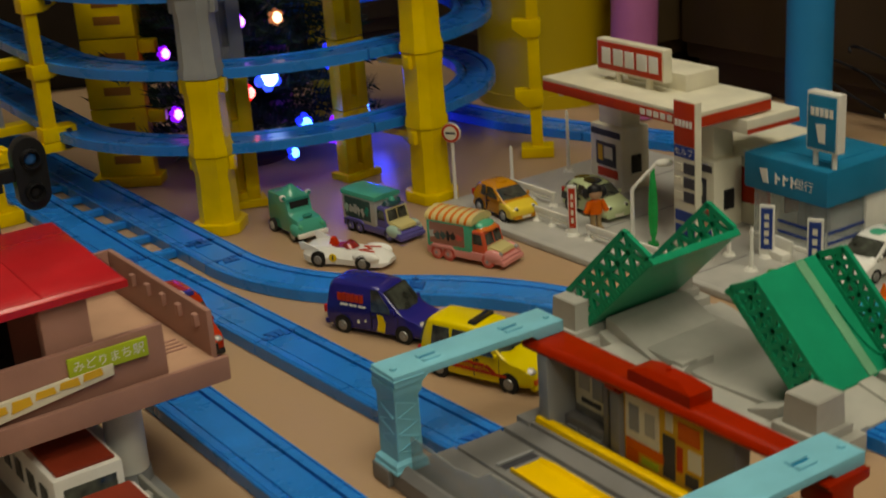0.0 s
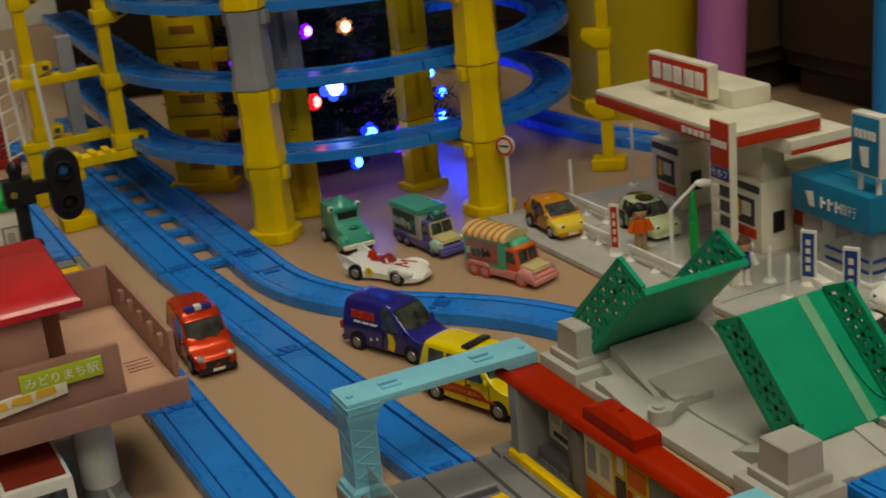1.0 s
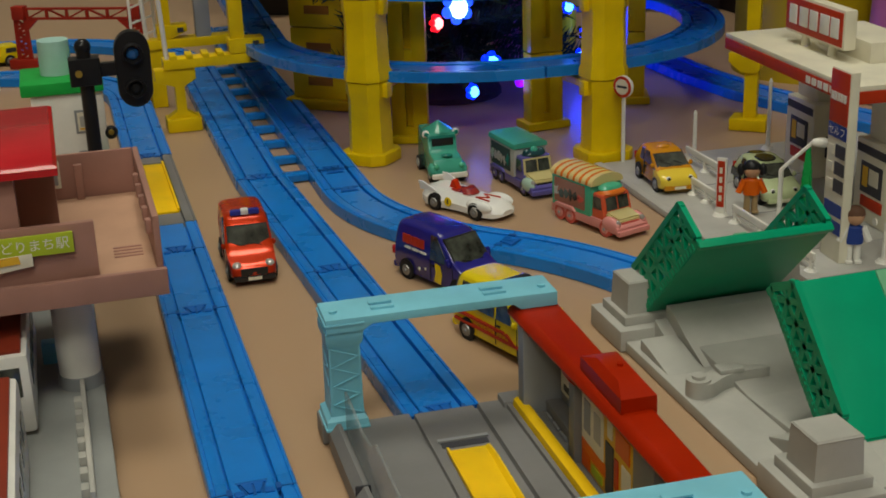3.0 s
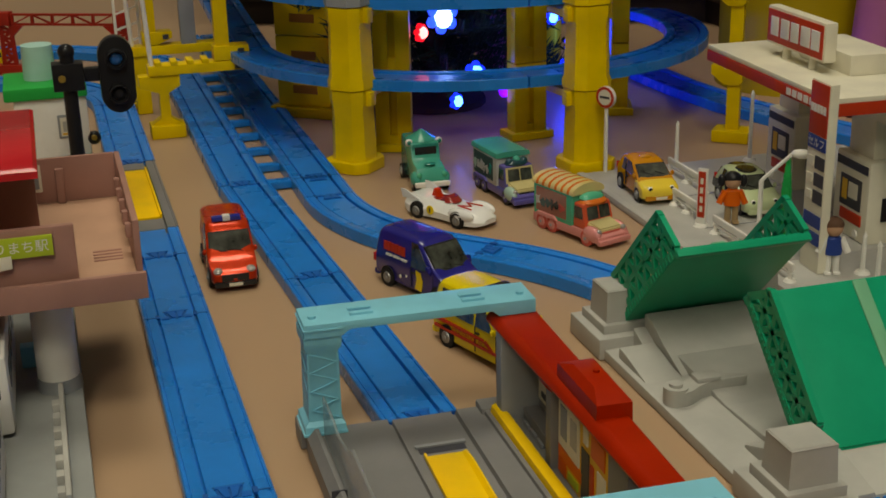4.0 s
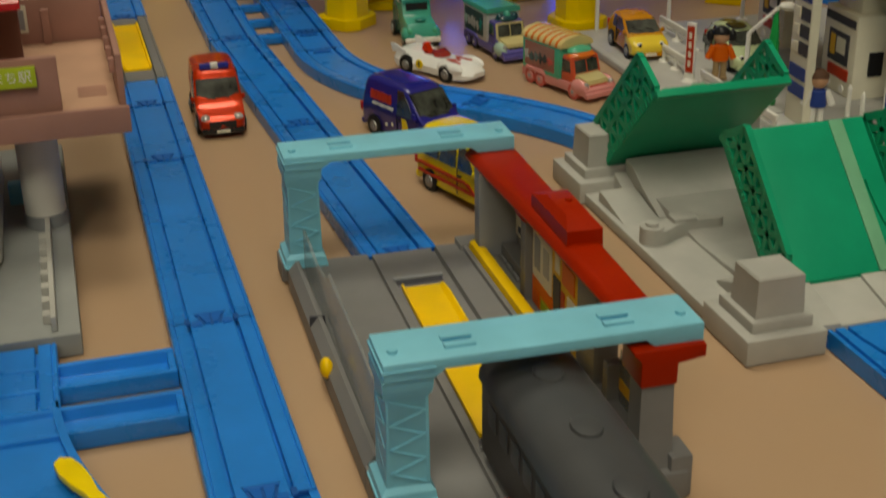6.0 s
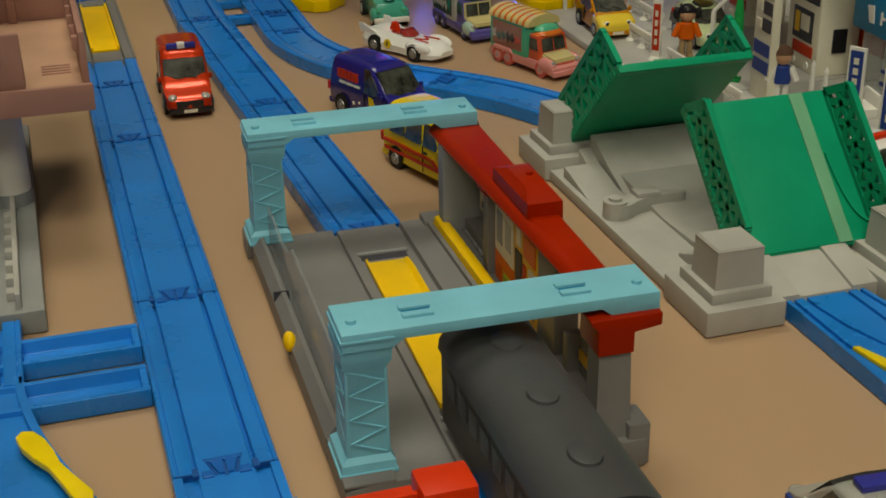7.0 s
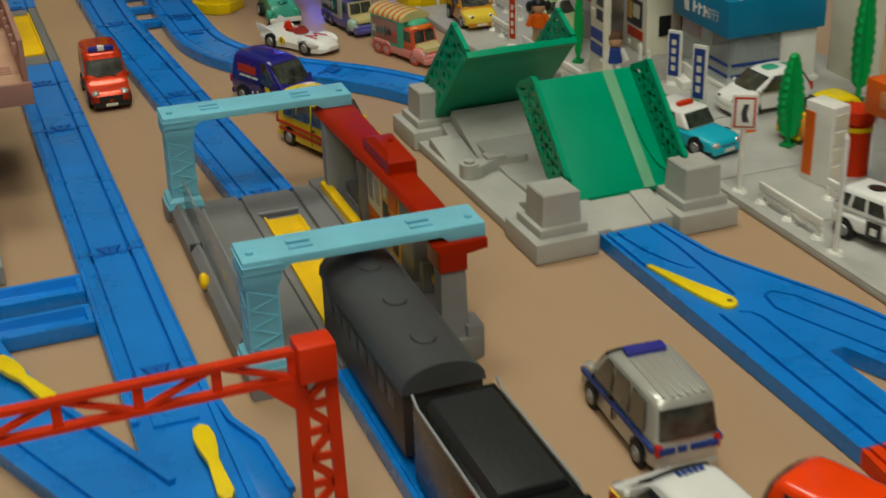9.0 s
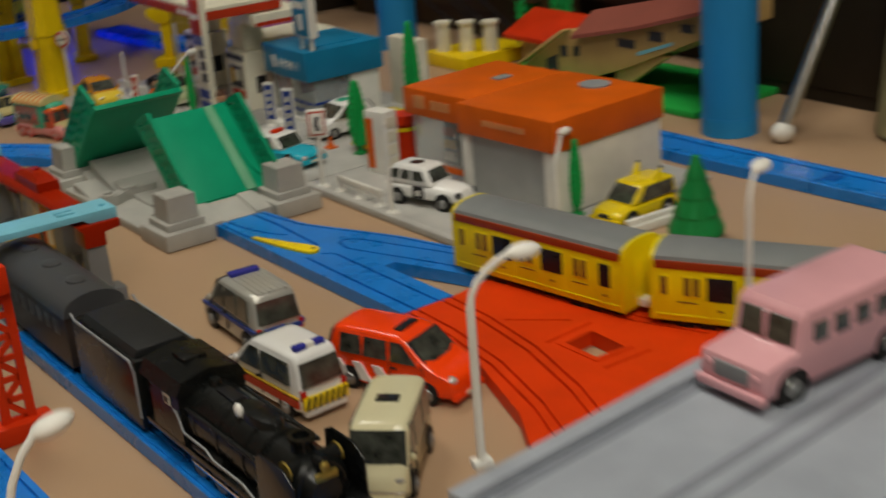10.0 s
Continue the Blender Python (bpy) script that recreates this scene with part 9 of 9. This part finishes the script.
tube(0.672, -0.196, 0.0225, 0.75, POLEBLUE, "thick blue tube standing on the floor behind the track")
tube(0.706, 0.322, 0.0215, 0.75, POLEBLUE, "thick blue tube standing behind the toy bank")
tube(0.650, 0.504, 0.024, 0.75, POLEPINK, "thick pink tube leaning outwards behind the petrol station", (0.09, 0.05))
tube(0.662, 0.652, 0.076, 0.75, POLEYEL, "wide yellow tube standing behind the spiral")
tube(0.395, 0.80, 0.020, 0.75, POLEPINK, "pink tube standing behind the tree")
cab = thing("dark_cabinet", "large dark brown wooden cabinet standing behind the toys", "cabinet", pose(0.838, 0, 0))
part("carcass", box(B(), 0.0, 0.45, -1.1, 0.16, 0.03, 1.3, 0.004), DARKWOOD, cab)
part("plinth", box(B(), 0.01, 0.44, -1.08, 0.15, 0.0004, 0.03), DARKWOOD, cab)
for y in (-0.60, -0.24, 0.12):
    part("cabinet_door", box(B(), -0.014, -0.0005, y - 0.33, y + 0.03, 0.05, 1.28, 0.003), DARKWOOD, cab)
# Dark backdrop added behind the tree; it stands for unclear dark clutter.
cur = thing("dark_cabinet", "long dark block added as a backdrop behind the tree", "cabinet", pose(0.16, 1.20, 0, 0, 0, -22))
part("carcass", box(B(), 0.0, 1.1, 0.0, 0.4, 0.03, 0.95, 0.004), DARKWOOD, cur)
part("plinth", box(B(), 0.01, 1.09, 0.01, 0.39, 0.0004, 0.03), DARKWOOD, cur)
for x in (0.02, 0.38, 0.74):
    part("cabinet_door", box(B(), x, x + 0.34, -0.014, -0.0005, 0.05, 0.93, 0.003), DARKWOOD, cur)
# Block added to fill the shaded area under furniture with dark colour.
shade_block = thing("dark_cabinet", "plain dark block filling the dark area behind the track", "cabinet", pose(0.785, -0.262, 0))
part("carcass", box(B(), 0.0, 0.036, 0.0, 0.150, 0.012, 0.42, 0.003), DARKWOOD, shade_block)
part("plinth", box(B(), 0.002, 0.034, 0.002, 0.148, 0.0004, 0.012), DARKWOOD, shade_block)
back = thing("dark_cabinet", "tall dark brown cupboard standing behind the petrol station", "cabinet", pose(0.722, 0.585, 0))
part("carcass", box(B(), 0.0, 0.60, 0.0, 0.45, 0.03, 1.3, 0.004), BROWNWOOD, back)
part("plinth", box(B(), 0.01, 0.59, 0.01, 0.44, 0.0004, 0.03), DARKWOOD, back)
part("cabinet_door", box(B(), 0.006, 0.29, -0.014, -0.0005, 0.05, 1.28, 0.003), BROWNWOOD, back)
part("cabinet_door", box(B(), 0.296, 0.594, -0.014, -0.0005, 0.05, 1.28, 0.003), BROWNWOOD, back)
side = thing("brown_cabinet", "plain brown wooden cabinet standing behind the toy bank", "cabinet", pose(0.792, 0.165, 0))
part("carcass", box(B(), 0.0, 0.45, 0.0, 0.40, 0.03, 1.3, 0.004), BROWNWOOD, side)
part("plinth", box(B(), 0.01, 0.44, 0.01, 0.39, 0.0004, 0.03), BROWNWOOD, side)
for y in (0.006, 0.204):
    part("cabinet_door", box(B(), -0.014, -0.0005, y, y + 0.190, 0.05, 1.28, 0.003), BROWNWOOD, side)
for k, (y0, hgt, z0) in enumerate(((0.24, 0.075, 0.004), (0.30, 0.055, 0.010))):
    cab2 = thing("power_cable", "thin black power cable looped on the floor", "cable", pose(0.756 + 0.008 * k, y0, 0), "cables")
    pts = [(0.004 * math.sin(3 * a), 0.075 * math.cos(a) * (1 + 0.15 * math.sin(2 * a)), z0 + hgt * (0.5 - 0.5 * math.cos(a * 1.0 + 2.6 + k))) for a in [i * math.pi / 14 for i in range(26)]]
    part("cable_run", sweep(B(), [(0.0016 * math.cos(q), 0.0016 * math.sin(q)) for q in [j * math.pi / 4 for j in range(8)]], pts), BLACK, cab2)
rod = thing("tripod_leg", "slanting silver tripod leg with a pale foot", "tripod", pose(0.6736, -0.2492, 0))
part("leg_tube", cyl(B(), (0.002, 0, 0.012), (0.196, -0.016, 0.36), 0.0056, seg=16), CHROME, rod)
part("leg_sleeve", cyl(B(), (0.066, -0.0054, 0.122), (0.196, -0.016, 0.36), 0.0072, seg=16), PIERGREY, rod)
part("leg_foot", ball(B(), (0, 0, 0.0085), 0.0085, 1.2, 1, 1, 16), WHITE, rod, "pale rubber foot")
bg = thing("floor_bin", "pale olive round container standing on the floor", "container", pose(0.772, -0.338, 0))
part("bin_body", loft(B(), [[(r * math.cos(t), r * math.sin(t), z) for t in [i * math.pi / 20 for i in range(40)]] for r, z in ((0.055, 0.0003), (0.060, 0.004), (0.046, 0.16), (0.042, 0.30))]), pmat("pale_olive_plastic", (0.34, 0.32, 0.18), 0.5), bg)
# toy station house far behind the shop
# Cream walls, their colour warmed and darkened to imitate the warm dim light.
CREAM_WARMLIT = pmat("warm_lit_cream_plastic", (0.62, 0.44, 0.22), 0.45)
hs = thing("toy_house", "cream toy house with a red roof and a covered stair", "toy building", pose(0.70, 0, 0))
part("base_plate", box(B(), -0.020, 0.10, -0.150, 0.12, 0.0003, 0.006, 0.001), GRASS, hs)
part("yellow_base", box(B(), -0.030, 0.06, 0.153, 0.225, 0.0003, 0.014, 0.001), YELLOW, hs)
part("house_wall", box(B(), 0.030, 0.095, 0.045, 0.135, 0.006, 0.030, 0.001), CREAM_WARMLIT, hs)
part("red_roof", prism(B(), [(0.018, 0.028), (0.0625, 0.047), (0.107, 0.028), (0.107, 0.033), (0.0625, 0.053), (0.018, 0.033)], 0.040, 0.150, "y", 0.0008), RED, hs, "red gabled roof")
part("covered_stair", prism(B(), [(0.0142, 0.0062), (-0.0307, 0.0210), (-0.0494, 0.0275), (-0.1325, 0.0615), (-0.166, 0.0750), (-0.166, 0.0930), (-0.1328, 0.0839), (-0.0651, 0.0656), (0.0097, 0.0492), (0.0142, 0.0480)], 0.0, 0.060, "x", 0.0008), CREAM_WARMLIT, hs)
part("gable_wall", prism(B(), [(0.0144, 0.0062), (0.0990, 0.0062), (0.0990, 0.0110), (0.0310, 0.0530), (0.0144, 0.0480)], 0.004, 0.055, "x", 0.0008), CREAM_WARMLIT, hs)
low = [(0.016, 0.0490), (-0.0651, 0.0662), (-0.1328, 0.0845), (-0.170, 0.0955)]
rings = []
for y, z in low:
    rings.append([(-0.008, y, z - 0.0015), (0.030, y + 0.010, z + 0.0150), (0.068, y, z - 0.0015), (0.068, y, z + 0.0020), (0.030, y + 0.010, z + 0.0185), (-0.008, y, z + 0.0020)])
part("stair_roof", loft(B(), rings), pmat("dull_red_roof", (0.30, 0.085, 0.06), 0.5), hs, "dull red stair roof")
part("stair_rail", prism(B(), [(0.1060, 0.0070), (0.1120, 0.0070), (0.0330, 0.0540), (0.0270, 0.0540)], -0.006, 0.003, "x", 0.0005), CREAM_WARMLIT, hs)
for y0, y1, z0, z1 in ((0.035, 0.0455, 0.0255, 0.0365), (0.0165, 0.0265, 0.0285, 0.0380), (-0.0600, -0.0385, 0.0460, 0.0540), (-0.0950, -0.0780, 0.0560, 0.0650), (-0.1310, -0.1165, 0.0680, 0.0755)):
    x0 = 0.0032 if y0 > 0 else -0.0008
    part("stair_window", box(B(), x0, x0 + 0.0012, y0, y1, z0, z1, 0.0003), DARK_PRINT_RECESS, hs)
# Flat dark piece paints the shade inside the opening.
part("gable_opening", prism(B(), [(0.050, 0.0100), (0.066, 0.0100), (0.066, 0.0200), (0.050, 0.0270)], 0.0032, 0.0044, "x"), DARK_PRINT_RECESS, hs)
part("blue_name_strip", prism(B(), [(-0.064, 0.0405), (-0.106, 0.0550), (-0.106, 0.0580), (-0.064, 0.0440)], -0.0010, 0.0004, "x"), CYAN, hs)
part("stair_brace", prism(B(), [(-0.030, 0.0060), (-0.046, 0.0060), (-0.046, 0.0105), (-0.096, 0.0425), (-0.090, 0.0440), (-0.046, 0.0280), (-0.030, 0.0225)], 0.004, 0.012, "x", 0.0006), CREAM_WARMLIT, hs)
for i in range(3):
    part("cream_column", cyl(B(), (-0.016 + 0.016 * i, 0.208 - 0.020 * i, 0.014), (-0.016 + 0.016 * i, 0.208 - 0.020 * i, 0.042), 0.0075, seg=16), CREAM, hs)
    part("column_cap", cyl(B(), (-0.016 + 0.016 * i, 0.208 - 0.020 * i, 0.042), (-0.016 + 0.016 * i, 0.208 - 0.020 * i, 0.045), 0.0095, seg=16), CREAM, hs)
for x, y in ((0.785, 0.19), (0.800, 0.150)):
    t = thing("leaf_tree", "flat cross-shaped dark green plastic toy tree", "toy tree", pose(x, y, 0, 0, 0, 30), "toy trees")
    flat_tree(t, 0.105, 0.014)
